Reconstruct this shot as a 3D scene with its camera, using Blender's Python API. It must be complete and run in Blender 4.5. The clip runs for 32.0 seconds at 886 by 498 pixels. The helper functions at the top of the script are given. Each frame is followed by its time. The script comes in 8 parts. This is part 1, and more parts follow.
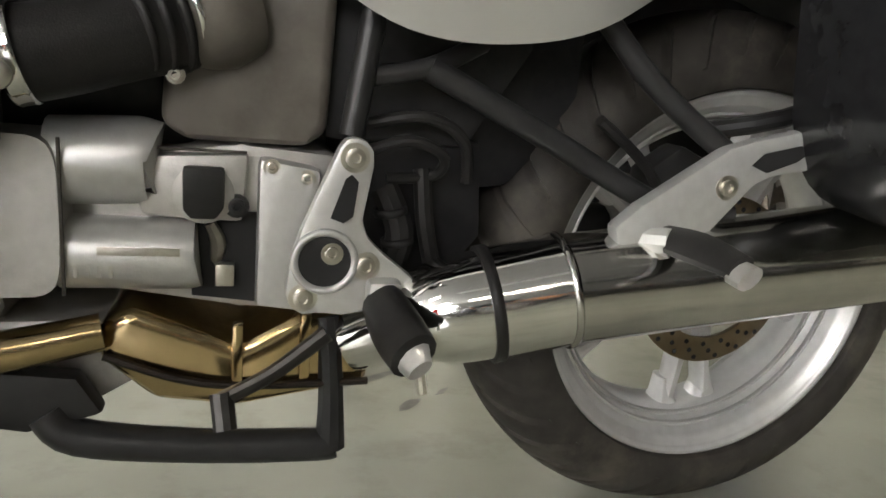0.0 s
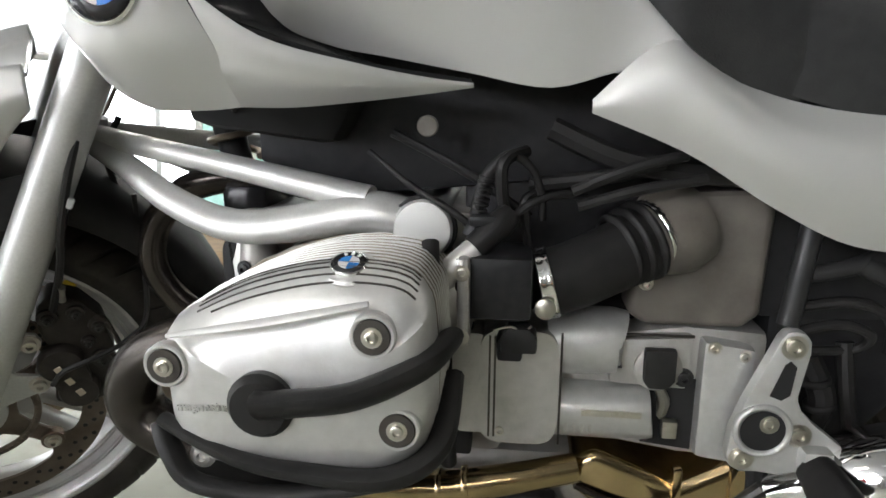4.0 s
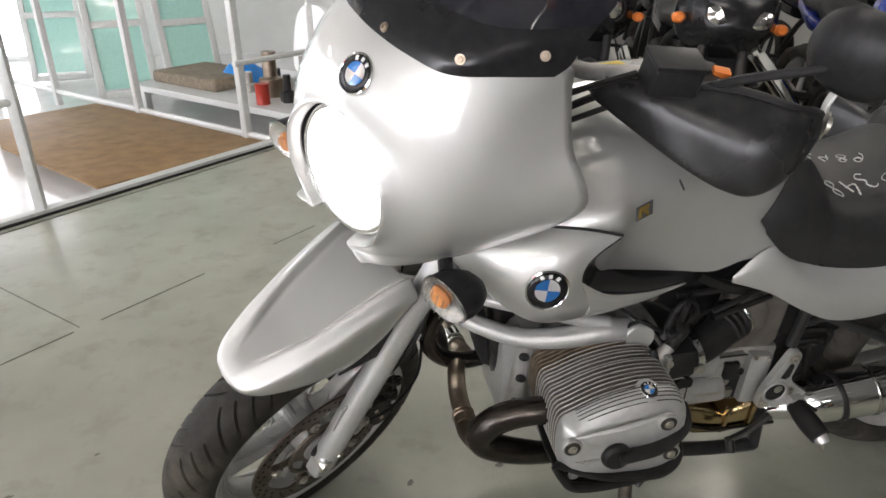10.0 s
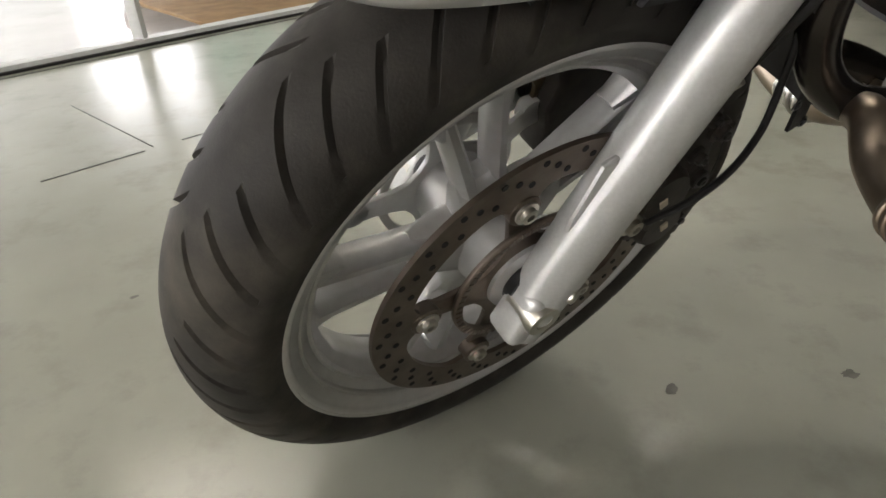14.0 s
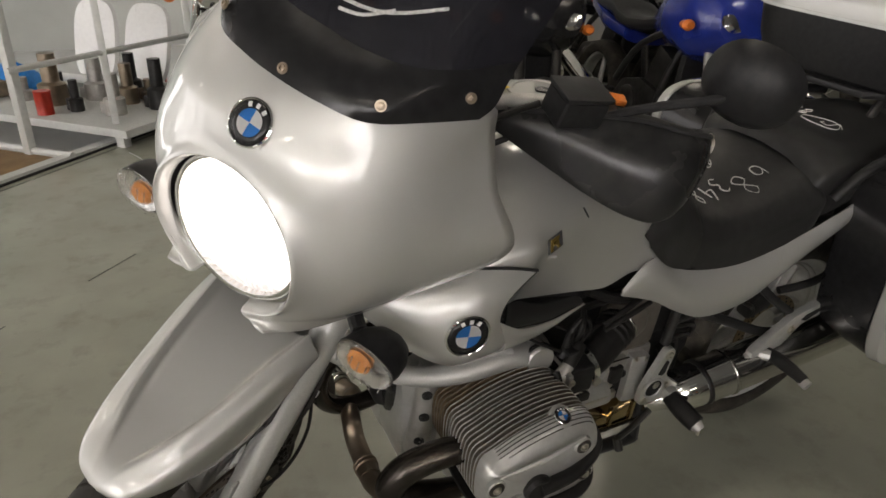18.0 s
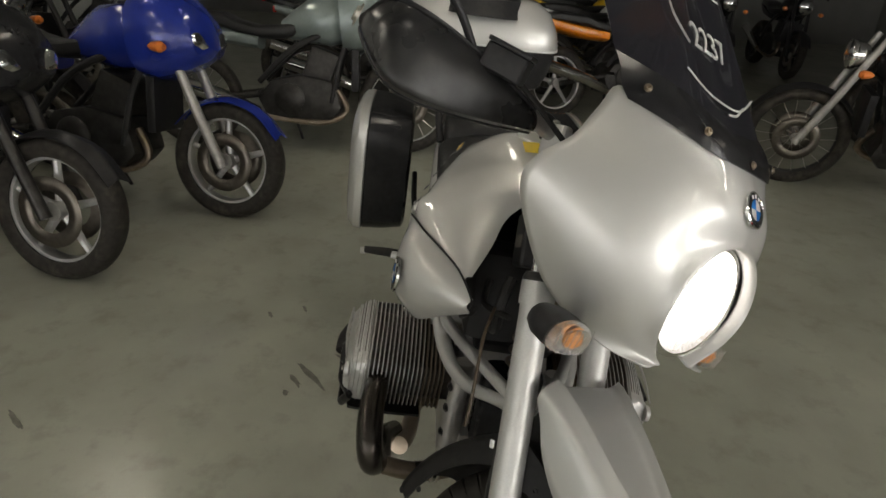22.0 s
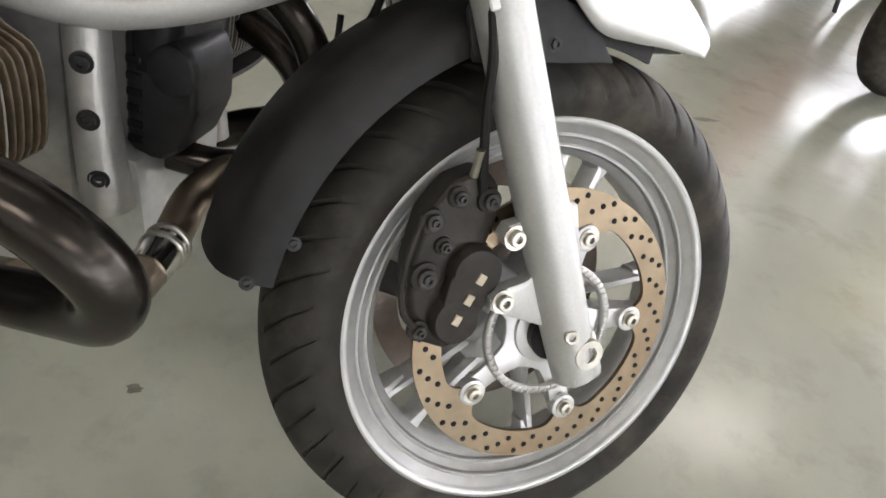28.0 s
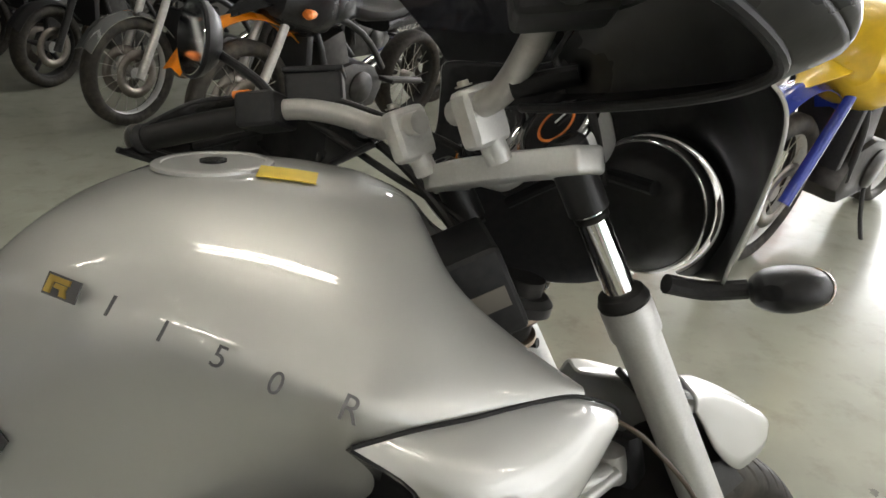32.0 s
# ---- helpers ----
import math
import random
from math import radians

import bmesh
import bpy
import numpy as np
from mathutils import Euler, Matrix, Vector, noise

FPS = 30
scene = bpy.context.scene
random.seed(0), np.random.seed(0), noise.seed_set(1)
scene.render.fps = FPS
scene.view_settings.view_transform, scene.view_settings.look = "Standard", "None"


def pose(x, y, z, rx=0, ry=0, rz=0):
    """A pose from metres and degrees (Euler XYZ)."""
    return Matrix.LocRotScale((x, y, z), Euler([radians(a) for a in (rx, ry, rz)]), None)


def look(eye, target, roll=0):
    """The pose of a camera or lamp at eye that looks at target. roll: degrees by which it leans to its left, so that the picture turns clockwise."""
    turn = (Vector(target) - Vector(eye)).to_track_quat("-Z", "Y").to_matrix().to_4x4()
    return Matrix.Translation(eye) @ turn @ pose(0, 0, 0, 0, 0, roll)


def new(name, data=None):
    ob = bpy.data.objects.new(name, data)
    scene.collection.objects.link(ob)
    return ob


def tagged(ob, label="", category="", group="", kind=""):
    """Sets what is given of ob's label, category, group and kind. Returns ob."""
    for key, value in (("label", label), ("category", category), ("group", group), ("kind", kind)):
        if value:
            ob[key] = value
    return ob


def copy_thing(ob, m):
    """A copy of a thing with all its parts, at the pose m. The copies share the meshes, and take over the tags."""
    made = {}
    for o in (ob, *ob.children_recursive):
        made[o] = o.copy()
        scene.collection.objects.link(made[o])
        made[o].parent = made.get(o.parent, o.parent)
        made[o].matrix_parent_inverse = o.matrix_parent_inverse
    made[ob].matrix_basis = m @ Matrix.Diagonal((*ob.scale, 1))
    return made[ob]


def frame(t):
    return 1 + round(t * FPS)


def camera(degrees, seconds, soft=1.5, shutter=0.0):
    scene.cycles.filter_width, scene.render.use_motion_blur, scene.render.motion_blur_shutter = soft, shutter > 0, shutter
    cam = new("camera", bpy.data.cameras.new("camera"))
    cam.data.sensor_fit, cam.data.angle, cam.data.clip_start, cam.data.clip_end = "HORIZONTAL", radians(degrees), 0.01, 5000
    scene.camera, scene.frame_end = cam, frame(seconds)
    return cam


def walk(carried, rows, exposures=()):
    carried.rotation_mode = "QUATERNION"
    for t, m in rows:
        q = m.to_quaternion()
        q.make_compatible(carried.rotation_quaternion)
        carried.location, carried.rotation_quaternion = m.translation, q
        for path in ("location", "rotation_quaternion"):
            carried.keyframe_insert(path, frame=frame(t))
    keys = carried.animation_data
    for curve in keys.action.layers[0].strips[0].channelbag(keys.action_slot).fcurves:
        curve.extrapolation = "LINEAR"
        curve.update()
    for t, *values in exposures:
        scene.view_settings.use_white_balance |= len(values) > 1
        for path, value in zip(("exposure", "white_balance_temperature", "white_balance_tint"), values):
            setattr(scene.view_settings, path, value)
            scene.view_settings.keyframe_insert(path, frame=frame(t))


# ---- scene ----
cam = camera(66.78, 32.0, soft=1.6, shutter=0.0)
# seconds, eye x y z, turn x y z in degrees
PATH = [
    (0.0, 0.922, -0.733, 0.424, 83.02, -3.72, -17.13),
    (0.5, 0.897, -0.748, 0.437, 83.06, -2.70, -12.75),
    (1.0, 0.881, -0.750, 0.480, 80.79, -2.15, -8.91),
    (1.5, 0.877, -0.781, 0.492, 81.65, -1.11, -3.85),
    (2.0, 0.817, -0.790, 0.502, 81.87, -0.10, -4.66),
    (2.5, 0.799, -0.811, 0.511, 81.81, -0.32, -1.55),
    (3.0, 0.778, -0.831, 0.534, 83.07, -0.84, 0.67),
    (3.5, 0.754, -0.846, 0.551, 82.98, -0.79, 2.80),
    (4.0, 0.736, -0.842, 0.592, 83.20, -1.34, 5.69),
    (4.5, 0.716, -0.838, 0.694, 78.64, -1.22, 6.33),
    (6.5, 0.654, -1.109, 0.912, 71.54, -2.43, 3.52),
    (7.0, 0.628, -1.203, 0.965, 71.06, -2.41, 1.92),
    (7.5, 0.562, -1.273, 0.999, 71.17, -1.65, 0.41),
    (8.0, 0.457, -1.312, 1.055, 69.30, -0.15, -4.34),
    (8.5, 0.372, -1.338, 1.117, 68.20, -1.85, -8.78),
    (9.0, 0.287, -1.336, 1.148, 66.27, -2.28, -8.34),
    (9.5, 0.169, -1.263, 1.166, 65.03, 0.38, -10.31),
    (10.0, 0.103, -1.187, 1.215, 65.25, 0.37, -10.22),
    (10.5, 0.057, -1.138, 1.221, 64.03, 0.07, -11.02),
    (11.0, -0.006, -1.054, 1.190, 61.46, -1.43, -13.10),
    (11.5, -0.021, -0.961, 1.107, 60.54, -0.59, -11.23),
    (12.0, 0.011, -0.799, 0.972, 57.83, 0.66, -3.46),
    (12.5, 0.006, -0.677, 0.805, 57.27, 0.71, 3.44),
    (13.0, -0.007, -0.620, 0.684, 57.21, 3.13, 1.70),
    (13.5, -0.010, -0.576, 0.585, 59.26, 3.03, 0.69),
    (15.5, -0.021, -0.630, 0.674, 60.72, 1.34, 1.98),
    (16.0, 0.005, -0.700, 0.764, 59.42, -0.06, 1.91),
    (16.5, 0.046, -0.790, 0.896, 60.71, -1.05, 2.24),
    (17.0, 0.062, -0.925, 1.027, 63.97, -1.67, -7.77),
    (17.5, 0.054, -1.051, 1.164, 67.15, -1.25, -17.37),
    (18.0, 0.007, -1.034, 1.254, 64.55, -1.39, -26.69),
    (18.5, -0.098, -0.942, 1.303, 62.85, -2.45, -34.82),
    (19.0, -0.218, -0.839, 1.323, 61.92, -2.95, -44.03),
    (19.5, -0.420, -0.748, 1.355, 61.44, -1.23, -53.65),
    (20.0, -0.531, -0.579, 1.358, 61.49, -2.10, -61.61),
    (20.5, -0.645, -0.357, 1.391, 60.19, -3.38, -67.36),
    (21.0, -0.779, -0.161, 1.413, 61.47, -3.70, -77.18),
    (21.5, -0.838, 0.083, 1.427, 61.07, -3.05, -87.28),
    (22.0, -0.764, 0.219, 1.389, 65.59, -3.32, -91.98),
    (22.5, -0.658, 0.397, 1.391, 64.92, -3.48, -102.87),
    (23.0, -0.553, 0.564, 1.395, 65.20, -2.99, -115.02),
    (23.5, -0.392, 0.649, 1.390, 63.91, -1.01, -122.19),
    (24.0, -0.184, 0.697, 1.364, 63.46, 1.10, -130.51),
    (24.5, -0.080, 0.740, 1.315, 61.59, -0.97, -143.42),
    (25.0, -0.035, 0.772, 1.186, 57.68, -4.80, -156.00),
    (25.2, -0.036, 0.760, 1.116, 57.26, -5.26, -159.16),
    (25.5, -0.012, 0.729, 1.049, 56.67, -6.91, -163.37),
    (26.0, 0.020, 0.642, 0.914, 51.36, -7.35, -165.68),
    (26.5, 0.043, 0.575, 0.806, 47.58, -9.86, -166.38),
    (28.5, 0.076, 0.615, 0.852, 51.71, -11.29, -166.82),
    (29.0, 0.088, 0.675, 0.940, 55.80, -10.88, -164.21),
    (29.2, 0.088, 0.716, 0.968, 57.67, -10.66, -162.83),
    (29.5, 0.098, 0.766, 1.044, 59.73, -9.76, -162.27),
    (30.0, 0.127, 0.845, 1.141, 62.99, -7.45, -159.57),
    (30.5, 0.182, 0.854, 1.189, 64.05, -7.04, -159.11),
    (31.0, 0.299, 0.807, 1.220, 63.88, -4.74, -165.23),
    (31.5, 0.407, 0.725, 1.208, 65.41, -5.93, -172.51),
    (32.0, 0.534, 0.617, 1.241, 64.74, -3.65, 173.72),
]
EXPOSURES = ((0, 0.54, 6700, 12), (1, 0.52, 6600, 12), (2, 0.62, 6200, 12), (3, 0.62, 6300, 12), (4, 0.64, 6250, 12), (7, 0.72, 6150, 16), (9, 0.42, 6250, 16), (10, 0.03, 6400, 16), (11, -0.55, 6500, 16), (12, -0.65, 6550, 17), (13.3, -0.22, 6750, 14), (16, 0.42, 6250, 14), (17, 0.0, 6600, 12), (18, -0.66, 6950, 15), (18.5, -0.52, 6900, 15), (19, -0.4, 6900, 15), (20, -1.0, 6900, 14), (21, -1.2, 6950, 14), (22, -0.7, 6900, 11), (23, -0.35, 7000, 9), (24, -0.06, 6700, 11), (25, 0.18, 6350, 13), (26, 0.10, 6400, 16), (29, 0.50, 6350, 15), (30, 0.30, 6400, 15), (31, 0.28, 6350, 14), (32, 0.05, 6600, 11))
walk(cam, [(r[0], pose(*r[1:])) for r in PATH], EXPOSURES)

# ---- light: rows of ceiling tubes (built below) and the bright glazed bay ----
world = bpy.data.worlds.new("world")
scene.world = world
world.use_nodes = True
world.node_tree.nodes["Background"].inputs[0].default_value = (0.75, 0.85, 1.0, 1)
world.node_tree.nodes["Background"].inputs[1].default_value = 0.3

# the parked motorcycle leans on its side stand; its front end is turned to the left lock
BIKE = Matrix(((0.99992, 0.01018, -0.00763, 0.00271), (-0.01106, 0.99201, -0.12565, 0.05640),
               (0.00629, 0.12572, 0.99205, -0.01013), (0, 0, 0, 1)))
RAKE = radians(28.85)
STEER_AXIS = Vector((math.sin(RAKE), 0, math.cos(RAKE)))
STEER = (Matrix.Translation((-0.127, 0, 0)) @ Matrix.Rotation(radians(36.75), 4, STEER_AXIS)
         @ Matrix.Translation((0.127, 0, 0)))

# ---- materials ----
def material(name, color, rough=0.5, metal=0.0, coat=0.0, vary=0.12, grain=40.0, bump=0.05, bump_scale=200.0,
             dirt=None, dirt_amount=0.0, dirt_scale=6.0, rough_vary=0.1, spec=0.5, emit=0.0, emit_color=None,
             transmission=0.0, alpha=1.0, ior=1.45):
    m = bpy.data.materials.new(name)
    m.use_nodes = True
    nt = m.node_tree
    n, link = nt.nodes, nt.links.new
    b = n["Principled BSDF"]
    tc = n.new("ShaderNodeTexCoord")
    no = n.new("ShaderNodeTexNoise")
    no.inputs["Scale"].default_value, no.inputs["Detail"].default_value = grain, 6
    link(tc.outputs["Object"], no.inputs["Vector"])
    ramp = n.new("ShaderNodeMapRange")
    ramp.inputs[1].default_value, ramp.inputs[2].default_value = 0.3, 0.7
    ramp.inputs[3].default_value, ramp.inputs[4].default_value = 1 - vary, 1 + vary
    link(no.outputs["Fac"], ramp.inputs[0])
    mul = n.new("ShaderNodeVectorMath")
    mul.operation = "SCALE"
    mul.inputs[0].default_value = color
    link(ramp.outputs[0], mul.inputs["Scale"])
    out = mul.outputs[0]
    if dirt:
        dn = n.new("ShaderNodeTexNoise")
        dn.inputs["Scale"].default_value, dn.inputs["Detail"].default_value = dirt_scale, 8
        dn.inputs["Roughness"].default_value = 0.65
        link(tc.outputs["Object"], dn.inputs["Vector"])
        dr = n.new("ShaderNodeMapRange")
        dr.inputs[1].default_value, dr.inputs[2].default_value = 0.5, 0.75
        dr.inputs[4].default_value = dirt_amount
        link(dn.outputs["Fac"], dr.inputs[0])
        mix = n.new("ShaderNodeMix")
        mix.data_type = "RGBA"
        link(dr.outputs[0], mix.inputs[0])
        link(out, mix.inputs[6])
        mix.inputs[7].default_value = (*dirt, 1)
        out = mix.outputs[2]
    link(out, b.inputs["Base Color"])
    r2 = n.new("ShaderNodeTexNoise")
    r2.inputs["Scale"].default_value, r2.inputs["Detail"].default_value = grain * 0.2, 5
    link(tc.outputs["Object"], r2.inputs["Vector"])
    rr = n.new("ShaderNodeMapRange")
    rr.inputs[1].default_value, rr.inputs[2].default_value = 0.3, 0.7
    rr.inputs[3].default_value, rr.inputs[4].default_value = max(0.02, rough - rough_vary * rough), min(1, rough + rough_vary * rough)
    link(r2.outputs["Fac"], rr.inputs[0])
    link(rr.outputs[0], b.inputs["Roughness"])
    b.inputs["Metallic"].default_value = metal
    b.inputs["Coat Weight"].default_value = coat
    b.inputs["Coat Roughness"].default_value = 0.025
    b.inputs["Specular IOR Level"].default_value = spec
    b.inputs["Transmission Weight"].default_value = transmission
    b.inputs["Alpha"].default_value = alpha
    b.inputs["IOR"].default_value = ior
    if emit:
        b.inputs["Emission Color"].default_value = (*(emit_color or color), 1)
        b.inputs["Emission Strength"].default_value = emit
    if bump:
        bn = n.new("ShaderNodeTexNoise")
        bn.inputs["Scale"].default_value, bn.inputs["Detail"].default_value = bump_scale, 4
        link(tc.outputs["Object"], bn.inputs["Vector"])
        bp = n.new("ShaderNodeBump")
        bp.inputs["Strength"].default_value, bp.inputs["Distance"].default_value = bump, 0.002
        link(bn.outputs["Fac"], bp.inputs["Height"])
        link(bp.outputs[0], b.inputs["Normal"])
    return m


SILVER = material("silver_paint", (0.585, 0.585, 0.56), 0.50, 0.68, coat=1.0, vary=0.02, grain=5, bump=0.0, rough_vary=0.06)
FORK_SILVER = material("fork_silver_paint", (0.55, 0.55, 0.53), 0.42, 0.5, coat=0.2, vary=0.05, grain=300, bump=0.02, dirt=(0.36, 0.34, 0.29), dirt_amount=0.25)
CAST = material("cast_aluminium", (0.50, 0.49, 0.465), 0.42, 0.65, vary=0.08, grain=60, bump=0.12, bump_scale=350, dirt=(0.16, 0.14, 0.11), dirt_amount=0.4, dirt_scale=16)
COVER = material("machined_cover_paint", (0.56, 0.56, 0.54), 0.40, 0.6, vary=0.06, grain=80, bump=0.06, bump_scale=400, dirt=(0.33, 0.31, 0.27), dirt_amount=0.25)
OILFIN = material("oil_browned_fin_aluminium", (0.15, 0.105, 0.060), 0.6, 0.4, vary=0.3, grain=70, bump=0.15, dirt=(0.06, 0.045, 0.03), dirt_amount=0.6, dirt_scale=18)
FIN = material("weathered_fin_aluminium", (0.22, 0.195, 0.16), 0.55, 0.6, vary=0.25, grain=70, bump=0.15, dirt=(0.16, 0.13, 0.09), dirt_amount=0.5, dirt_scale=14)
# soot plus the shade of gaps, wells and seams, in one dark colour
SOOTSHADE = material("soot_and_recess_shade_metal", (0.055, 0.050, 0.043), 0.6, 0.4, vary=0.3, grain=40, bump=0.15, dirt=(0.12, 0.09, 0.06), dirt_amount=0.5, dirt_scale=14)
RIM = material("rim_silver", (0.60, 0.60, 0.59), 0.36, 0.5, coat=0.35, vary=0.06, grain=60, bump=0.03, dirt=(0.3, 0.28, 0.25), dirt_amount=0.3)
CHROME = material("chrome", (0.82, 0.82, 0.80), 0.09, 1.0, vary=0.03, bump=0.0, rough_vary=0.3, dirt=(0.5, 0.45, 0.36), dirt_amount=0.12)
STEEL = material("polished_silencer_steel", (0.64, 0.63, 0.60), 0.12, 1.0, vary=0.06, bump=0.05, dirt=(0.4, 0.36, 0.3), dirt_amount=0.15)
HEAT = material("heat_tinted_steel", (0.52, 0.40, 0.22), 0.17, 1.0, vary=0.3, grain=9, bump=0.06, dirt=(0.20, 0.11, 0.05), dirt_amount=0.75, dirt_scale=13)
HEADER = material("sooty_header_pipe", (0.055, 0.048, 0.042), 0.24, 0.8, vary=0.25, grain=20, bump=0.1, dirt=(0.10, 0.08, 0.06), dirt_amount=0.45, dirt_scale=8)
PIPE = material("stained_steel_pipe", (0.34, 0.28, 0.215), 0.38, 1.0, vary=0.2, grain=15, bump=0.06, dirt=(0.2, 0.14, 0.09), dirt_amount=0.6, dirt_scale=9)
BLACK = material("black_plastic", (0.018, 0.018, 0.019), 0.42, 0.0, vary=0.25, grain=90, bump=0.12, bump_scale=900, dirt=(0.035, 0.034, 0.030), dirt_amount=0.35, spec=0.3)
GLOSS = material("gloss_black_plastic", (0.016, 0.016, 0.017), 0.22, 0.0, vary=0.2, grain=50, bump=0.02, dirt=(0.05, 0.05, 0.047), dirt_amount=0.25, spec=0.4)
FRAME = material("black_painted_steel", (0.022, 0.022, 0.022), 0.34, 0.0, vary=0.25, bump=0.05, dirt=(0.05, 0.045, 0.04), dirt_amount=0.3, spec=0.35)
GUARD = material("worn_black_guard_plastic", (0.020, 0.020, 0.020), 0.30, 0.0, vary=0.3, grain=30, bump=0.08, bump_scale=140, dirt=(0.07, 0.068, 0.062), dirt_amount=0.4, dirt_scale=14, rough_vary=0.35, spec=0.4)
RUBBER = material("black_rubber", (0.017, 0.0165, 0.016), 0.45, 0.0, vary=0.25, grain=50, bump=0.15, bump_scale=700, dirt=(0.045, 0.042, 0.037), dirt_amount=0.3, dirt_scale=8, spec=0.25)
TYRE = material("tyre_rubber", (0.034, 0.031, 0.027), 0.58, 0.0, vary=0.3, grain=35, bump=0.1, bump_scale=500, dirt=(0.13, 0.115, 0.09), dirt_amount=0.6, dirt_scale=9, spec=0.2)
VINYL = material("seat_vinyl", (0.022, 0.022, 0.022), 0.40, 0.0, vary=0.2, grain=60, bump=0.25, bump_scale=650, dirt=(0.05, 0.05, 0.047), dirt_amount=0.3, spec=0.35)
GREYBOX = material("dusty_grey_plastic", (0.135, 0.122, 0.104), 0.5, 0.0, vary=0.22, grain=14, bump=0.08, dirt=(0.05, 0.042, 0.035), dirt_amount=0.7, dirt_scale=9)
DISC = material("brake_disc_steel", (0.27, 0.215, 0.145), 0.40, 1.0, vary=0.14, grain=30, bump=0.05, dirt=(0.28, 0.17, 0.09), dirt_amount=0.5, dirt_scale=12)
# left disc and carrier: rust, and that side's shade in the darker colour
RUSTSHADEDISC = material("rusty_shaded_disc_steel", (0.17, 0.14, 0.115), 0.42, 0.9, vary=0.25, grain=30, bump=0.1, dirt=(0.13, 0.08, 0.05), dirt_amount=0.6, dirt_scale=12)
BOLT = material("zinc_bolt", (0.56, 0.54, 0.48), 0.32, 1.0, vary=0.1, bump=0.02, dirt=(0.3, 0.2, 0.1), dirt_amount=0.4, dirt_scale=60)
STANDMETAL = material("dirty_stand_steel", (0.09, 0.075, 0.058), 0.5, 0.6, vary=0.3, grain=50, bump=0.2, dirt=(0.20, 0.15, 0.09), dirt_amount=0.5, dirt_scale=30)
DULLDISC = material("dull_disc_steel", (0.20, 0.18, 0.155), 0.38, 0.9, vary=0.15, bump=0.03)
CALIPER = material("worn_dark_caliper_paint", (0.032, 0.028, 0.024), 0.5, 0.2, vary=0.25, grain=60, bump=0.1, dirt=(0.08, 0.065, 0.045), dirt_amount=0.4, dirt_scale=25, spec=0.3)
GOLD = material("gold_emblem", (0.72, 0.50, 0.14), 0.28, 0.9, vary=0.05, bump=0.0)
HOSE = material("brown_rubber_hose", (0.070, 0.050, 0.032), 0.5, 0.0, vary=0.15, bump=0.05)
BRASS = material("worn_cream_cast_mark", (0.55, 0.48, 0.36), 0.5, 0.3, vary=0.1, bump=0.0)
BLUE = material("emblem_blue", (0.04, 0.26, 0.70), 0.25, 0.0, coat=0.5, vary=0.03, bump=0.0)
WHITE = material("emblem_white", (0.80, 0.80, 0.79), 0.3, 0.0, coat=0.5, vary=0.03, bump=0.0)
CHALK = material("white_chalk_marker", (0.48, 0.48, 0.46), 0.8, 0.0, vary=0.3, grain=300, bump=0.1)
YELLOW = material("yellow_sticker", (0.72, 0.52, 0.03), 0.5, 0.0, vary=0.1, bump=0.02)
BULB = material("amber_signal_bulb", (0.80, 0.30, 0.06), 0.3, 0.0, vary=0.05, bump=0.0)
AMBER = material("amber_bulb", (0.80, 0.22, 0.04), 0.3, 0.0, vary=0.05, bump=0.0)
LENS = material("clear_ribbed_lens", (0.97, 0.95, 0.92), 0.06, 0.0, vary=0.02, bump=0.5, bump_scale=240, transmission=0.96, alpha=1.0, ior=1.3)
def headlamp():
    """Lit ribbed glass: strongest round the bulb, weaker towards its lower edge."""
    m = bpy.data.materials.new("lit_headlamp")
    m.use_nodes = True
    n, link = m.node_tree.nodes, m.node_tree.links.new
    b = n["Principled BSDF"]
    b.inputs["Base Color"].default_value, b.inputs["Roughness"].default_value = (0.75, 0.74, 0.74, 1), 0.12
    tc, wave, mx = n.new("ShaderNodeTexCoord"), n.new("ShaderNodeTexWave"), n.new("ShaderNodeMapRange")
    wave.bands_direction = "Y"
    wave.inputs["Scale"].default_value, wave.inputs["Distortion"].default_value = 42.0, 9.0
    link(tc.outputs["Object"], wave.inputs["Vector"])
    sep = n.new("ShaderNodeSeparateXYZ")
    link(tc.outputs["Object"], sep.inputs[0])
    mx.inputs[1].default_value, mx.inputs[2].default_value, mx.inputs[3].default_value, mx.inputs[4].default_value = 0.875, 0.935, 0.9, 5.0
    link(sep.outputs["Z"], mx.inputs[0])
    mul = n.new("ShaderNodeMath")
    mul.operation = "MULTIPLY"
    mr = n.new("ShaderNodeMapRange")
    mr.inputs[3].default_value, mr.inputs[4].default_value = 0.55, 1.25
    link(wave.outputs["Fac"], mr.inputs[0])
    link(mr.outputs[0], mul.inputs[0])
    link(mx.outputs[0], mul.inputs[1])
    link(mul.outputs[0], b.inputs["Emission Strength"])
    b.inputs["Emission Color"].default_value = (1.0, 0.95, 0.92, 1)
    bp = n.new("ShaderNodeBump")
    bp.inputs["Strength"].default_value, bp.inputs["Distance"].default_value = 0.5, 0.003
    link(wave.outputs["Fac"], bp.inputs["Height"])
    link(bp.outputs[0], b.inputs["Normal"])
    return m


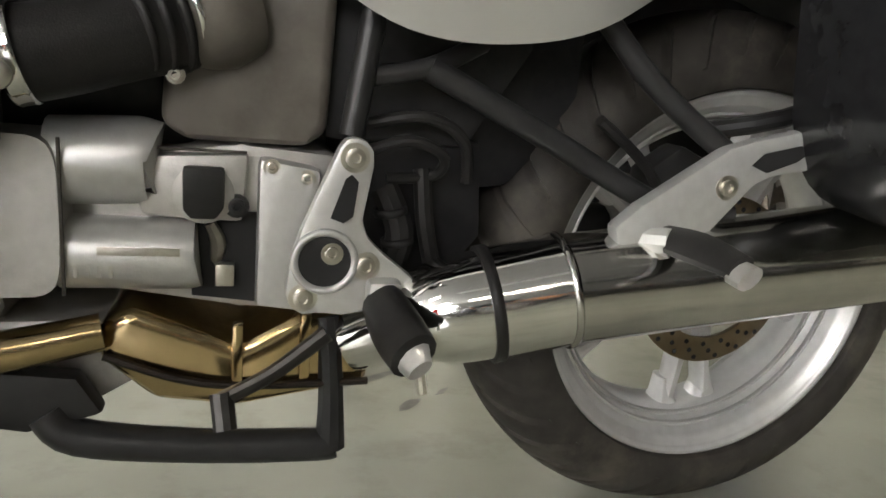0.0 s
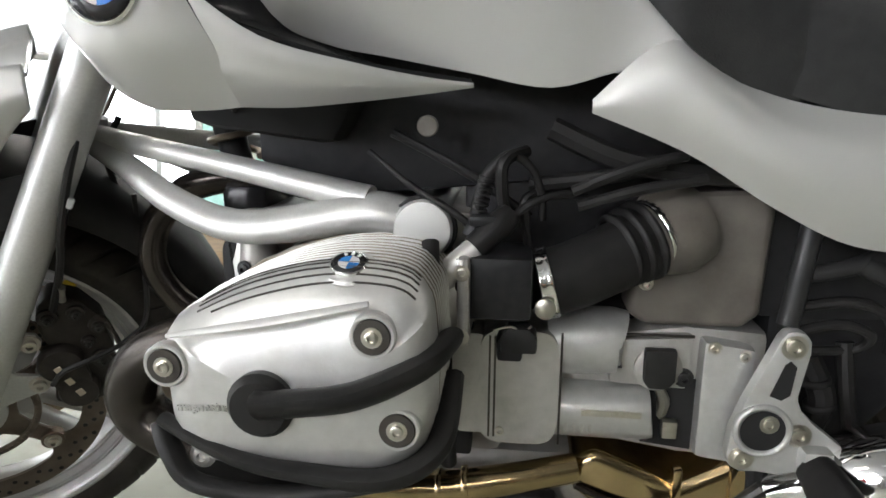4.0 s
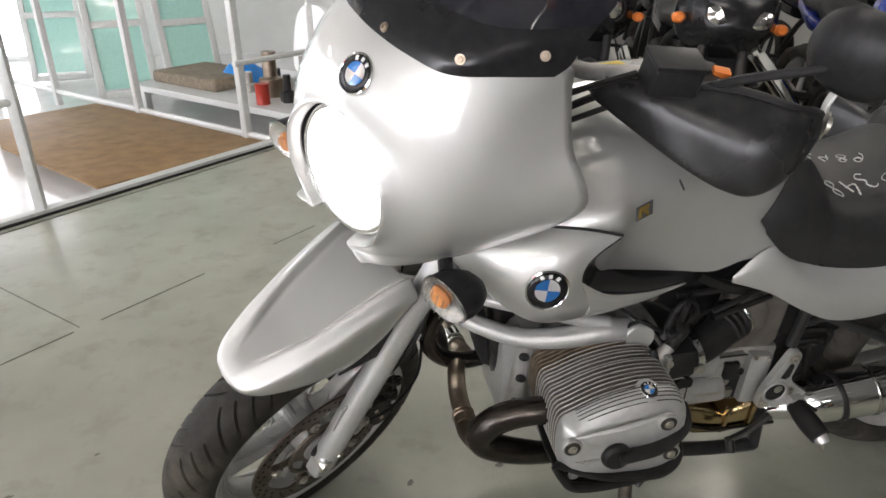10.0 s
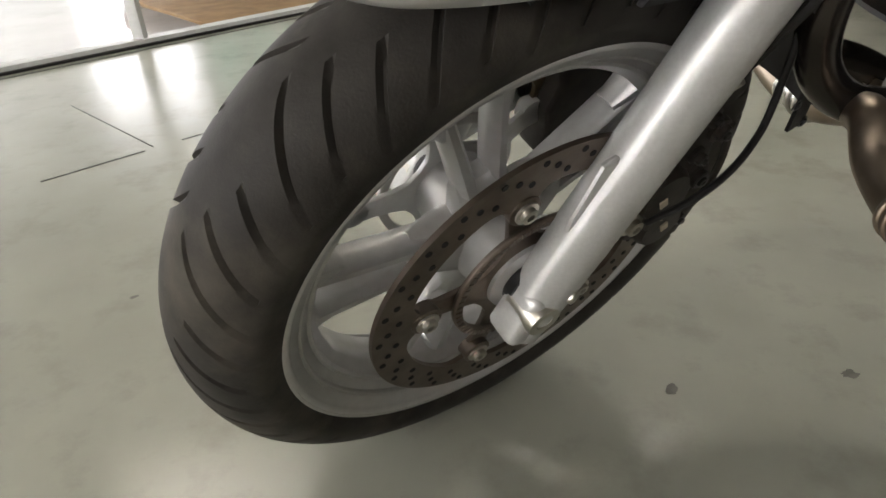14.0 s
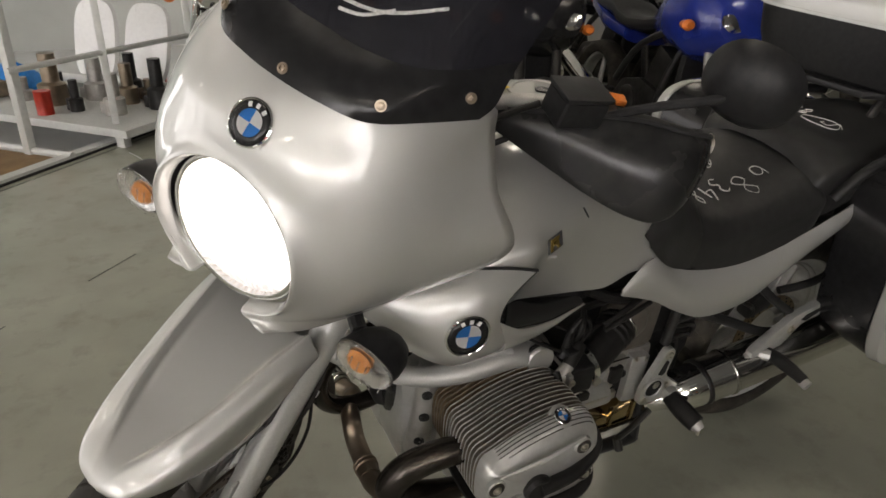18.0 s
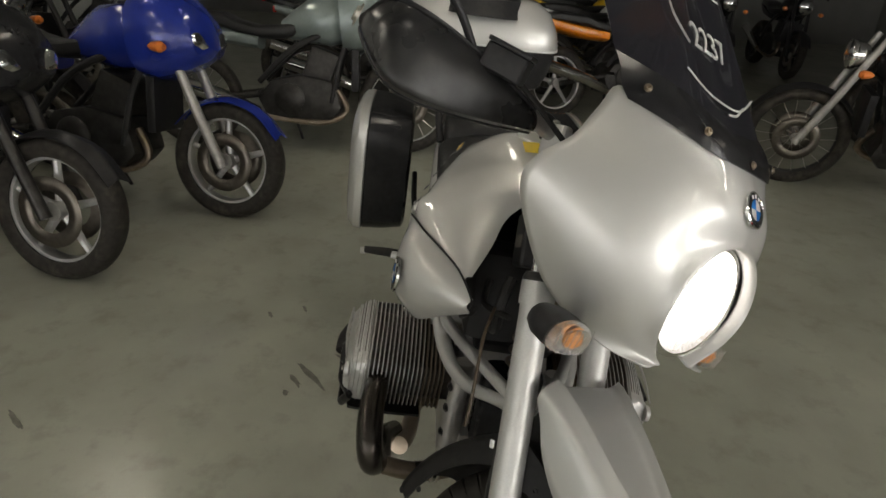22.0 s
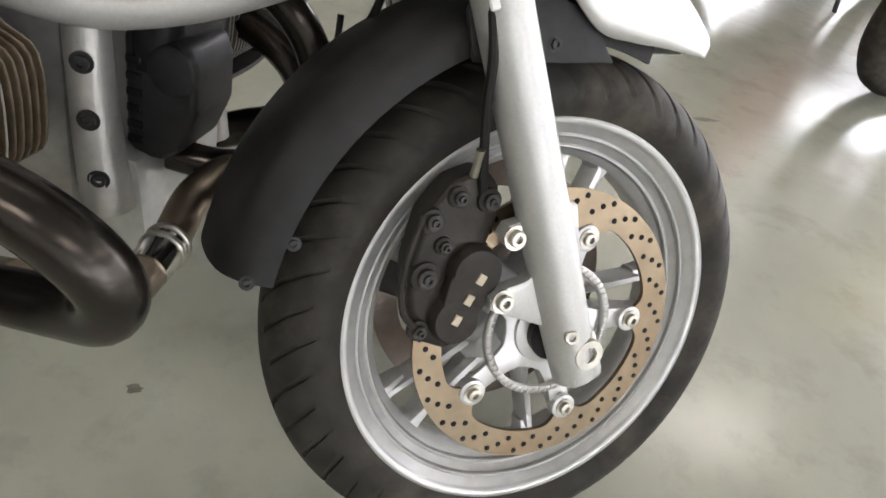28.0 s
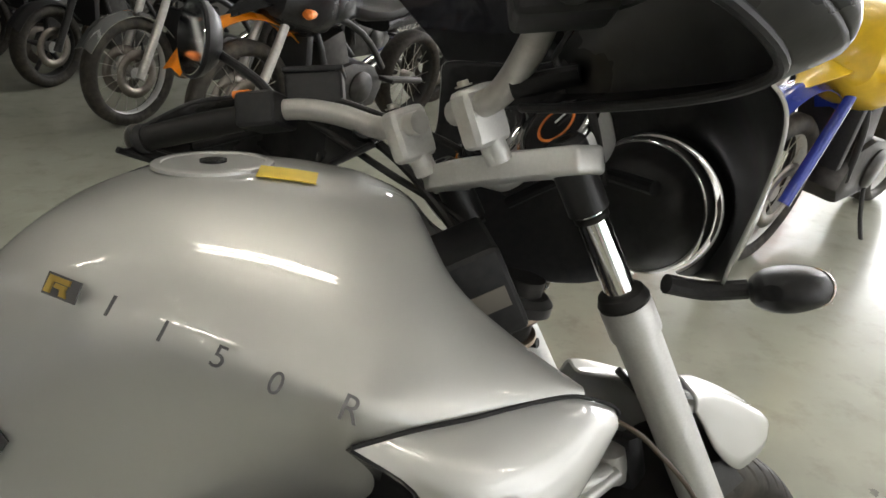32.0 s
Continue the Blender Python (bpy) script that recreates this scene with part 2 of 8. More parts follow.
LAMP = headlamp()
SMOKE = material("smoked_acrylic", (0.02, 0.02, 0.025), 0.06, 0.0, vary=0.05, bump=0.0, alpha=0.84)
MIRROR = material("mirror_glass", (0.62, 0.64, 0.63), 0.04, 1.0, vary=0.0, bump=0.0)
# flat black: the shade inside gaps and holes put into colour; also a dial ring
FLATBLACK = material("flat_black_hollow_shade", (0.012, 0.012, 0.012), 0.8, 0.0, vary=0.1, bump=0.0)
RED = material("red_fairing_paint", (0.62, 0.025, 0.02), 0.22, 0.0, coat=0.6, vary=0.04, bump=0.0)
DBLUE = material("blue_fairing_paint", (0.015, 0.035, 0.30), 0.25, 0.1, coat=0.6, vary=0.05, bump=0.0)
ORANGE = material("orange_fairing_paint", (0.80, 0.24, 0.01), 0.28, 0.0, coat=0.5, vary=0.05, bump=0.0)
GREYGREEN = material("pale_green_silver_paint", (0.24, 0.285, 0.275), 0.3, 0.4, coat=0.4, vary=0.05, bump=0.0)
YPAINT = material("yellow_paint", (0.75, 0.48, 0.02), 0.3, 0.0, coat=0.3, vary=0.05, bump=0.0)
ENGINE = material("dark_engine_metal", (0.050, 0.048, 0.045), 0.4, 0.7, vary=0.3, grain=25, bump=0.2, bump_scale=60, dirt=(0.03, 0.03, 0.028), dirt_amount=0.6, dirt_scale=16)
STAIN = material("oil_stain", (0.13, 0.125, 0.105), 0.4, 0.0, vary=0.3, bump=0.0)
LIT = material("headlamp_reflector", (0.80, 0.80, 0.80), 0.12, 1.0, vary=0.1, grain=90, bump=0.4, bump_scale=60)

# ---- mesh helpers ----
V = Vector


def catmull(pts, per):
    pts = [V(p) for p in pts]
    if len(pts) < 3:
        return [pts[0].lerp(pts[-1], i / per) for i in range(per + 1)]
    out = []
    for i in range(len(pts) - 1):
        a, b, c, d = pts[max(i - 1, 0)], pts[i], pts[i + 1], pts[min(i + 2, len(pts) - 1)]
        for k in range(per):
            t = k / per
            out.append(0.5 * ((2 * b) + (c - a) * t + (2 * a - 5 * b + 4 * c - d) * t * t + (3 * b - a - 3 * c + d) * t ** 3))
    return out + [pts[-1]]


def sheet(rows, closed=False):
    """A quad surface through rows of points."""
    bm = bmesh.new()
    vs = [[bm.verts.new(p) for p in r] for r in rows]
    n = len(vs[0])
    for a, b in zip(vs, vs[1:]):
        for i in range(n if closed else n - 1):
            j = (i + 1) % n
            try:
                bm.faces.new((a[i], a[j], b[j], b[i]))
            except ValueError:
                pass
    return bm


def patch(cols, nu=6, nv=6, thick=0.004):
    cols = [catmull(c, nv) for c in cols]
    rows = list(zip(*[catmull([c[i] for c in cols], nu) for i in range(len(cols[0]))]))
    bm = sheet(rows)
    bmesh.ops.remove_doubles(bm, verts=bm.verts, dist=1e-5)
    bmesh.ops.recalc_face_normals(bm, faces=bm.faces)
    if thick:
        bmesh.ops.solidify(bm, geom=bm.faces[:], thickness=thick)
    return bm


def cap_ends(bm):
    edges = [e for e in bm.edges if e.is_boundary]
    if edges:
        bmesh.ops.holes_fill(bm, edges=edges, sides=0)
    bmesh.ops.recalc_face_normals(bm, faces=bm.faces)
    return bm


def loft(rings, cap=True):
    bm = sheet([[V(p) for p in r] for r in rings], closed=True)
    return cap_ends(bm) if cap else bm


def oval(c, u, v, n=24, p=2.0):
    """Points of a superellipse round c with half axes u and v."""
    out = []
    for i in range(n):
        a = 2 * math.pi * i / n
        x, y = math.cos(a), math.sin(a)
        out.append(V(c) + V(u) * math.copysign(abs(x) ** (2 / p), x) + V(v) * math.copysign(abs(y) ** (2 / p), y))
    return out


def tube(pts, r, seg=12, per=6, flat=1.0):
    line = catmull(pts, per)
    n = len(line)
    rs = r if isinstance(r, (list, tuple)) else [r, r]
    rad = [p.x for p in catmull([(q, 0, 0) for q in rs], 8)]
    rings, up = [], None
    for i, p in enumerate(line):
        d = (line[min(i + 1, n - 1)] - line[max(i - 1, 0)]).normalized()
        if up is None:
            up = d.orthogonal().normalized()
        up = (up - d * up.dot(d)).normalized()
        q = rad[min(len(rad) - 1, round(i / max(1, n - 1) * (len(rad) - 1)))]
        rings.append(oval(p, up * q, d.cross(up) * q * flat, seg))
    return loft(rings)


def lathe(profile, o, axis, seg=32, close=True):
    """Turn (radius, height) pairs round the axis through o."""
    axis = V(axis).normalized()
    u = axis.orthogonal().normalized()
    w = axis.cross(u)
    rings = []
    for r, h in profile:
        rings.append([V(o) + axis * h + (u * math.cos(2 * math.pi * i / seg) + w * math.sin(2 * math.pi * i / seg)) * max(r, 1e-4) for i in range(seg)])
    return loft(rings, close)


def turned(profile, o, axis, seg=48):
    """A closed ring section turned round an axis."""
    return lathe(list(profile) + [profile[0]], o, axis, seg, False)


def prism(outline, depth, m=None, bevel=0.0, seg=2):
    """A flat outline (a, b) pushed along the third axis from 0 to depth; m places it."""
    bm = bmesh.new()
    f = bm.faces.new([bm.verts.new((a, b, 0)) for a, b in outline])
    top = bmesh.ops.extrude_face_region(bm, geom=[f])["geom"]
    bmesh.ops.translate(bm, verts=[g for g in top if isinstance(g, bmesh.types.BMVert)], vec=(0, 0, depth))
    bmesh.ops.recalc_face_normals(bm, faces=bm.faces)
    if bevel:
        bmesh.ops.bevel(bm, geom=bm.edges[:], offset=bevel, segments=seg, profile=0.6, affect="EDGES", clamp_overlap=True)
    if m:
        bm.transform(m)
    return bm


# (a, b, depth) -> (x, z, y): outlines drawn in the side view
SIDE = Matrix(((1, 0, 0, 0), (0, 0, 1, 0), (0, 1, 0, 0), (0, 0, 0, 1)))


def side(outline, y0, y1, bevel=0.004, seg=2):
    bm = prism(outline, y1 - y0, SIDE, bevel, seg)
    bm.transform(Matrix.Translation((0, y0, 0)))
    bmesh.ops.recalc_face_normals(bm, faces=bm.faces)
    return bm


def block(c, s, bevel=0.005, seg=2, m=None):
    bm = bmesh.new()
    bmesh.ops.create_cube(bm, size=1.0)
    bm.transform(Matrix.Diagonal((*s, 1)))
    if bevel:
        bmesh.ops.bevel(bm, geom=bm.edges[:], offset=bevel, segments=seg, profile=0.6, affect="EDGES", clamp_overlap=True)
    if m:
        bm.transform(m)
    bm.transform(Matrix.Translation(c))
    return bm


def both(bm):
    """The mesh and its mirror image in y, in one."""
    me = bpy.data.meshes.new("half")
    bm.to_mesh(me)
    other = bmesh.new()
    other.from_mesh(me)
    bmesh.ops.scale(other, vec=(1, -1, 1), verts=other.verts)
    bmesh.ops.reverse_faces(other, faces=other.faces)
    other.to_mesh(me)
    bm.from_mesh(me)
    bpy.data.meshes.remove(me)
    bmesh.ops.remove_doubles(bm, verts=[v for v in bm.verts if abs(v.co.y) < 1e-4], dist=2e-4)
    bmesh.ops.recalc_face_normals(bm, faces=bm.faces)
    return bm


def mirrored(bm):
    out = bm.copy()
    bmesh.ops.scale(out, vec=(1, -1, 1), verts=out.verts)
    bmesh.ops.reverse_faces(out, faces=out.faces)
    return out


def join(*bms):
    first = bms[0]
    for b in bms[1:]:
        me = bpy.data.meshes.new("piece")
        b.to_mesh(me)
        b.free()
        first.from_mesh(me)
        bpy.data.meshes.remove(me)
    return first


def soften(bm, angle=0.6):
    for f in bm.faces:
        f.smooth = True
    for e in bm.edges:
        if len(e.link_faces) == 2 and e.calc_face_angle(0) > angle:
            e.smooth = False


def part(name, bm, mat, parent=None, label="", turn=None):
    """Link a mesh as one object, under its thing where one is given."""
    if turn is not None:
        bm.transform(turn)
    soften(bm)
    me = bpy.data.meshes.new(name)
    bm.to_mesh(me)
    bm.free()
    me.materials.append(mat)
    ob = new(name, me)
    if parent is not None:
        ob.parent = parent
    return tagged(ob, label) if label else ob


def thing(name, m=None, label="", category="", group="", kind=""):
    ob = new(name)
    if m is not None:
        ob.matrix_world = m
    ob.empty_display_size = 0.1
    return tagged(ob, label, category, group, kind)

# ---- the hall ----
def floor_material():
    m = bpy.data.materials.new("sealed_concrete")
    m.use_nodes = True
    nt = m.node_tree
    n, link = nt.nodes, nt.links.new
    b = n["Principled BSDF"]
    tc = n.new("ShaderNodeTexCoord")

    def noise_node(scale, detail=6, rough=0.55):
        x = n.new("ShaderNodeTexNoise")
        x.inputs["Scale"].default_value, x.inputs["Detail"].default_value, x.inputs["Roughness"].default_value = scale, detail, rough
        link(tc.outputs["Object"], x.inputs["Vector"])
        return x

    def ranged(node, a, b2, c, d):
        x = n.new("ShaderNodeMapRange")
        for i, v in enumerate((a, b2, c, d)):
            x.inputs[i + 1].default_value = v
        link(node.outputs["Fac"], x.inputs[0])
        return x

    def mixed(fac, a, col):
        x = n.new("ShaderNodeMix")
        x.data_type = "RGBA"
        link(fac.outputs[0], x.inputs[0])
        if hasattr(a, "outputs"):
            link(a.outputs[2], x.inputs[6])
        else:
            x.inputs[6].default_value = (*a, 1)
        x.inputs[7].default_value = (*col, 1)
        return x

    base = mixed(ranged(noise_node(0.7, 3), 0.2, 0.8, 0, 1), (0.425, 0.430, 0.355), (0.335, 0.342, 0.282))
    base = mixed(ranged(noise_node(3.1, 5, 0.55), 0.35, 0.75, 0, 0.62), base, (0.26, 0.262, 0.215))
    base = mixed(ranged(noise_node(7.5, 6, 0.65), 0.52, 0.68, 0, 0.42), base, (0.20, 0.198, 0.165))
    base = mixed(ranged(noise_node(34, 5, 0.6), 0.70, 0.80, 0, 0.35), base, (0.16, 0.15, 0.12))
    base = mixed(ranged(noise_node(1.7, 3), 0.25, 0.95, 0, 0.4), base, (0.45, 0.45, 0.38))
    link(base.outputs[2], b.inputs["Base Color"])
    rr = ranged(noise_node(2.2, 3, 0.45), 0.1, 0.9, 0.17, 0.26)
    link(rr.outputs[0], b.inputs["Roughness"])
    bp = n.new("ShaderNodeBump")
    bp.inputs["Strength"].default_value, bp.inputs["Distance"].default_value = 0.06, 0.004
    link(noise_node(14, 6).outputs["Fac"], bp.inputs["Height"])
    link(bp.outputs[0], b.inputs["Normal"])
    return m


CONCRETE = floor_material()
WALLPAINT = material("white_wall_paint", (0.72, 0.73, 0.70), 0.6, vary=0.04, grain=3, bump=0.08, bump_scale=120, dirt=(0.5, 0.49, 0.45), dirt_amount=0.25, dirt_scale=1.2)
# dimness of the deep hall put into the wall colour; it also cuts bounce
DIMHALLWALL = material("hall_wall_darkened_as_shade", (0.16, 0.16, 0.15), 0.7, vary=0.08, grain=3, bump=0.08, bump_scale=60)
CEILPAINT = material("grey_ceiling_sheet", (0.20, 0.20, 0.195), 0.7, vary=0.05, grain=4, bump=0.05)
JOINT = material("floor_joint_filler", (0.10, 0.10, 0.085), 0.7, vary=0.3, grain=60, bump=0.1)
RAILPAINT = material("grey_white_rail_paint", (0.62, 0.63, 0.61), 0.42, 0.1, vary=0.06, bump=0.05)
MAT = material("brown_hardboard", (0.27, 0.165, 0.075), 0.65, vary=0.22, grain=9, bump=0.12, bump_scale=90, dirt=(0.36, 0.26, 0.15), dirt_amount=0.4, dirt_scale=3)
# daylight is put into the panes as glow, in three strengths
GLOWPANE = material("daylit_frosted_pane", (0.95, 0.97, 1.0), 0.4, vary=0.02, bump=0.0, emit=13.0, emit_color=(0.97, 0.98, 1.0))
DIMPANE = material("dimmed_glow_pane", (0.95, 0.97, 1.0), 0.4, vary=0.02, bump=0.0, emit=2.2, emit_color=(0.97, 0.98, 1.0))
TUBE = material("fluorescent_tube", (1, 1, 1), 0.4, vary=0.0, bump=0.0, emit=34.0, emit_color=(1.0, 0.95, 0.84))
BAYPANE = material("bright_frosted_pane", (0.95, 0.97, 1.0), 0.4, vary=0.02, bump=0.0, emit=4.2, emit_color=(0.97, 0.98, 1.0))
PLANK = material("grey_weathered_plank", (0.22, 0.18, 0.13), 0.75, 0.0, vary=0.25, grain=25, bump=0.2, dirt=(0.10, 0.08, 0.06), dirt_amount=0.5)
BAYFLOOR = material("glossy_white_floor_paint", (0.80, 0.80, 0.79), 0.14, vary=0.05, grain=3, bump=0.03, dirt=(0.45, 0.43, 0.40), dirt_amount=0.3, dirt_scale=2.5)
DEADTUBE = material("unlit_fluorescent_tube", (0.7, 0.7, 0.68), 0.3, vary=0.0, bump=0.0)

# the hall ends at a diagonal rail; behind it a bay is lit by a tall glazed front to the west
EDGE_A, EDGE_B = V((-7.0, -3.54, 0)), V((0.62, 4.08, 0))
NORTH, EAST, SOUTH, WEST, TOP = 4.6, 13.0, -9.0, -7.0, 4.0


def slab(name, pts, z0, z1, mat, label="", kind="structure"):
    ob = part(name, prism(pts, z1 - z0, Matrix.Translation((0, 0, z0))), mat)
    return tagged(ob, label, kind=kind)


slab("floor", [(WEST, SOUTH), (EAST, SOUTH), (EAST, NORTH), (1.14, NORTH), (WEST, EDGE_A.y)], -0.2, 0, CONCRETE, "grey-green sealed concrete floor with scuffs")
slab("floor_bay", [(WEST, EDGE_A.y), (1.14, NORTH), (1.14, 8), (WEST, 8)], -0.3, -0.10, BAYFLOOR, "white floor of the daylit bay")
slab("wall_north", [(1.14, NORTH), (EAST, NORTH), (EAST, NORTH + 0.2), (1.14, NORTH + 0.2)], 0, TOP, WALLPAINT, "white painted hall wall")
slab("wall_east", [(EAST, SOUTH), (EAST + 0.2, SOUTH), (EAST + 0.2, NORTH + 0.2), (EAST, NORTH + 0.2)], 0, TOP, DIMHALLWALL, "far hall wall, coloured dark for the hall's dimness")
slab("wall_south", [(-1.5, SOUTH - 0.2), (EAST + 0.2, SOUTH - 0.2), (EAST + 0.2, SOUTH), (-1.5, SOUTH)], 0, TOP, DIMHALLWALL, "far hall wall, coloured dark for the hall's dimness")
slab("wall_south_sill", [(WEST, SOUTH - 0.2), (-1.5, SOUTH - 0.2), (-1.5, SOUTH), (WEST, SOUTH)], 0, 1.1, DIMHALLWALL, "wall below high windows, coloured dark for the hall's dimness")
slab("wall_south_head", [(WEST, SOUTH - 0.2), (-1.5, SOUTH - 0.2), (-1.5, SOUTH), (WEST, SOUTH)], 3.5, TOP, DIMHALLWALL, "wall above high windows, coloured dark for the hall's dimness")
slab("wall_west", [(WEST - 0.2, SOUTH - 0.2), (WEST, SOUTH - 0.2), (WEST, -7.7), (WEST - 0.2, -7.7)], 0, TOP, WALLPAINT, "white painted hall wall")
slab("wall_bay_north", [(WEST - 0.2, 8), (1.34, 8), (1.34, 8.2), (WEST - 0.2, 8.2)], -0.3, TOP, WALLPAINT, "white wall of the daylit bay")
slab("wall_bay_east", [(1.14, NORTH + 0.2), (1.34, NORTH + 0.2), (1.34, 8), (1.14, 8)], -0.3, TOP, WALLPAINT, "white wall of the daylit bay")
slab("wall_west_sill", [(WEST - 0.2, -7.7), (WEST, -7.7), (WEST, 8), (WEST - 0.2, 8)], -0.3, 0.25, WALLPAINT, "white sill wall below the glazed front")
slab("wall_west_head", [(WEST - 0.2, -7.7), (WEST, -7.7), (WEST, 8), (WEST - 0.2, 8)], 3.1, TOP, WALLPAINT, "white wall above the glazed front")
slab("ceiling", [(WEST - 0.2, SOUTH - 0.2), (EAST + 0.2, SOUTH - 0.2), (EAST + 0.2, 8.2), (WEST - 0.2, 8.2)], TOP, TOP + 0.15, CEILPAINT, "grey sheeted hall ceiling")
for i in range(9):
    y = -7.686 + 12.2 / 7 * i
    w = tagged(thing("window_%d" % (i + 1)), "tall white-framed window, daylight put in as pane glow", kind="structure")
    # middle panes glow weaker, so that the fairing is not overlit
    part("pane", block((WEST - 0.12, y + 0.87, 1.675), (0.012, 1.62, 2.74), 0), GLOWPANE if i < 2 else DIMPANE if i < 6 else BAYPANE, w)
    for yy0 in (y + 0.04, y + 1.70):
        part("frame_post", block((WEST - 0.08, yy0, 1.675), (0.10, 0.08, 2.85), 0.004), RAILPAINT, w)
    for zz in (0.29, 1.5, 3.06):
        part("frame_bar", block((WEST - 0.08, y + 0.87, zz), (0.08, 1.58, 0.07), 0.004), RAILPAINT, w)


for i in range(3):
    x = WEST + 5.5 / 3 * i
    w = tagged(thing("window_%d" % (i + 11)), "wide white-framed high window full of bright daylight", kind="structure")
    part("pane", block((x + 0.917, SOUTH - 0.12, 2.3), (1.72, 0.012, 2.30), 0), GLOWPANE, w)
    for xx in (x + 0.04, x + 1.79):
        part("frame_post", block((xx, SOUTH - 0.08, 2.3), (0.08, 0.10, 2.40), 0.004), RAILPAINT, w)
    for zz in (1.14, 2.3, 3.46):
        part("frame_bar", block((x + 0.915, SOUTH - 0.08, zz), (1.67, 0.08, 0.07), 0.004), RAILPAINT, w)
w = tagged(thing("window_10"), "tall white-framed glazed door full of bright daylight", kind="structure")
part("pane", block((-3.95, 7.985, 1.05), (1.52, 0.012, 2.20), 0), BAYPANE, w)
for x in (-4.74, -3.95, -3.16):
    part("frame_post", block((x, 7.96, 1.05), (0.07, 0.06, 2.30), 0.004), RAILPAINT, w)
for z in (-0.06, 0.75, 2.17):
    part("frame_bar", block((-3.95, 7.955, z), (1.50, 0.05, 0.06), 0.004), RAILPAINT, w)


def ceiling_lamp(m, glass, label):
    t = thing("ceiling_lamp", m, label, "lamp", "ceiling battens")
    part("batten", block((0, 0, 0.05), (1.3, 0.16, 0.05), 0.01), RAILPAINT, t)
    for y in (-0.045, 0.045):
        part("tube", tube([(-0.6, y, 0), (0.6, y, 0)], 0.019, 8, 1), glass, t)
    for x in (-0.45, 0.45):
        part("rod", tube([(x, 0, 0.07), (x, 0, 1.2)], 0.006, 6, 1), RAILPAINT, t)
    return t


first_lamp = ceiling_lamp(Matrix.Translation((-4.2, -5.6, 3.0)), TUBE, "white twin fluorescent batten hung below the ceiling, lit")
dark_lamp = ceiling_lamp(Matrix.Translation((5.8, -5.6, 3.0)), DEADTUBE, "white twin fluorescent batten hung below the ceiling, switched off")
for ix in range(5):
    for iy in range(4):
        if (ix, iy) not in ((0, 0), (4, 0)):
            lit = ix < (3, 2, 4, 4)[iy] and (ix, iy) != (1, 2)
            copy_thing(first_lamp if lit else dark_lamp, Matrix.Translation((-4.2 + 2.5 * ix, -5.6 + 2.7 * iy, 3.0)))

# ---- the silver motorcycle: x to its rear, y to its right, z up ----
bike = thing("motorcycle", BIKE, "silver half-faired boxer motorcycle on its side stand, headlight lit", "motorcycle")


def bp(name, bm, mat, label="", parent=None):
    return part(name, bm, mat, parent or bike, label)


def fp(name, bm, mat, label="", parent=None):
    """A part of the front end, which is built straight and turned with the bars."""
    return part(name, bm, mat, parent or bike, label, STEER)


def disc_at(o, axis, r, h, seg=24, bevel=0.15):
    b = min(r, abs(h)) * bevel
    s = 1 if h > 0 else -1
    return lathe([(0, 0), (r, 0), (r, h - s * b), (r - b, h), (0, h)], o, axis, seg)


def bolt(o, axis, r=0.008, h=0.006):
    """A socket-head screw with a washer."""
    return lathe([(0, 0), (r * 1.5, 0), (r * 1.5, h * 0.3), (r, h * 0.3), (r, h * 0.9), (r * 0.85, h), (r * 0.5, h), (r * 0.45, h * 0.4), (0, h * 0.4)], o, axis, 14)


def roundel(o, axis, up, r, parent, turn=None, thick=0.004):
    """A round blue and white quartered emblem with a black and chrome ring."""
    axis = V(axis).normalized()
    up = (V(up) - axis * V(up).dot(axis)).normalized()
    right = up.cross(axis)
    base = part("emblem", lathe([(0, 0), (r, 0), (r, thick), (r * 0.93, thick * 1.3), (r * 0.88, thick), (0, thick)], o, axis, 40), CHROME, parent, "round blue and white emblem with a black ring", turn)
    part("ring", lathe([(r * 0.56, thick), (r * 0.88, thick), (r * 0.88, thick * 1.25), (r * 0.56, thick * 1.25)], o, axis, 40, False), GLOSS, base, "", turn)
    for k in range(4):
        bm = bmesh.new()
        c = V(o) + axis * thick * 1.3
        pts = [c] + [c + (right * math.cos(a) + up * math.sin(a)) * r * 0.56 for a in [math.pi / 2 * k + math.pi / 2 * i / 8 for i in range(9)]]
        bm.faces.new([bm.verts.new(p) for p in pts])
        bmesh.ops.solidify(bm, geom=bm.faces[:], thickness=0.0006)
        part("quarter", bm, (WHITE, BLUE)[k % 2], base, "", turn)
    for a in (60, 90, 120):
        p = V(o) + axis * thick * 1.3 + (right * math.cos(radians(a)) + up * math.sin(radians(a))) * r * 0.72
        m = Matrix((right, up, axis)).transposed().to_4x4()
        bm = block((0, 0, 0), (r * 0.16, r * 0.2, 0.0008), 0)
        bm.transform(Matrix.Translation(p) @ m @ Matrix.Rotation(radians(a - 90), 4, "Z"))
        part("mark", bm, WHITE, base, "", turn)
    return base


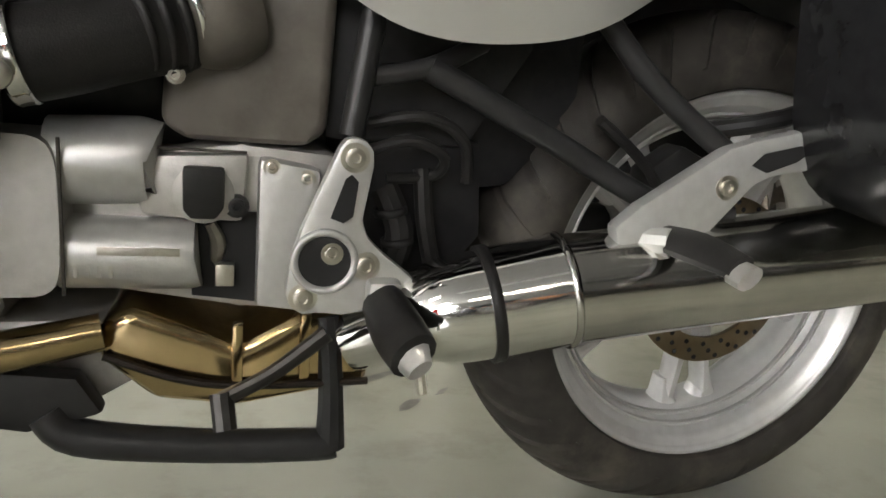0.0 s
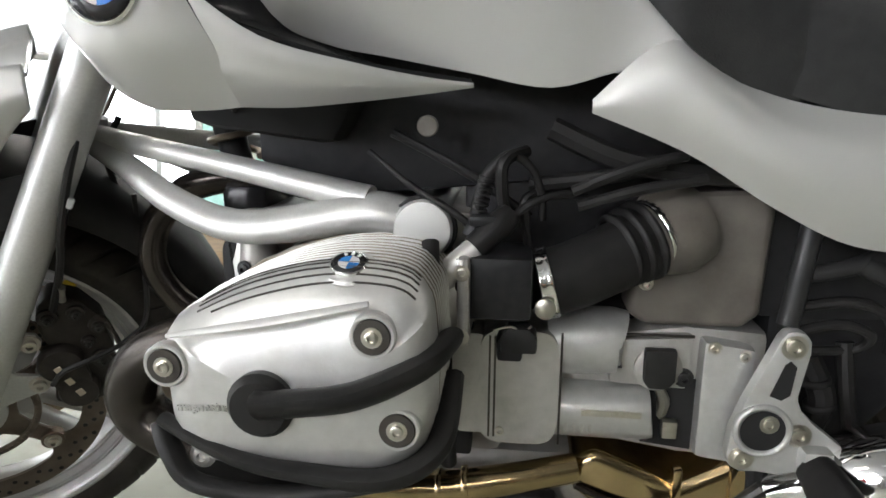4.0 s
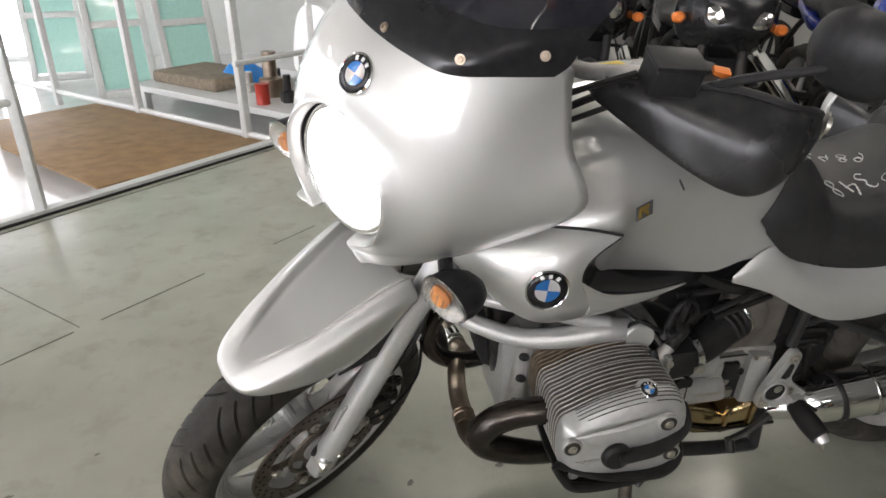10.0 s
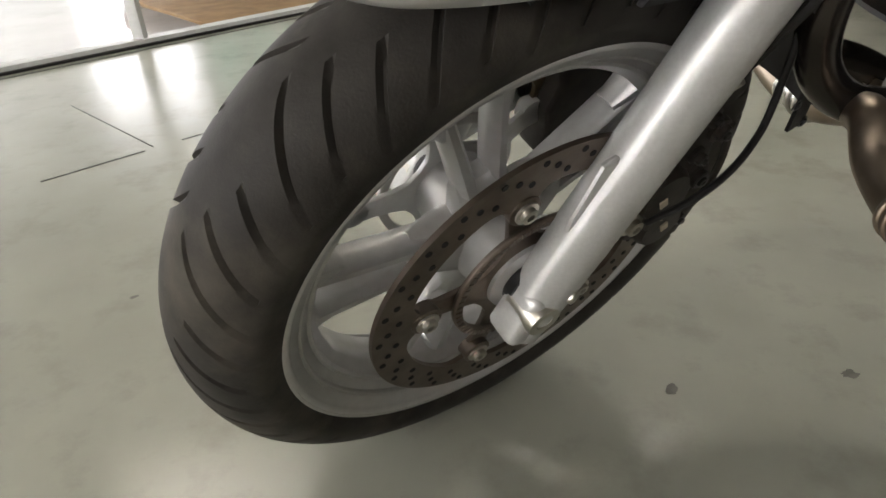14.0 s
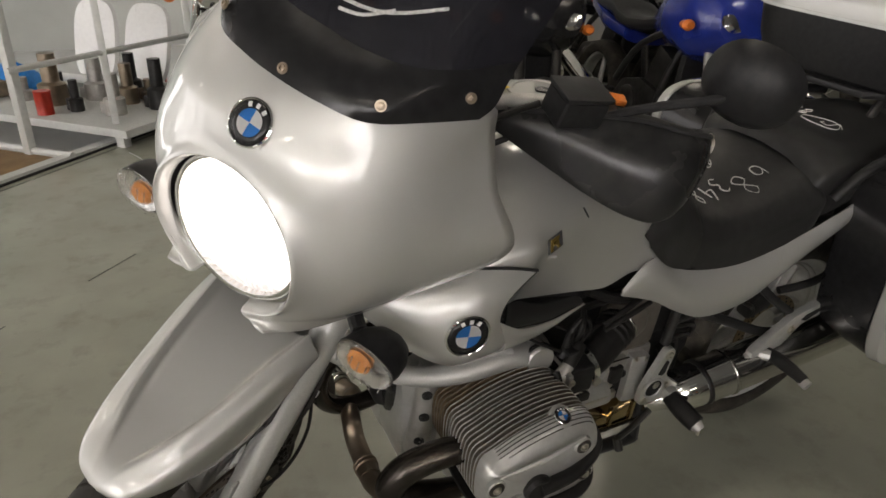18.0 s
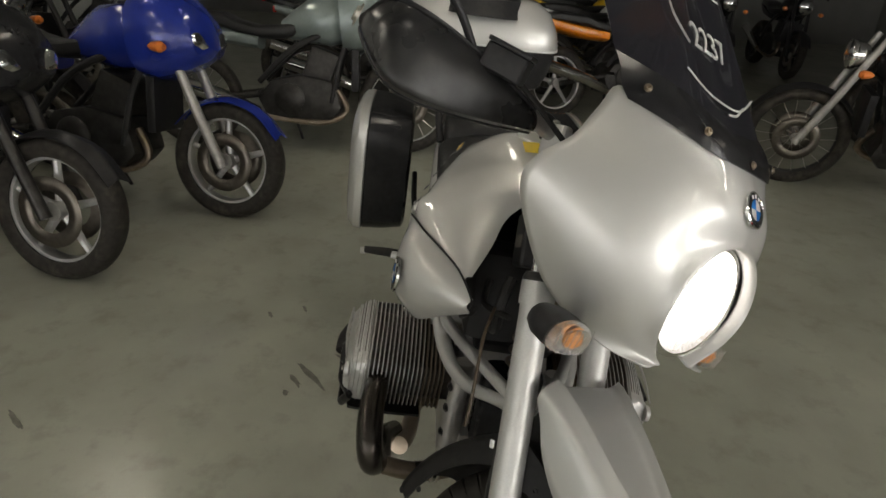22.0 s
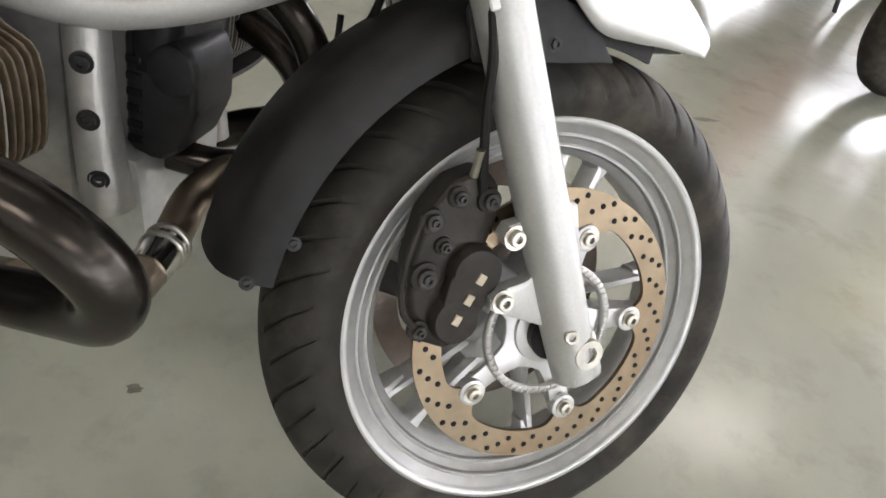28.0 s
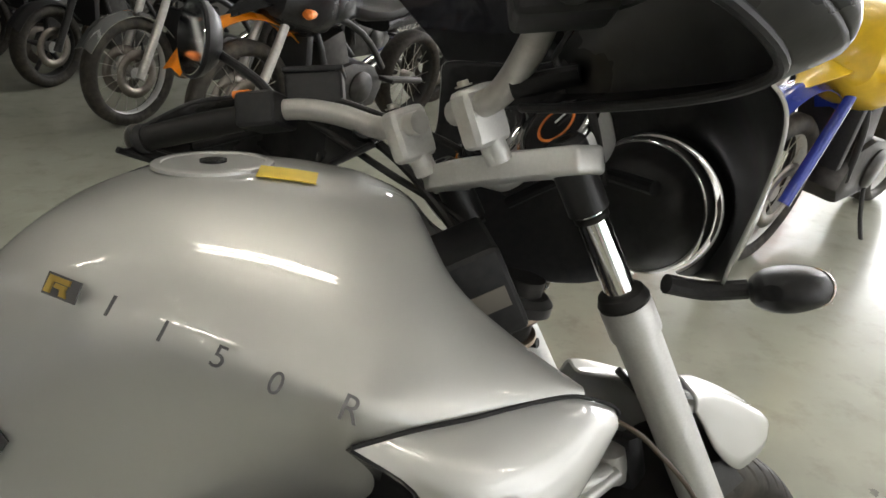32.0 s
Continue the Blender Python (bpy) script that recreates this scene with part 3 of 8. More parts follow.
def tyre_mesh(c, r_out, r_in, half, seg=630, cuts=45, groove=0.0055):
    """A tyre with long slanted grooves cut into the tread; the mesh lines follow the grooves."""
    prof = []
    n = 44
    for i in range(n + 1):
        w = -1 + 2 * i / n
        a = w * radians(118)
        y = half * math.sin(min(max(a, -math.pi / 2), math.pi / 2)) if abs(a) < math.pi / 2 else half * math.copysign(1 - 0.16 * ((abs(a) - math.pi / 2) / radians(28)) ** 1.3, w)
        prof.append((w, y, max(r_out - half * 0.86 * (1 - math.cos(a)), r_in)))
    pitch = 2 * math.pi / cuts
    per = seg // cuts
    rows = []
    for k in range(seg):
        row = []
        for w, y, h in prof:
            aw = min(abs(w), 0.68)
            slant = pitch * 2.5 * aw ** 0.62
            th = 2 * math.pi * k / seg + slant
            cell = (k + (per // 2 if w > 0 else 0)) % seg
            lo, hi = ((0.05, 0.66), (0.26, 0.70), (0.18, 0.60))[(cell // per) % 3]
            d = groove if cell % per in (0, 1) and lo < abs(w) < hi else 0.0
            row.append(V(c) + V(((h - d) * math.cos(th), y, (h - d) * math.sin(th))))
        rows.append(row)
    rows.append(rows[0])
    bm = sheet(rows)
    bmesh.ops.remove_doubles(bm, verts=bm.verts, dist=1e-6)
    bmesh.ops.recalc_face_normals(bm, faces=bm.faces)
    return bm


def wheel_rim(c, half, r=0.232):
    p = [(r, half), (r, half - 0.006), (r - 0.012, half - 0.010), (r - 0.020, half * 0.62), (r - 0.034, half * 0.35),
         (r - 0.034, -half * 0.35), (r - 0.020, -half * 0.62), (r - 0.012, -half + 0.010), (r, -half + 0.006), (r, -half),
         
         (r - 0.007, -half - 0.001), (r - 0.011, -half + 0.003), (r - 0.012, -half + 0.006), (r - 0.020, -half + 0.008), (r - 0.022, -half + 0.016), (r - 0.033, -half * 0.60), (r - 0.036, -half * 0.46), (r - 0.047, -half * 0.34),
         (r - 0.047, half * 0.34), (r - 0.036, half * 0.46), (r - 0.033, half * 0.60), (r - 0.022, half - 0.016), (r - 0.020, half - 0.008), (r - 0.012, half - 0.006), (r - 0.011, half - 0.003), (r - 0.007, half + 0.001)]
    return turned(p, c, (0, 1, 0), 96)


def spoke_pair(c, ang, r0, r1, y, spread0, spread1, w):
    """Two slim spokes that leave the hub together."""
    out = []
    for s in (-1, 1):
        rings = []
        for i in range(7):
            t = i / 6
            r = r0 + (r1 - r0) * t
            off = s * (spread0 + (spread1 - spread0) * t ** 1.3)
            d = V((math.cos(ang), 0, math.sin(ang)))
            q = V((-math.sin(ang), 0, math.cos(ang)))
            ww = w * (1.15 - 0.35 * t + 0.5 * max(0, t - 0.8))
            rings.append(oval(V(c) + d * r + q * off + V((0, y * (1 - t), 0)), q * ww, V((0, 0.017, 0)), 10, 2.6))
        out.append(loft(rings))
    return join(*out)


def drilled_disc(o, y0, y1, r_out, r_in, holes=30):
    """A flat ring; bores() adds its drilled holes as dark discs."""
    ring = turned([(r_in, y0), (r_out - 0.001, y0), (r_out, y0 + 0.001 if y1 > y0 else y0 - 0.001), (r_out, y1), (r_in, y1)], o, (0, 1, 0), 72)
    return ring


def bores(o, y, r_out, r_in, n, s):
    out = []
    for k in range(n):
        for j, fr in enumerate((0.25, 0.55, 0.8)):
            a = 2 * math.pi * (k + 0.33 * j) / n
            r = r_in + (r_out - r_in) * fr
            # each drilled hole is a thin disc coloured as its inner shade
            out.append(disc_at(V(o) + V((r * math.cos(a), y, r * math.sin(a))), (0, s, 0), 0.0032, 0.0007, 8))
    return join(*out)


def lobed_disc(c, y0, y1, r_out, r_in, turn, dip, seg=180):
    """A disc whose inner edge reaches in to each of five bolts."""
    rows = []
    for i in range(seg + 1):
        a = 2 * math.pi * (i % seg) / seg
        off = ((a - turn + math.pi / 5) % (2 * math.pi / 5)) - math.pi / 5
        ri = r_in - dip * math.exp(-(off / 0.13) ** 2)
        d = V((math.cos(a), 0, math.sin(a)))
        rows.append([V(c) + d * ri + V((0, y0, 0)), V(c) + d * r_out + V((0, y0, 0)), V(c) + d * r_out + V((0, y1, 0)), V(c) + d * ri + V((0, y1, 0))])
    bm = sheet(rows, True)
    bmesh.ops.remove_doubles(bm, verts=bm.verts, dist=1e-6)
    bmesh.ops.recalc_face_normals(bm, faces=bm.faces)
    return bm


def spider(c, y0, y1, turn):
    """Five arms that carry a brake disc."""
    out = []
    for k in range(5):
        for deg, r in ((-36, 0.050), (-20, 0.054), (-12, 0.068), (-8.0, 0.088), (-6.5, 0.110), (-4, 0.119), (4, 0.119), (6.5, 0.110), (8.0, 0.088), (12, 0.068), (20, 0.054)):
            a = turn + radians(72 * k + deg)
            out.append((c.x + r * math.cos(a), c.z + r * math.sin(a)))
    return side(out, min(y0, y1), max(y0, y1), 0.0022)


def build_front_wheel():
    c = V((0, 0, 0.30))
    turn = radians(28)
    w = fp("front_wheel", wheel_rim(c, 0.0515), RIM, "silver cast front wheel with five twin spokes")
    for sy2 in (-1, 1):
        fp("rim_lip", turned([(0.2265, sy2 * 0.0530), (0.2310, sy2 * 0.0530), (0.2310, sy2 * 0.0495), (0.2265, sy2 * 0.0495)], c, (0, 1, 0), 96), FORK_SILVER, "", w)
        fp("rim_ridge", turned([(0.2080, sy2 * 0.0400), (0.2110, sy2 * 0.0400), (0.2110, sy2 * 0.0360), (0.2060, sy2 * 0.0360)], c, (0, 1, 0), 96), FORK_SILVER, "", w)
        fp("rim_ridge", turned([(0.1950, sy2 * 0.0300), (0.1985, sy2 * 0.0300), (0.1985, sy2 * 0.0260), (0.1930, sy2 * 0.0260)], c, (0, 1, 0), 96), FORK_SILVER, "", w)
    fp("tyre", tyre_mesh(c, 0.300, 0.229, 0.060), TYRE, "worn black road tyre with slanted grooves", w)
    for k in range(5):
        a = turn + radians(72 * k)
        fp("spoke", spoke_pair(c, a, 0.040, 0.192, 0.0, 0.013, 0.027, 0.0088), RIM, "", w)
        d, q = V((math.cos(a), 0, math.sin(a))), V((-math.sin(a), 0, math.cos(a)))
        fp("spoke_root", loft([oval(c + d * r, q * (0.030 - 0.06 * (r - 0.04)), V((0, h, 0)), 14, 2.8) for r, h in ((0.036, 0.030), (0.055, 0.024), (0.075, 0.018), (0.088, 0.009))]), RIM, "", w)
        for sg in (-1, 1):
            foot = c + d * 0.186 + q * sg * 0.029
            fp("spoke_foot", loft([oval(foot + d * e, q * wd, V((0, hh, 0)), 12, 2.6) for e, wd, hh in ((-0.030, 0.006, 0.012), (-0.010, 0.010, 0.016), (0.004, 0.017, 0.019))]), RIM, "", w)
    fp("hub", lathe([(0.02, -0.075), (0.040, -0.07), (0.046, -0.03), (0.046, 0.03), (0.040, 0.07), (0.02, 0.075)], c, (0, 1, 0), 28), RIM, "", w)
    fp("valve_mark", block(c + V((0.148, -0.048, 0.160)), (0.016, 0.004, 0.008), 0.001, 1, Matrix.Rotation(radians(45), 4, "Y")), YELLOW, "yellow paint mark on the rim", w)
    # the left side takes the darker copy, with its shade in the colour
    for s, mt in ((-1, RUSTSHADEDISC), (1, DISC)):
        fp("brake_disc", lobed_disc(c, s * 0.066, s * 0.071, 0.160, 0.128, turn, 0.026), mt, "drilled steel brake disc", w)
        fp("bore_shade", bores(c, s * 0.0712, 0.159, 0.130, 26, s), FLATBLACK, "", w)
        fp("carrier", spider(c, s * 0.060, s * 0.066, turn), mt if s < 0 else RIM, "five-armed disc carrier", w)
        fp("sensor_ring", join(turned([(0.070, s * 0.067), (0.079, s * 0.067), (0.079, s * 0.072), (0.070, s * 0.072)], c, (0, 1, 0), 60), *[block(c + V((0.0745 * math.cos(b), s * 0.0722, 0.0745 * math.sin(b))), (0.0060, 0.0016, 0.0022), 0, 1, Matrix.Rotation(-b, 4, "Y")) for b in [2 * math.pi * i / 60 for i in range(60)]]), mt if s < 0 else CAST, "toothed sensor ring", w)
        for k in range(5):
            a = turn + radians(72 * k)
            p = c + V((0.1085 * math.cos(a), s * 0.066, 0.1085 * math.sin(a)))
            fp("bolt_boss", lathe([(0, -0.006), (0.015, -0.006), (0.015, 0.0065), (0.0125, 0.0075), (0, 0.0075)], p, (0, s, 0), 24), mt if s < 0 else RIM, "", w)
            fp("disc_bolt", bolt(p + V((0, s * 0.0072, 0)), (0, s, 0), 0.0075, 0.007), BOLT, "", w)
        fp("axle_cap", lathe([(0, s * 0.07), (0.028, s * 0.07), (0.030, s * 0.084), (0.026, s * 0.092), (0, s * 0.092)], c, (0, 1, 0), 28), BLACK, "", w)


def build_rear_wheel():
    c = V((1.487, 0, 0.318))
    w = bp("rear_wheel", wheel_rim(c, 0.070), RIM, "silver cast rear wheel with five twin spokes")
    bp("tyre", tyre_mesh(c, 0.318, 0.229, 0.084, 432, 36), TYRE, "worn black rear tyre", w)
    for sy2 in (-1, 1):
        for r, y, t in ((0.2265, 0.0715, 0.0045), (0.2130, 0.0600, 0.003), (0.1990, 0.0460, 0.003), (0.1905, 0.0330, 0.003)):
            bp("rim_ridge", turned([(r, sy2 * y), (r + t, sy2 * y), (r + t, sy2 * (y - 0.004)), (r - 0.002, sy2 * (y - 0.004))], c, (0, 1, 0), 96), FORK_SILVER, "", w)
    for k in range(5):
        a = radians(72 * k + 63)
        bp("spoke", spoke_pair(c, a, 0.045, 0.192, -0.020, 0.012, 0.030, 0.0100), RIM, "", w)
        d, q = V((math.cos(a), 0, math.sin(a))), V((-math.sin(a), 0, math.cos(a)))
        for sg in (-1, 1):
            bp("spoke_foot", loft([oval(c + d * (0.182 + e) + q * sg * 0.031, q * wd, V((0, hh, 0)), 12, 2.6) for e, wd, hh in ((-0.034, 0.007, 0.014), (-0.012, 0.012, 0.018), (0.006, 0.020, 0.022))]), RIM, "", w)
    bp("hub", lathe([(0.02, -0.05), (0.05, -0.045), (0.06, -0.01), (0.06, 0.06), (0.05, 0.08), (0.02, 0.085)], c, (0, 1, 0), 28), RIM, "", w)
    bp("brake_disc", drilled_disc(c, -0.060, -0.055, 0.106, 0.074), DISC, "drilled rear brake disc", w)
    bp("bore_shade", bores(c, -0.0602, 0.106, 0.074, 20, -1), FLATBLACK, "", w)


build_front_wheel()
build_rear_wheel()

# --- fuel tank with its two front lobes ---
TANK = [
    (0.316, [(0.152, 0.842), (0.157, 0.842), (0.160, 0.841), (0.162, 0.839), (0.163, 0.837), (0.163, 0.835)]),
    (0.380, [(0.118, 0.878), (0.145, 0.880), (0.175, 0.874), (0.197, 0.862), (0.205, 0.852), (0.205, 0.844)]),
    (0.440, [(0.085, 0.925), (0.120, 0.925), (0.170, 0.912), (0.220, 0.885), (0.238, 0.862), (0.236, 0.850)]),
    (0.480, [(0.000, 0.984), (0.090, 0.972), (0.165, 0.942), (0.230, 0.900), (0.254, 0.868), (0.252, 0.850)]),
    (0.530, [(0.000, 1.004), (0.090, 0.996), (0.172, 0.958), (0.232, 0.910), (0.262, 0.872), (0.214, 0.762)]),
    (0.570, [(0.000, 1.014), (0.088, 1.006), (0.168, 0.968), (0.226, 0.918), (0.243, 0.866), (0.186, 0.738)]),
    (0.630, [(0.000, 1.021), (0.085, 1.014), (0.155, 0.980), (0.208, 0.932), (0.225, 0.872), (0.179, 0.726)]),
    (0.700, [(0.000, 1.022), (0.080, 1.015), (0.140, 0.985), (0.182, 0.945), (0.202, 0.880), (0.173, 0.713)]),
    (0.776, [(0.000, 1.008), (0.072, 1.001), (0.122, 0.975), (0.157, 0.945), (0.182, 0.870), (0.167, 0.700)]),
    (0.850, [(0.000, 0.972), (0.060, 0.966), (0.100, 0.945), (0.130, 0.915), (0.162, 0.840), (0.161, 0.716)]),
    (0.915, [(0.000, 0.915), (0.050, 0.910), (0.085, 0.892), (0.110, 0.862), (0.148, 0.800), (0.172, 0.700)]),
]
half = patch([[(x, y, z) for y, z in c] for x, c in TANK], 5, 4, 0)
tank = bp("fuel_tank", both(half), SILVER, "glossy silver metallic fuel tank")
bmesh_tank_cap = lathe([(0.062, 0), (0.0615, 0.0035), (0.059, 0.0045), (0.052, 0.0045), (0.051, 0.003), (0, 0.0036)], (0.690, 0, 1.019), (0.02, 0, 1), 36)
cap = bp("filler_cap", bmesh_tank_cap, SILVER, "round silver filler cap", tank)
bp("cap_flap", lathe([(0, 0.003), (0.014, 0.003), (0.014, 0.006), (0, 0.0065)], (0.690, 0, 1.019), (0.02, 0, 1), 28), GLOSS, "", cap)

for s in (-1, 1):
    def sy(bm):
        return bm if s > 0 else mirrored(bm)
    # side panel with its roundel
    main_cols = [
        [(0.274, 0.150, 0.790), (0.274, 0.156, 0.797), (0.275, 0.158, 0.803), (0.277, 0.155, 0.810), (0.280, 0.148, 0.817)],
        [(0.325, 0.190, 0.748), (0.318, 0.208, 0.775), (0.318, 0.214, 0.800), (0.322, 0.203, 0.825), (0.330, 0.172, 0.842)],
        [(0.375, 0.222, 0.706), (0.365, 0.252, 0.748), (0.366, 0.260, 0.790), (0.376, 0.244, 0.832), (0.385, 0.206, 0.854)],
        [(0.425, 0.238, 0.682), (0.420, 0.278, 0.730), (0.420, 0.287, 0.780), (0.428, 0.272, 0.835), (0.440, 0.240, 0.862)],
        [(0.475, 0.240, 0.680), (0.464, 0.278, 0.730), (0.455, 0.288, 0.780), (0.464, 0.280, 0.832), (0.490, 0.257, 0.862)],
        [(0.508, 0.238, 0.683), (0.502, 0.266, 0.728), (0.479, 0.277, 0.782), (0.488, 0.278, 0.822), (0.538, 0.266, 0.853)],
    ]
    panel = bp("side_panel", sy(patch(main_cols, 5, 4, 0.004)), SILVER, "silver side panel carrying a round emblem")
    blade = [
        [(0.508, 0.238, 0.683), (0.504, 0.262, 0.710), (0.502, 0.266, 0.728), (0.490, 0.273, 0.756), (0.479, 0.277, 0.782)],
        [(0.555, 0.232, 0.683), (0.550, 0.250, 0.702), (0.546, 0.256, 0.716), (0.542, 0.260, 0.728), (0.535, 0.260, 0.741)],
        [(0.620, 0.220, 0.689), (0.618, 0.230, 0.698), (0.616, 0.235, 0.705), (0.614, 0.238, 0.713), (0.610, 0.237, 0.720)],
        [(0.670, 0.208, 0.695), (0.669, 0.212, 0.699), (0.668, 0.214, 0.702), (0.667, 0.215, 0.705), (0.665, 0.214, 0.709)],
        [(0.706, 0.198, 0.700), (0.706, 0.199, 0.701), (0.706, 0.200, 0.702), (0.706, 0.200, 0.703), (0.706, 0.199, 0.704)],
    ]
    bp("panel_blade", sy(patch(blade, 5, 4, 0.004)), SILVER, "", panel)
    scoop = [
        [(0.538, 0.263, 0.851), (0.541, 0.248, 0.842), (0.546, 0.228, 0.832)],
        [(0.489, 0.274, 0.820), (0.514, 0.240, 0.808), (0.545, 0.195, 0.800)],
        [(0.481, 0.273, 0.783), (0.506, 0.238, 0.778), (0.540, 0.190, 0.775)],
        [(0.494, 0.268, 0.757), (0.520, 0.230, 0.750), (0.550, 0.182, 0.748)],
        [(0.537, 0.256, 0.741), (0.555, 0.222, 0.732), (0.580, 0.178, 0.730)],
        [(0.612, 0.234, 0.719), (0.622, 0.210, 0.714), (0.634, 0.172, 0.713)],
        [(0.704, 0.198, 0.704), (0.704, 0.192, 0.704), (0.704, 0.180, 0.705)],
    ]
    bp("air_scoop", sy(patch(scoop, 5, 4, 0.003)), GLOSS, "gloss black air scoop", panel)
    bp("panel_gap", sy(tube([(0.272, 0.150, 0.808), (0.282, 0.152, 0.820), (0.330, 0.176, 0.845), (0.385, 0.209, 0.857), (0.440, 0.243, 0.865), (0.490, 0.260, 0.865), (0.538, 0.269, 0.856)], 0.0022, 6, 5)), FLATBLACK, "", panel)
    roundel((0.421, s * 0.284, 0.781) if s < 0 else (0.408, 0.283, 0.779), (-0.10, s, 0.05), (0.12, 0, 1), 0.035, panel)
    # tail strip below the seat
    strip = [
        [(0.812, 0.176, 0.690), (0.812, 0.179, 0.686), (0.812, 0.180, 0.682), (0.812, 0.178, 0.678)],
        [(0.880, 0.168, 0.742), (0.885, 0.182, 0.715), (0.893, 0.184, 0.682), (0.900, 0.174, 0.642)],
        [(0.955, 0.166, 0.700), (0.965, 0.184, 0.670), (0.972, 0.188, 0.636), (0.980, 0.174, 0.594)],
        [(1.040, 0.168, 0.680), (1.045, 0.188, 0.645), (1.050, 0.190, 0.607), (1.055, 0.174, 0.560)],
        [(1.130, 0.172, 0.678), (1.132, 0.190, 0.645), (1.135, 0.192, 0.607), (1.138, 0.174, 0.557)],
        [(1.220, 0.176, 0.698), (1.222, 0.192, 0.668), (1.224, 0.192, 0.628), (1.225, 0.172, 0.579)],
        [(1.310, 0.180, 0.732), (1.312, 0.192, 0.706), (1.314, 0.190, 0.676), (1.316, 0.168, 0.640)],
        [(1.420, 0.180, 0.775), (1.422, 0.188, 0.755), (1.424, 0.184, 0.730), (1.426, 0.165, 0.700)],
        [(1.560, 0.160, 0.820), (1.562, 0.164, 0.805), (1.564, 0.160, 0.785), (1.566, 0.145, 0.765)],
        [(1.680, 0.110, 0.845), (1.681, 0.112, 0.838), (1.682, 0.110, 0.825), (1.683, 0.100, 0.812)],
    ]
    tail = bp("tail_panel", sy(patch(strip, 5, 4, 0.004)), SILVER, "silver tail panel below the seat")

# --- seats ---
def seat_ring(x, w, zt, zb, crown=0.012, zs=None):
    """Half section of a seat: centre top, shoulder, side, lower edge."""
    zs = zs if zs is not None else zt - 0.045
    return [(x, 0, zt), (x, w * 0.55, zt - crown * 0.6), (x, w * 0.88, zt - crown * 2.2), (x, w * 1.02, zs), (x, w * 1.02, (zs + zb) / 2), (x, w, zb)]


front_seat = [seat_ring(0.905, 0.135, 0.905, 0.760, 0.016, 0.84), seat_ring(0.935, 0.150, 0.882, 0.722, 0.018, 0.81), seat_ring(0.985, 0.163, 0.832, 0.695, 0.014, 0.765),
              seat_ring(1.060, 0.168, 0.806, 0.676, 0.010, 0.75), seat_ring(1.140, 0.172, 0.812, 0.676, 0.010, 0.755), seat_ring(1.220, 0.176, 0.832, 0.696, 0.012, 0.775),
              seat_ring(1.290, 0.180, 0.856, 0.728, 0.014, 0.80), seat_ring(1.312, 0.176, 0.846, 0.735, 0.014, 0.80)]
seat = bp("front_seat", both(patch(front_seat, 5, 4, 0)), VINYL, "black vinyl rider seat with chalk marks")
for s in (-1, 1):
    horn = patch([[(0.840, s * 0.172, 0.800), (0.846, s * 0.178, 0.790), (0.853, s * 0.176, 0.776)],
                  [(0.872, s * 0.160, 0.845), (0.880, s * 0.182, 0.795), (0.890, s * 0.178, 0.738)],
                  [(0.905, s * 0.138, 0.878), (0.915, s * 0.178, 0.806), (0.930, s * 0.170, 0.710)],
                  [(0.940, s * 0.118, 0.888), (0.950, s * 0.172, 0.800), (0.960, s * 0.166, 0.698)],
                  [(0.985, s * 0.118, 0.838), (0.990, s * 0.168, 0.775), (0.995, s * 0.162, 0.688)]], 5, 5, 0.008)
    bp("seat_flank", horn, VINYL, "", seat)
rear_seat = [seat_ring(1.285, 0.150, 0.862, 0.760, 0.014), seat_ring(1.305, 0.165, 0.892, 0.750, 0.016), seat_ring(1.360, 0.170, 0.905, 0.760, 0.014), seat_ring(1.450, 0.165, 0.900, 0.785, 0.012),
             seat_ring(1.540, 0.155, 0.905, 0.805, 0.012), seat_ring(1.620, 0.130, 0.912, 0.830, 0.014), seat_ring(1.650, 0.100, 0.900, 0.845, 0.014)]
bp("rear_seat", both(patch(rear_seat, 5, 4, 0)), VINYL, "black vinyl passenger seat with stitched ridge")

# --- engine: boxer twin with finned cylinders ---
def rounded(x0, x1, z0, z1, y, n=32, p=3.2, skew=0.0):
    c = V(((x0 + x1) / 2, y, (z0 + z1) / 2))
    return oval(c, V(((x1 - x0) / 2, 0, skew)), V((0, 0, (z1 - z0) / 2)), n, p)


engine = bp("engine_block", side([(0.49, 0.30), (0.53, 0.26), (0.72, 0.25), (0.74, 0.30), (0.74, 0.52), (0.70, 0.57), (0.55, 0.58), (0.49, 0.52)], -0.098, 0.098, 0.012), CAST, "stained cast aluminium engine block")
bp("sump", side([(0.50, 0.27), (0.53, 0.205), (0.80, 0.205), (0.86, 0.24), (0.86, 0.29), (0.50, 0.29)], -0.10, 0.10, 0.012), CAST, "", engine)
shroud = bp("generator_cover", side([(0.452, 0.520), (0.386, 0.520), (0.376, 0.500), (0.375, 0.450), (0.392, 0.405), (0.412, 0.389), (0.440, 0.387), (0.452, 0.400)], -0.02, 0.062, 0.010, 3), BLACK, "black plastic generator cover with slots", engine)
for k in range(6):
    bp("cover_slot", block((0.440, 0.063, 0.408 + 0.017 * k), (0.016, 0.003, 0.008), 0.001), GLOSS, "", shroud)
bp("cover_bulge", lathe([(0.026, -0.004), (0.025, 0.002), (0.022, 0.004), (0.0, 0.005)], (0.400, 0.0625, 0.492), (0, 1, 0), 28), BLACK, "", shroud)
bp("front_cover", side([(0.420, 0.30), (0.435, 0.26), (0.50, 0.27), (0.50, 0.56), (0.430, 0.56), (0.415, 0.50)], -0.085, 0.045, 0.02), COVER, "clean silver front cover", engine)
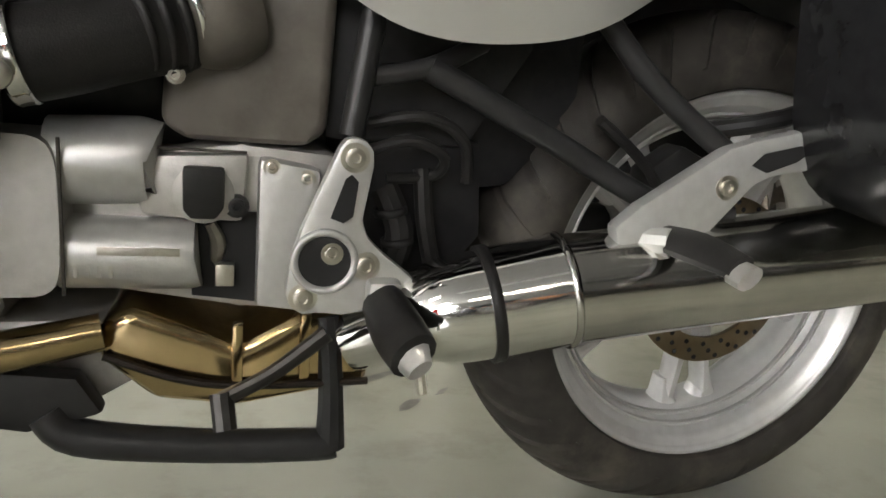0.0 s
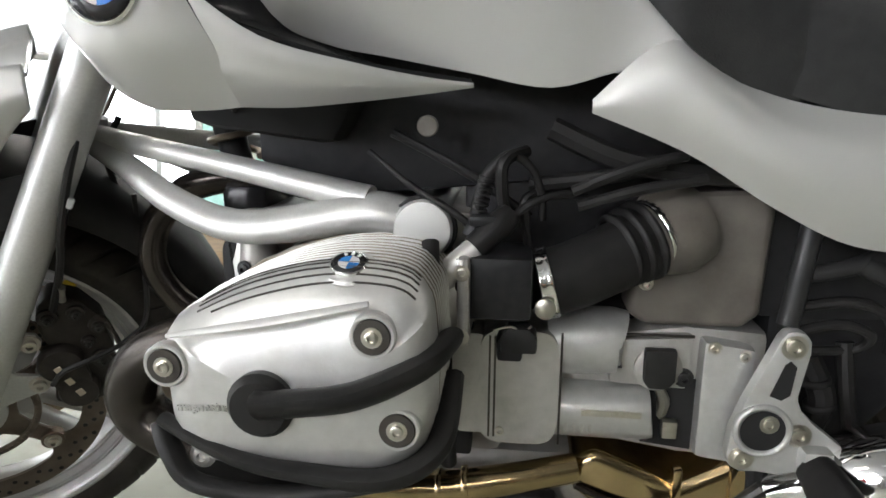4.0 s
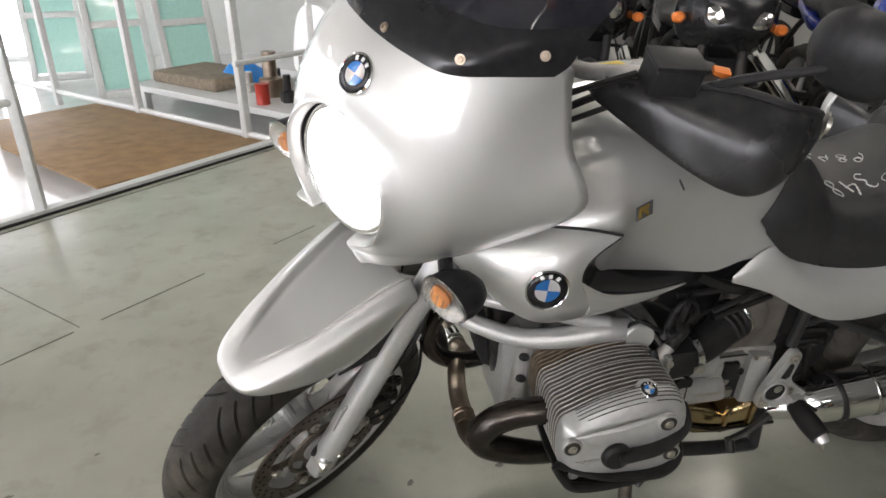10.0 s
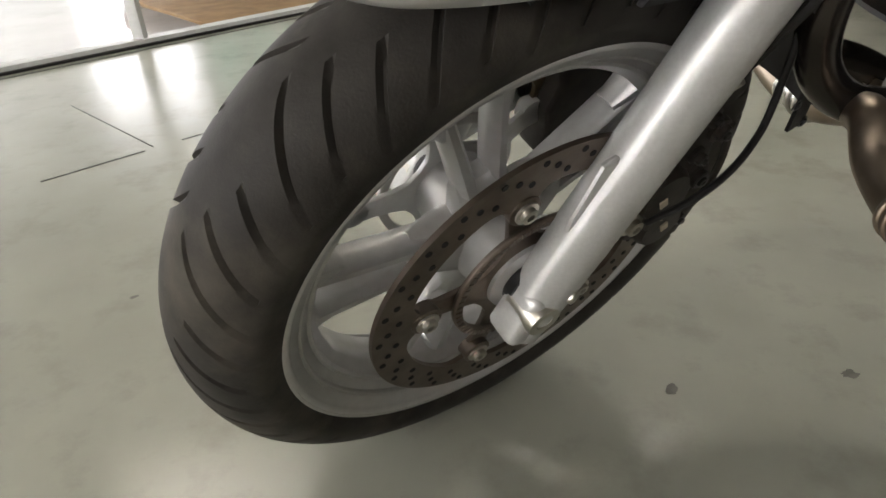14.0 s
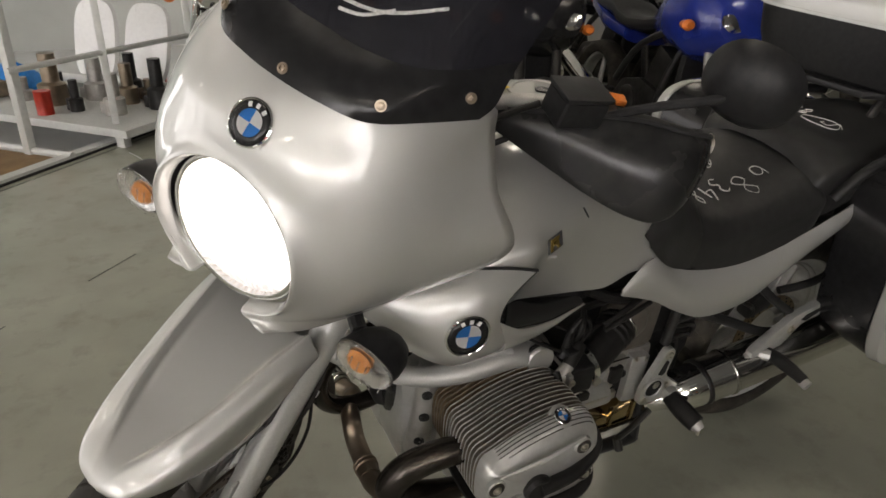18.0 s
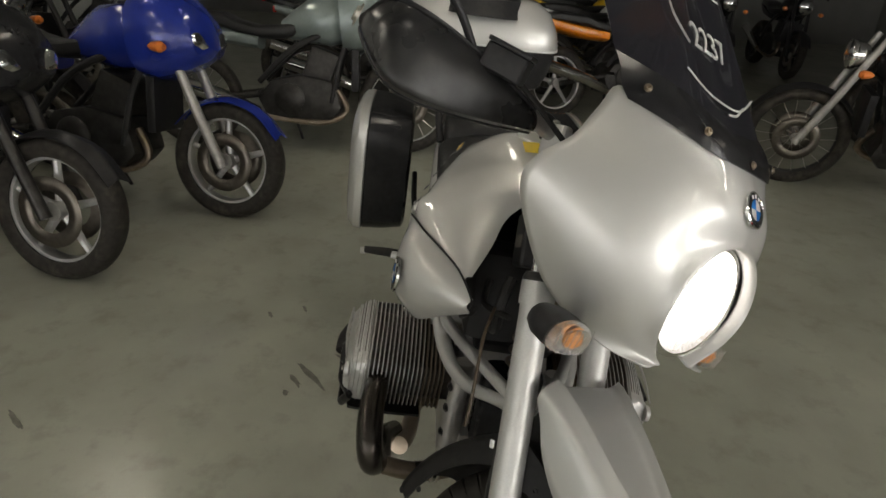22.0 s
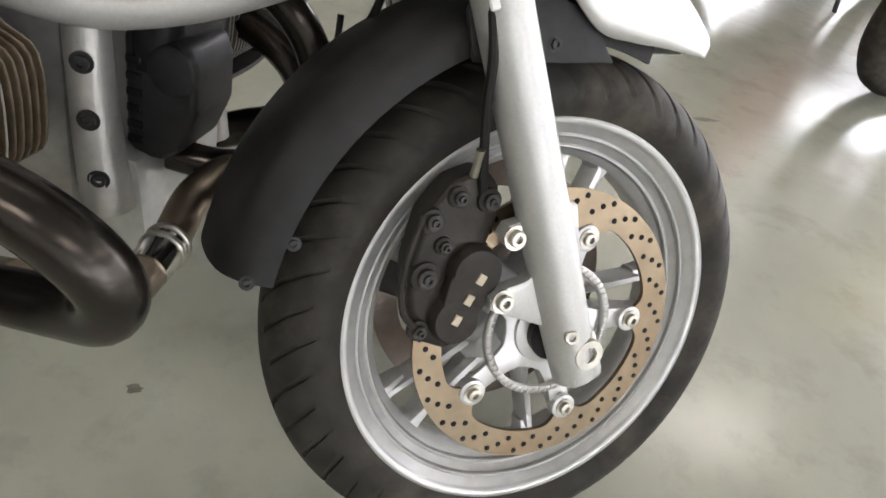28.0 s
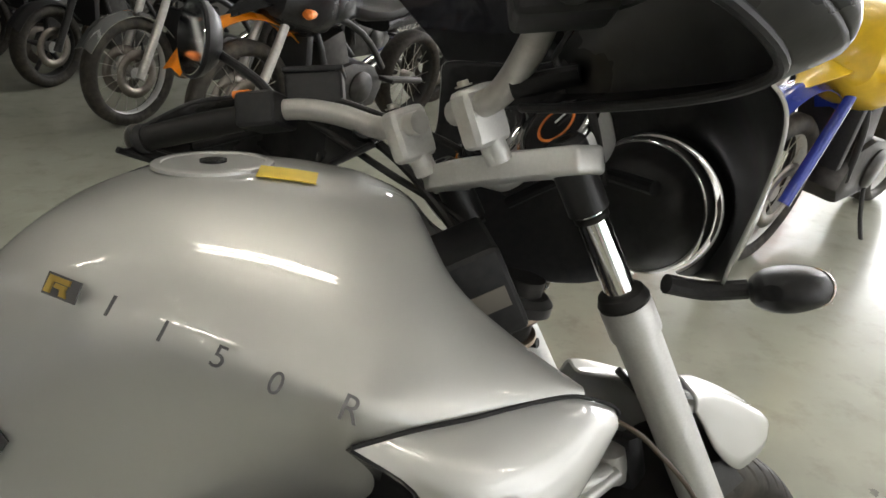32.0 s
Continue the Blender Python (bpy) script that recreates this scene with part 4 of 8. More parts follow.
bp("cover_foot", side([(0.416, 0.30), (0.432, 0.262), (0.50, 0.27), (0.50, 0.395), (0.425, 0.395)], 0.030, 0.084, 0.012), COVER, "", engine)
bp("black_cover", loft([oval((x, 0, z), V((0.030, 0, 0)), V((0, w, 0)), 26, 3.4) for z, x, w in ((0.585, 0.428, 0.062), (0.575, 0.425, 0.066), (0.52, 0.426, 0.066), (0.46, 0.430, 0.060), (0.42, 0.434, 0.050), (0.39, 0.440, 0.036), (0.372, 0.446, 0.018))]), GLOSS, "gloss black belt cover", engine)
bp("balance_pipe", tube([(0.440, -0.005, 0.590), (0.385, -0.008, 0.588), (0.330, -0.010, 0.570), (0.290, -0.011, 0.528), (0.279, -0.010, 0.478), (0.295, 0.002, 0.430), (0.330, 0.014, 0.396), (0.375, 0.022, 0.382), (0.42, 0.03, 0.384)], 0.0185, 18, 7), HEADER, "dark round balance pipe in front of the engine")
for s in (-1, 1):
    col = bp("engine_mount", tube([(0.462, s * 0.100, 0.565), (0.456, s * 0.102, 0.45), (0.446, s * 0.102, 0.345)], [0.020, 0.022, 0.026], 14, 5), CAST, "silver mount with three bolt holes", engine)
    for z, x in ((0.503, 0.459), (0.448, 0.456), (0.387, 0.449)):
        bp("mount_bolt", bolt((x - 0.008, s * 0.122, z), (-0.35, s, 0), 0.007, 0.005), FRAME, "", col)

for s in (-1, 1):
    dx = 0.0 if s < 0 else 0.014
    yy = lambda y: s * y if s < 0 else y + 0.014
    gx, gz = (0.0, 0.0) if s < 0 else (0.055, -0.026)
    def head_ring(y, drop=0.0, grow=0.0, front=0.0):
        """Outline of cylinder and cover at one distance from the middle; drop lowers its top."""
        c = V((0.572, 0, 0.484 - drop * 0.45))
        pts = [(0.463 + front, 0.455), (0.472 + front, 0.412), (0.510, 0.393), (0.570, 0.390), (0.632, 0.394), (0.672, 0.410), (0.686, 0.450), (0.684, 0.520),
               (0.677, 0.542 - drop * 0.9), (0.656, 0.558 - drop), (0.600, 0.560 - drop * 1.1), (0.540, 0.546 - drop * 1.1), (0.492, 0.524 - drop * 0.8), (0.466 + front, 0.508 - drop * 0.25)]
        out = []
        for x, z in pts:
            d = V((x, 0, z)) - c
            p = c + d * max(0.4, 1 + grow / d.length)
            out.append(V((p.x + dx, yy(y), p.z)))
        ring = catmull(out + out[:3], 3)
        return ring[3:3 + 3 * len(out)]

    # core between the fins: gap shade put into its near-black colour
    barrel = bp("cylinder_barrel", loft([head_ring(0.10, 0, -0.024), head_ring(0.215, 0, -0.024), head_ring(0.24, 0.004, -0.020), head_ring(0.29, 0.0, -0.016)]), SOOTSHADE, "finned aluminium cylinder")
    for i in range(18 if s < 0 else 22):
        y = 0.122 + 0.0098 * i
        drop = -0.004 if y > 0.225 else 0.0
        g = 0.0 if y < 0.20 else 0.002
        if i > 17:
            drop, g = ((-0.005, 0.0035), (-0.002, 0.0035), (0.004, 0.0030), (0.011, 0.0))[i - 18]
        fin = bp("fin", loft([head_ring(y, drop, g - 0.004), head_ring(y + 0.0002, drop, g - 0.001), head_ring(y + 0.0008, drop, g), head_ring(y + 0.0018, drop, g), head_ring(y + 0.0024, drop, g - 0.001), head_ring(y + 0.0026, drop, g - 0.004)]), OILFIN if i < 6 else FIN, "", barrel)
        # a brighter band along its edge
        fin.data.materials.append(FIN if i < 5 else COVER)
        for f in fin.data.polygons:
            f.material_index = 1 if f.index // 42 in (1, 2, 3) else 0
    prof = [(0.292, -0.003, -0.004, 0), (0.296, -0.005, 0.001, 0), (0.308, -0.003, 0.001, 0), (0.320, 0.004, 0.0, 0.001), (0.330, 0.013, -0.004, 0.003), (0.338, 0.022, -0.010, 0.006), (0.3435, 0.034, -0.022, 0.012), (0.3460, 0.046, -0.045, 0.02)]
    cover = bp("cylinder_head_cover", loft([head_ring(y, d, g, f) for y, d, g, f in prof]), COVER, "silver ribbed cylinder head cover")
    bp("cover_crease", tube([(0.478 + dx, yy(0.343), 0.512), (0.56 + dx, yy(0.349), 0.528), (0.640 + dx, yy(0.345), 0.545)], [0.002, 0.005, 0.003], 8, 5, 0.6), COVER, "", cover)
    for x, z in ((0.475, 0.487), (0.642, 0.519), (0.660, 0.443)) if s < 0 else ((0.478, 0.484), (0.664, 0.500), (0.660, 0.428)):
        bp("cover_boss", lathe([(0.0185, -0.008), (0.0182, 0.0005), (0.0170, 0.002), (0.0150, 0.002), (0.0136, 0.0005), (0.0136, -0.004)], (x + dx, yy(0.3425), z), (0, s, 0.02), 28), COVER, "", cover)
        # shade of the bolt well, as a dark disc
        bp("boss_well", disc_at((x + dx, yy(0.3425), z), (0, s, 0.02), 0.0142, 0.0034), SOOTSHADE, "", cover)
        bp("cover_bolt", bolt((x + dx, yy(0.3452), z), (0, s, 0.02), 0.0055, 0.005), BOLT, "", cover)
    if s < 0:
      bp("badge_pad", lathe([(0.022, -0.02), (0.023, 0.0), (0.021, 0.002), (0, 0.002)], (0.616 + dx, yy(0.303), 0.5605), (0, s * 0.35, 0.94), 28), COVER, "", cover)
      roundel((0.616 + dx, yy(0.304), 0.5625), (0, s * 0.35, 0.94), (0.1, s * -0.8, 0.6), 0.0155, cover, None, 0.003)
    # fine parallel grooves over the top of the cover, their shade drawn as dark lines
    for k in range(5):
        y = 0.2985 + 0.0058 * k
        q = max(i for i in range(len(prof) - 1) if prof[i][0] <= y)
        w = (y - prof[q][0]) / (prof[q + 1][0] - prof[q][0])
        d, g, f = [prof[q][n] + w * (prof[q + 1][n] - prof[q][n]) for n in (1, 2, 3)]
        line = [p for p in head_ring(y, d, g, f) if p.z > 0.524 - 0.8 * d and p.x < 0.676 + dx]
        line.sort(key=lambda p: p.x)
        bp("cover_groove", tube(line, 0.0010, 6, 2), SOOTSHADE, "", cover)
    # rubbing strip and lower guard
    guard = bp("cylinder_guard", tube([(0.692 + dx, yy(0.285), 0.494 + gz), (0.676 + dx + gx * 0.25, yy(0.330), 0.490 + gz), (0.63 + dx + gx * 0.6, yy(0.351), 0.474 + gz), (0.585 + dx + gx, yy(0.355), 0.467 + gz), (0.556 + dx + gx, yy(0.353), 0.463 + gz)], [0.019, 0.020, 0.020, 0.020, 0.022], 14, 6, 0.55), RUBBER, "black plastic cylinder guard")
    bp("guard_pad", lathe([(0, -0.012), (0.026, -0.012), (0.027, 0.002), (0.022, 0.009), (0, 0.010)], (0.5545 + dx + gx, yy(0.350), 0.4615 + gz), (0, s, 0), 26), RUBBER, "", guard)
    bp("guard_skid", tube([(0.692 + dx, yy(0.24), 0.440), (0.688 + dx, yy(0.318), 0.415), (0.650 + dx, yy(0.346), 0.401), (0.588 + dx, yy(0.348), 0.403), (0.530 + dx, yy(0.346), 0.411), (0.458 + dx, yy(0.325), 0.430)], [0.014, 0.014, 0.013, 0.011, 0.0095, 0.009], 12, 6, 0.75), RUBBER, "", guard)
    bp("guard_rail", tube([(0.456 + dx, yy(0.325), 0.428), (0.468 + dx, yy(0.335), 0.408), (0.490 + dx, yy(0.342), 0.384), (0.552 + dx, yy(0.344), 0.379), (0.612 + dx, yy(0.345), 0.388), (0.640 + dx, yy(0.344), 0.395)], [0.009, 0.010, 0.009, 0.008, 0.0075, 0.008], 12, 6, 0.75), RUBBER, "", guard)
    bp("guard_bolt", bolt((0.492 + dx, yy(0.328), 0.401), (0, s, 0), 0.0075, 0.005), CAST, "", guard)
    bp("guard_tray", patch([[(0.470 + dx, yy(0.16), 0.390), (0.465 + dx, yy(0.25), 0.390), (0.474 + dx, yy(0.325), 0.386)], [(0.57 + dx, yy(0.16), 0.378), (0.57 + dx, yy(0.26), 0.376), (0.57 + dx, yy(0.338), 0.378)], [(0.68 + dx, yy(0.16), 0.390), (0.682 + dx, yy(0.25), 0.390), (0.675 + dx, yy(0.335), 0.407)]], 5, 5, 0.006), RUBBER, "", guard)
    # exhaust header: out of the head, forward, down and inward
    if s < 0:
        bend = [(0.520, -0.235, 0.452), (0.462, -0.226, 0.462), (0.412, -0.215, 0.450), (0.372, -0.206, 0.425), (0.352, -0.199, 0.388), (0.362, -0.196, 0.358), (0.400, -0.198, 0.338), (0.45, -0.195, 0.318), (0.50, -0.182, 0.292)]
    else:
        bend = [(0.520 + dx, yy(0.262), 0.452), (0.455, yy(0.268), 0.470), (0.395, yy(0.272), 0.464), (0.346, yy(0.270), 0.440), (0.324, yy(0.262), 0.405), (0.338, yy(0.252), 0.368), (0.385, yy(0.240), 0.345), (0.46, yy(0.235), 0.330), (0.53, yy(0.205), 0.300)]
    head_pipe = bp("exhaust_header", tube(bend, [0.024, 0.026, 0.027, 0.028, 0.028, 0.028, 0.027, 0.025, 0.022], 18, 6), HEADER, "sooty curved exhaust header")
    link = [(0.342, -0.002, 0.390), (0.336, -0.030, 0.394), (0.334, -0.060, 0.370), (0.336, -0.110, 0.354), (0.334, -0.155, 0.357), (0.345, -0.195, 0.365)] if s < 0 else [(0.345, 0.015, 0.388), (0.360, 0.040, 0.378), (0.373, 0.070, 0.360), (0.366, 0.125, 0.340), (0.358, 0.190, 0.338), (0.350, 0.250, 0.355)]
    bp("link_pipe", tube(link, [0.0185, 0.019, 0.0195, 0.0195, 0.0195, 0.0195], 16, 6), PIPE, "brown-stained steel link pipe", head_pipe)
    bp("pipe_sleeve", tube([V(link[3]).lerp(V(link[4]), q) for q in (-0.05, 0.3, 0.75)], [0.0215, 0.0215, 0.0205], 20, 3), STEEL if s > 0 else PIPE, "", head_pipe)
    for q in (0.0, 0.22):
        bp("pipe_clamp", turned([(0.019, -0.003), (0.0232, -0.003), (0.0238, 0.0), (0.0232, 0.003), (0.019, 0.003)], V(link[3]).lerp(V(link[4]), q), V(link[4]) - V(link[3]), 24), BOLT if s > 0 else PIPE, "", head_pipe)
    bp("rear_pipe", tube([(0.47, yy(0.192), 0.306), (0.55, yy(0.170), 0.277), (0.657, yy(0.155), 0.268), (0.745, yy(0.145), 0.279), (0.82, yy(0.130), 0.290)], [0.0215, 0.0210, 0.020, 0.0175, 0.0165], 18, 6), HEAT if s < 0 else PIPE, "gold-tinted exhaust pipe" if s < 0 else "", head_pipe)
    for p in ((0.700, yy(0.150), 0.273), (0.672, yy(0.153), 0.269)):
        bp("pipe_ring", turned([(0.0175, -0.004), (0.0205, -0.003), (0.0205, 0.003), (0.0175, 0.004)], p, (1, 0, 0.12), 24), HEAT if s < 0 else PIPE, "", head_pipe)
    # intake: stub, throttle body, rubber duct, air box
    intake = bp("throttle_body", block((0.727, yy(0.172), 0.517), (0.074, 0.075, 0.062), 0.008) if s < 0 else tube([(0.690, yy(0.176), 0.500), (0.720, yy(0.173), 0.512), (0.770, yy(0.168), 0.513)], [0.031, 0.034, 0.033], 22, 4), BLACK if s < 0 else CAST, "throttle body with hose clips")
    if s > 0:
        bp("cam_housing", lathe([(0, 0), (0.024, 0), (0.025, 0.010), (0.020, 0.016), (0.008, 0.018), (0, 0.018)], (0.730, yy(0.202), 0.508), (0, s, 0.1), 24), CAST, "", intake)
        bp("cam_boss", tube([(0.745, yy(0.185), 0.535), (0.752, yy(0.200), 0.548)], [0.013, 0.011], 14, 2), CAST, "", intake)
        for x, z in ((0.712, 0.492), (0.748, 0.492), (0.716, 0.528), (0.756, 0.520)):
            bp("body_bolt", bolt((x, yy(0.206), z), (0, s, 0), 0.0055, 0.005), BOLT, "", intake)
    bp("intake_stub", tube([(0.640 + dx, yy(0.188), 0.492), (0.665, yy(0.186), 0.494), (0.700, yy(0.178), 0.505)], [0.034, 0.033, 0.030], 20, 4), CAST, "", intake)
    bp("stub_rubber", turned([(0.032, -0.010), (0.0365, -0.010), (0.0375, 0.0), (0.0365, 0.010), (0.032, 0.010)], (0.655, yy(0.187), 0.492), (1, 0, 0.1), 28), RUBBER, "", intake)
    bp("hose_clip", turned([(0.034, -0.005), (0.0385, -0.005), (0.0385, 0.005), (0.034, 0.005)], (0.672, yy(0.184), 0.495), (1, 0, 0.2), 28), CHROME, "", intake)
    bp("hose_clip", turned([(0.033, -0.007), (0.0370, -0.007), (0.0375, -0.005), (0.0370, -0.003), (0.0370, 0.003), (0.0375, 0.005), (0.0370, 0.007), (0.033, 0.007)], (0.777, yy(0.166), 0.514), (1, yy(-0.05), 0.25), 28), CHROME, "", intake)
    if s < 0:
        bp("breather_hose", tube([(0.668, -0.205, 0.560), (0.672, -0.226, 0.530), (0.676, -0.232, 0.490), (0.680, -0.228, 0.440), (0.684, -0.214, 0.380), (0.686, -0.200, 0.330)], 0.0085, 12, 6), RUBBER, "black breather hose", intake)
    bp("body_flange", block((0.700, yy(0.178), 0.506), (0.012, 0.082, 0.086), 0.006), CAST, "", intake)
    for z in (0.478, 0.540):
        bp("flange_screw", bolt((0.699, yy(0.222), z - 0.004), (0, s, 0), 0.005, 0.004), BOLT, "", intake)
    bp("injector_cap", tube([(0.708, yy(0.192), 0.552), (0.732, yy(0.180), 0.574), (0.742, yy(0.174), 0.584)], [0.013, 0.014, 0.011], 12, 4), RUBBER, "", intake)
    bp("injector_hose", tube([(0.708, yy(0.172), 0.570), (0.710, yy(0.172), 0.592), (0.719, yy(0.171), 0.620), (0.740, yy(0.168), 0.638), (0.760, yy(0.165), 0.625), (0.770, yy(0.163), 0.600), (0.772, yy(0.160), 0.575)], [0.0065, 0.0065, 0.0060, 0.0050, 0.0040, 0.0038, 0.0038], 12, 6), RUBBER, "", intake)
    for k in range(9):
        p = V((0.7085, yy(0.172), 0.576)).lerp(V((0.718, yy(0.171), 0.617)), k / 8)
        bp("hose_rib", turned([(0.005, -0.0014), (0.0082, -0.0010), (0.0082, 0.0010), (0.005, 0.0014)], p, (0.2, 0, 1), 14), RUBBER, "", intake)
    bp("hose_boot", tube([(0.704, yy(0.174), 0.560), (0.709, yy(0.172), 0.574)], [0.010, 0.0085], 12, 2), BLACK, "", intake)
    bp("throttle_cable", tube([(0.600, yy(0.150), 0.638), (0.645, yy(0.165), 0.606), (0.690, yy(0.172), 0.580), (0.712, yy(0.170), 0.560)], [0.0032, 0.0034, 0.0040, 0.0045], 8, 6), RUBBER, "", intake)
    bp("plug_block", block((0.722, yy(0.176), 0.566), (0.030, 0.020, 0.018), 0.003, 2, Matrix.Rotation(radians(-35), 4, "Y")), BLACK, "", intake)
    bp("injector_wire", tube([(0.735, yy(0.172), 0.572), (0.760, yy(0.168), 0.592), (0.785, yy(0.160), 0.600), (0.815, yy(0.150), 0.596)], 0.0042, 8, 5), RUBBER, "", intake)
    bp("body_screw", bolt((0.700, yy(0.214), 0.482), (0, s, 0), 0.0045, 0.004), BOLT, "", intake)
    bp("body_cap", lathe([(0, 0), (0.010, 0), (0.010, 0.004), (0.007, 0.006), (0, 0.006)], (0.776, yy(0.205), 0.500), (0, s, 0), 16), BOLT, "", intake)
    bp("sensor_plug", side([(0.732, 0.440), (0.756, 0.440), (0.758, 0.458), (0.752, 0.470), (0.736, 0.470), (0.730, 0.458)], min(yy(0.196), yy(0.170)), max(yy(0.196), yy(0.170)), 0.004), BLACK, "", intake)
    bp("sensor_clip", tube([(0.728, yy(0.200), 0.474), (0.745, yy(0.202), 0.479), (0.756, yy(0.202), 0.473), (0.764, yy(0.200), 0.480)], 0.0012, 6, 4), BOLT, "", intake)
    for zz, xx0, xx1 in ((0.604, 0.799, 0.885), (0.590, 0.805, 0.925), (0.612, 0.815, 0.905)):
        bp("loom", tube([(xx0, yy(0.165), zz), ((xx0 + xx1) / 2, yy(0.162), zz + 0.017), (xx1, yy(0.150), zz + 0.026)], 0.0055, 8, 5), RUBBER, "", intake)
    bp("injector_plug", block((0.716, yy(0.182), 0.578), (0.026, 0.022, 0.010), 0.003), BLACK, "", intake)
    bp("injector", tube([(0.676, yy(0.196), 0.517), (0.692, yy(0.196), 0.535), (0.710, yy(0.191), 0.553)], [0.015, 0.014, 0.012], 12, 4), CAST, "", intake)
    bp("throttle_cam", side([(0.735, 0.452), (0.770, 0.452), (0.770, 0.470), (0.762, 0.478), (0.742, 0.478), (0.735, 0.470)], min(yy(0.205), yy(0.18)), max(yy(0.205), yy(0.18)), 0.004), RUBBER, "", intake)
    for a, b, r in (((0.735, 0.165, 0.58), (0.755, 0.15, 0.640), 0.006), ((0.76, 0.150, 0.545), (0.772, 0.150, 0.600), 0.005)):
        bp("injector_lead", tube([(a[0], yy(a[1]), a[2]), ((a[0] + b[0]) / 2 - 0.012, yy(a[1] + 0.015), (a[2] + b[2]) / 2 + 0.02), (b[0], yy(b[1]), b[2])], r, 8, 6), RUBBER, "", intake)
    duct = bp("intake_duct", tube([(0.768, yy(0.168), 0.510), (0.805, yy(0.158), 0.520), (0.845, yy(0.142), 0.535), (0.880, yy(0.122), 0.548)], [0.034, 0.034, 0.035, 0.038], 22, 6), RUBBER, "black rubber intake duct")
    for q, r in ((-0.022, 0.039), (-0.010, 0.041), (0.002, 0.0425)):
        bp("duct_fold", turned([(r - 0.006, -0.004), (r, -0.002), (r, 0.002), (r - 0.006, 0.004)], (0.872 + q, yy(0.128 - q * 0.5), 0.549 + q * 0.35), (1, yy(-0.45), 0.35), 26), RUBBER, "", duct)
    bp("hose_clip", turned([(0.037, -0.003), (0.0395, -0.003), (0.0395, 0.003), (0.037, 0.003)], (0.884, yy(0.123), 0.553), (1, yy(-0.45), 0.35), 28), CHROME, "", duct)
    bp("duct_mouth", loft([oval(V((0.880 + q, yy(0.124 - q * 0.45), 0.551 + q * 0.3)), V((yy(0.4), 1, 0)).normalized() * r, V((-0.3, 0, 1)).normalized() * r, 22) for q, r in ((0.0, 0.037), (0.012, 0.043), (0.030, 0.046), (0.050, 0.040))]), GREYBOX, "", duct)
    bp("clip_screw", bolt((0.879, yy(0.135), 0.508), (0, s, 0), 0.005, 0.012), BOLT, "", duct)

bp("tank_tunnel", block((0.790, 0, 0.545), (0.20, 0.15, 0.22), 0.01), BLACK, "black cover between tank and air box")
bp("air_box", side([(0.865, 0.468), (0.872, 0.575), (0.905, 0.598), (0.985, 0.602), (1.006, 0.585), (1.002, 0.470), (0.985, 0.455), (0.885, 0.455)], -0.118, 0.118, 0.022, 3), GREYBOX, "dusty grey plastic air box")
bp("inner_frame", side([(0.50, 0.575), (0.86, 0.61), (1.10, 0.60), (1.30, 0.66), (1.60, 0.74), (1.60, 0.82), (1.25, 0.78), (0.95, 0.70), (0.80, 0.72), (0.52, 0.80), (0.46, 0.72), (0.46, 0.62)], -0.085, 0.085, 0.01), BLACK, "black frame and wiring under the tank")
bp("swing_arm_pivot", side([(1.04, 0.40), (1.20, 0.42), (1.27, 0.50), (1.27, 0.62), (1.04, 0.62)], -0.06, 0.06, 0.012), BLACK, "black swing arm pivot casting")
bp("battery_tray", side([(1.00, 0.46), (1.14, 0.46), (1.20, 0.56), (1.18, 0.66), (1.00, 0.66)], -0.095, 0.095, 0.012), BLACK, "black tray behind the air box")

bp("tool_tray", side([(1.02, 0.30), (1.12, 0.31), (1.17, 0.37), (1.16, 0.47), (1.02, 0.47)], -0.085, 0.085, 0.014), BLACK, "black tray behind the gearbox")
for k, pts in enumerate((((1.035, -0.118, 0.455), (1.075, -0.125, 0.468), (1.110, -0.118, 0.455), (1.105, -0.105, 0.435), (1.060, -0.105, 0.430)), ((1.040, -0.110, 0.480), (1.090, -0.120, 0.490), (1.130, -0.112, 0.470), (1.140, -0.100, 0.430)), ((1.060, -0.100, 0.42), (1.075, -0.112, 0.38), (1.068, -0.105, 0.34)), ((1.095, -0.100, 0.44), (1.100, -0.108, 0.39), (1.115, -0.098, 0.34)))):
    bp("rear_hose", tube(pts, (0.0055, 0.006, 0.014, 0.009)[k], 10, 6), RUBBER, "hose behind the gearbox")
for x, y, z in ((1.065, -0.112, 0.40), (1.073, -0.113, 0.372)):
    bp("hose_band", turned([(0.0135, -0.004), (0.0160, -0.003), (0.0160, 0.003), (0.0135, 0.004)], (x, y, z), (0.2, 0, -1), 18), RUBBER, "", None)

# starter cover, bell housing and gearbox on the near side
def gearbox_side(s):
    a, b = (-0.148, -0.05) if s < 0 else (0.05, 0.148)
    box = bp("gearbox", side([(0.70, 0.345), (0.72, 0.325), (0.80, 0.325), (0.93, 0.305), (1.00, 0.30), (1.015, 0.32), (1.015, 0.45), (0.93, 0.455), (0.86, 0.445), (0.80, 0.46), (0.72, 0.445), (0.70, 0.43)], -0.112, 0.112, 0.01) if s < 0 else block((0.85, 0.118, 0.38), (0.26, 0.016, 0.11), 0.007), CAST, "cast aluminium gearbox housing" if s < 0 else "")
    return box


gearbox = gearbox_side(-1)
# black block painted as the shade between cylinder and bell housing
bp("case_gap_shade", side([(0.672, 0.30), (0.704, 0.30), (0.704, 0.50), (0.672, 0.50)], -0.135, -0.10, 0.004), FLATBLACK, "", gearbox)
bp("bell_ring", loft([rounded(0.683, 0.722, 0.333, 0.448, -0.142, 28, 5), rounded(0.683, 0.722, 0.333, 0.448, -0.10, 28, 5)]), CAST, "", gearbox)
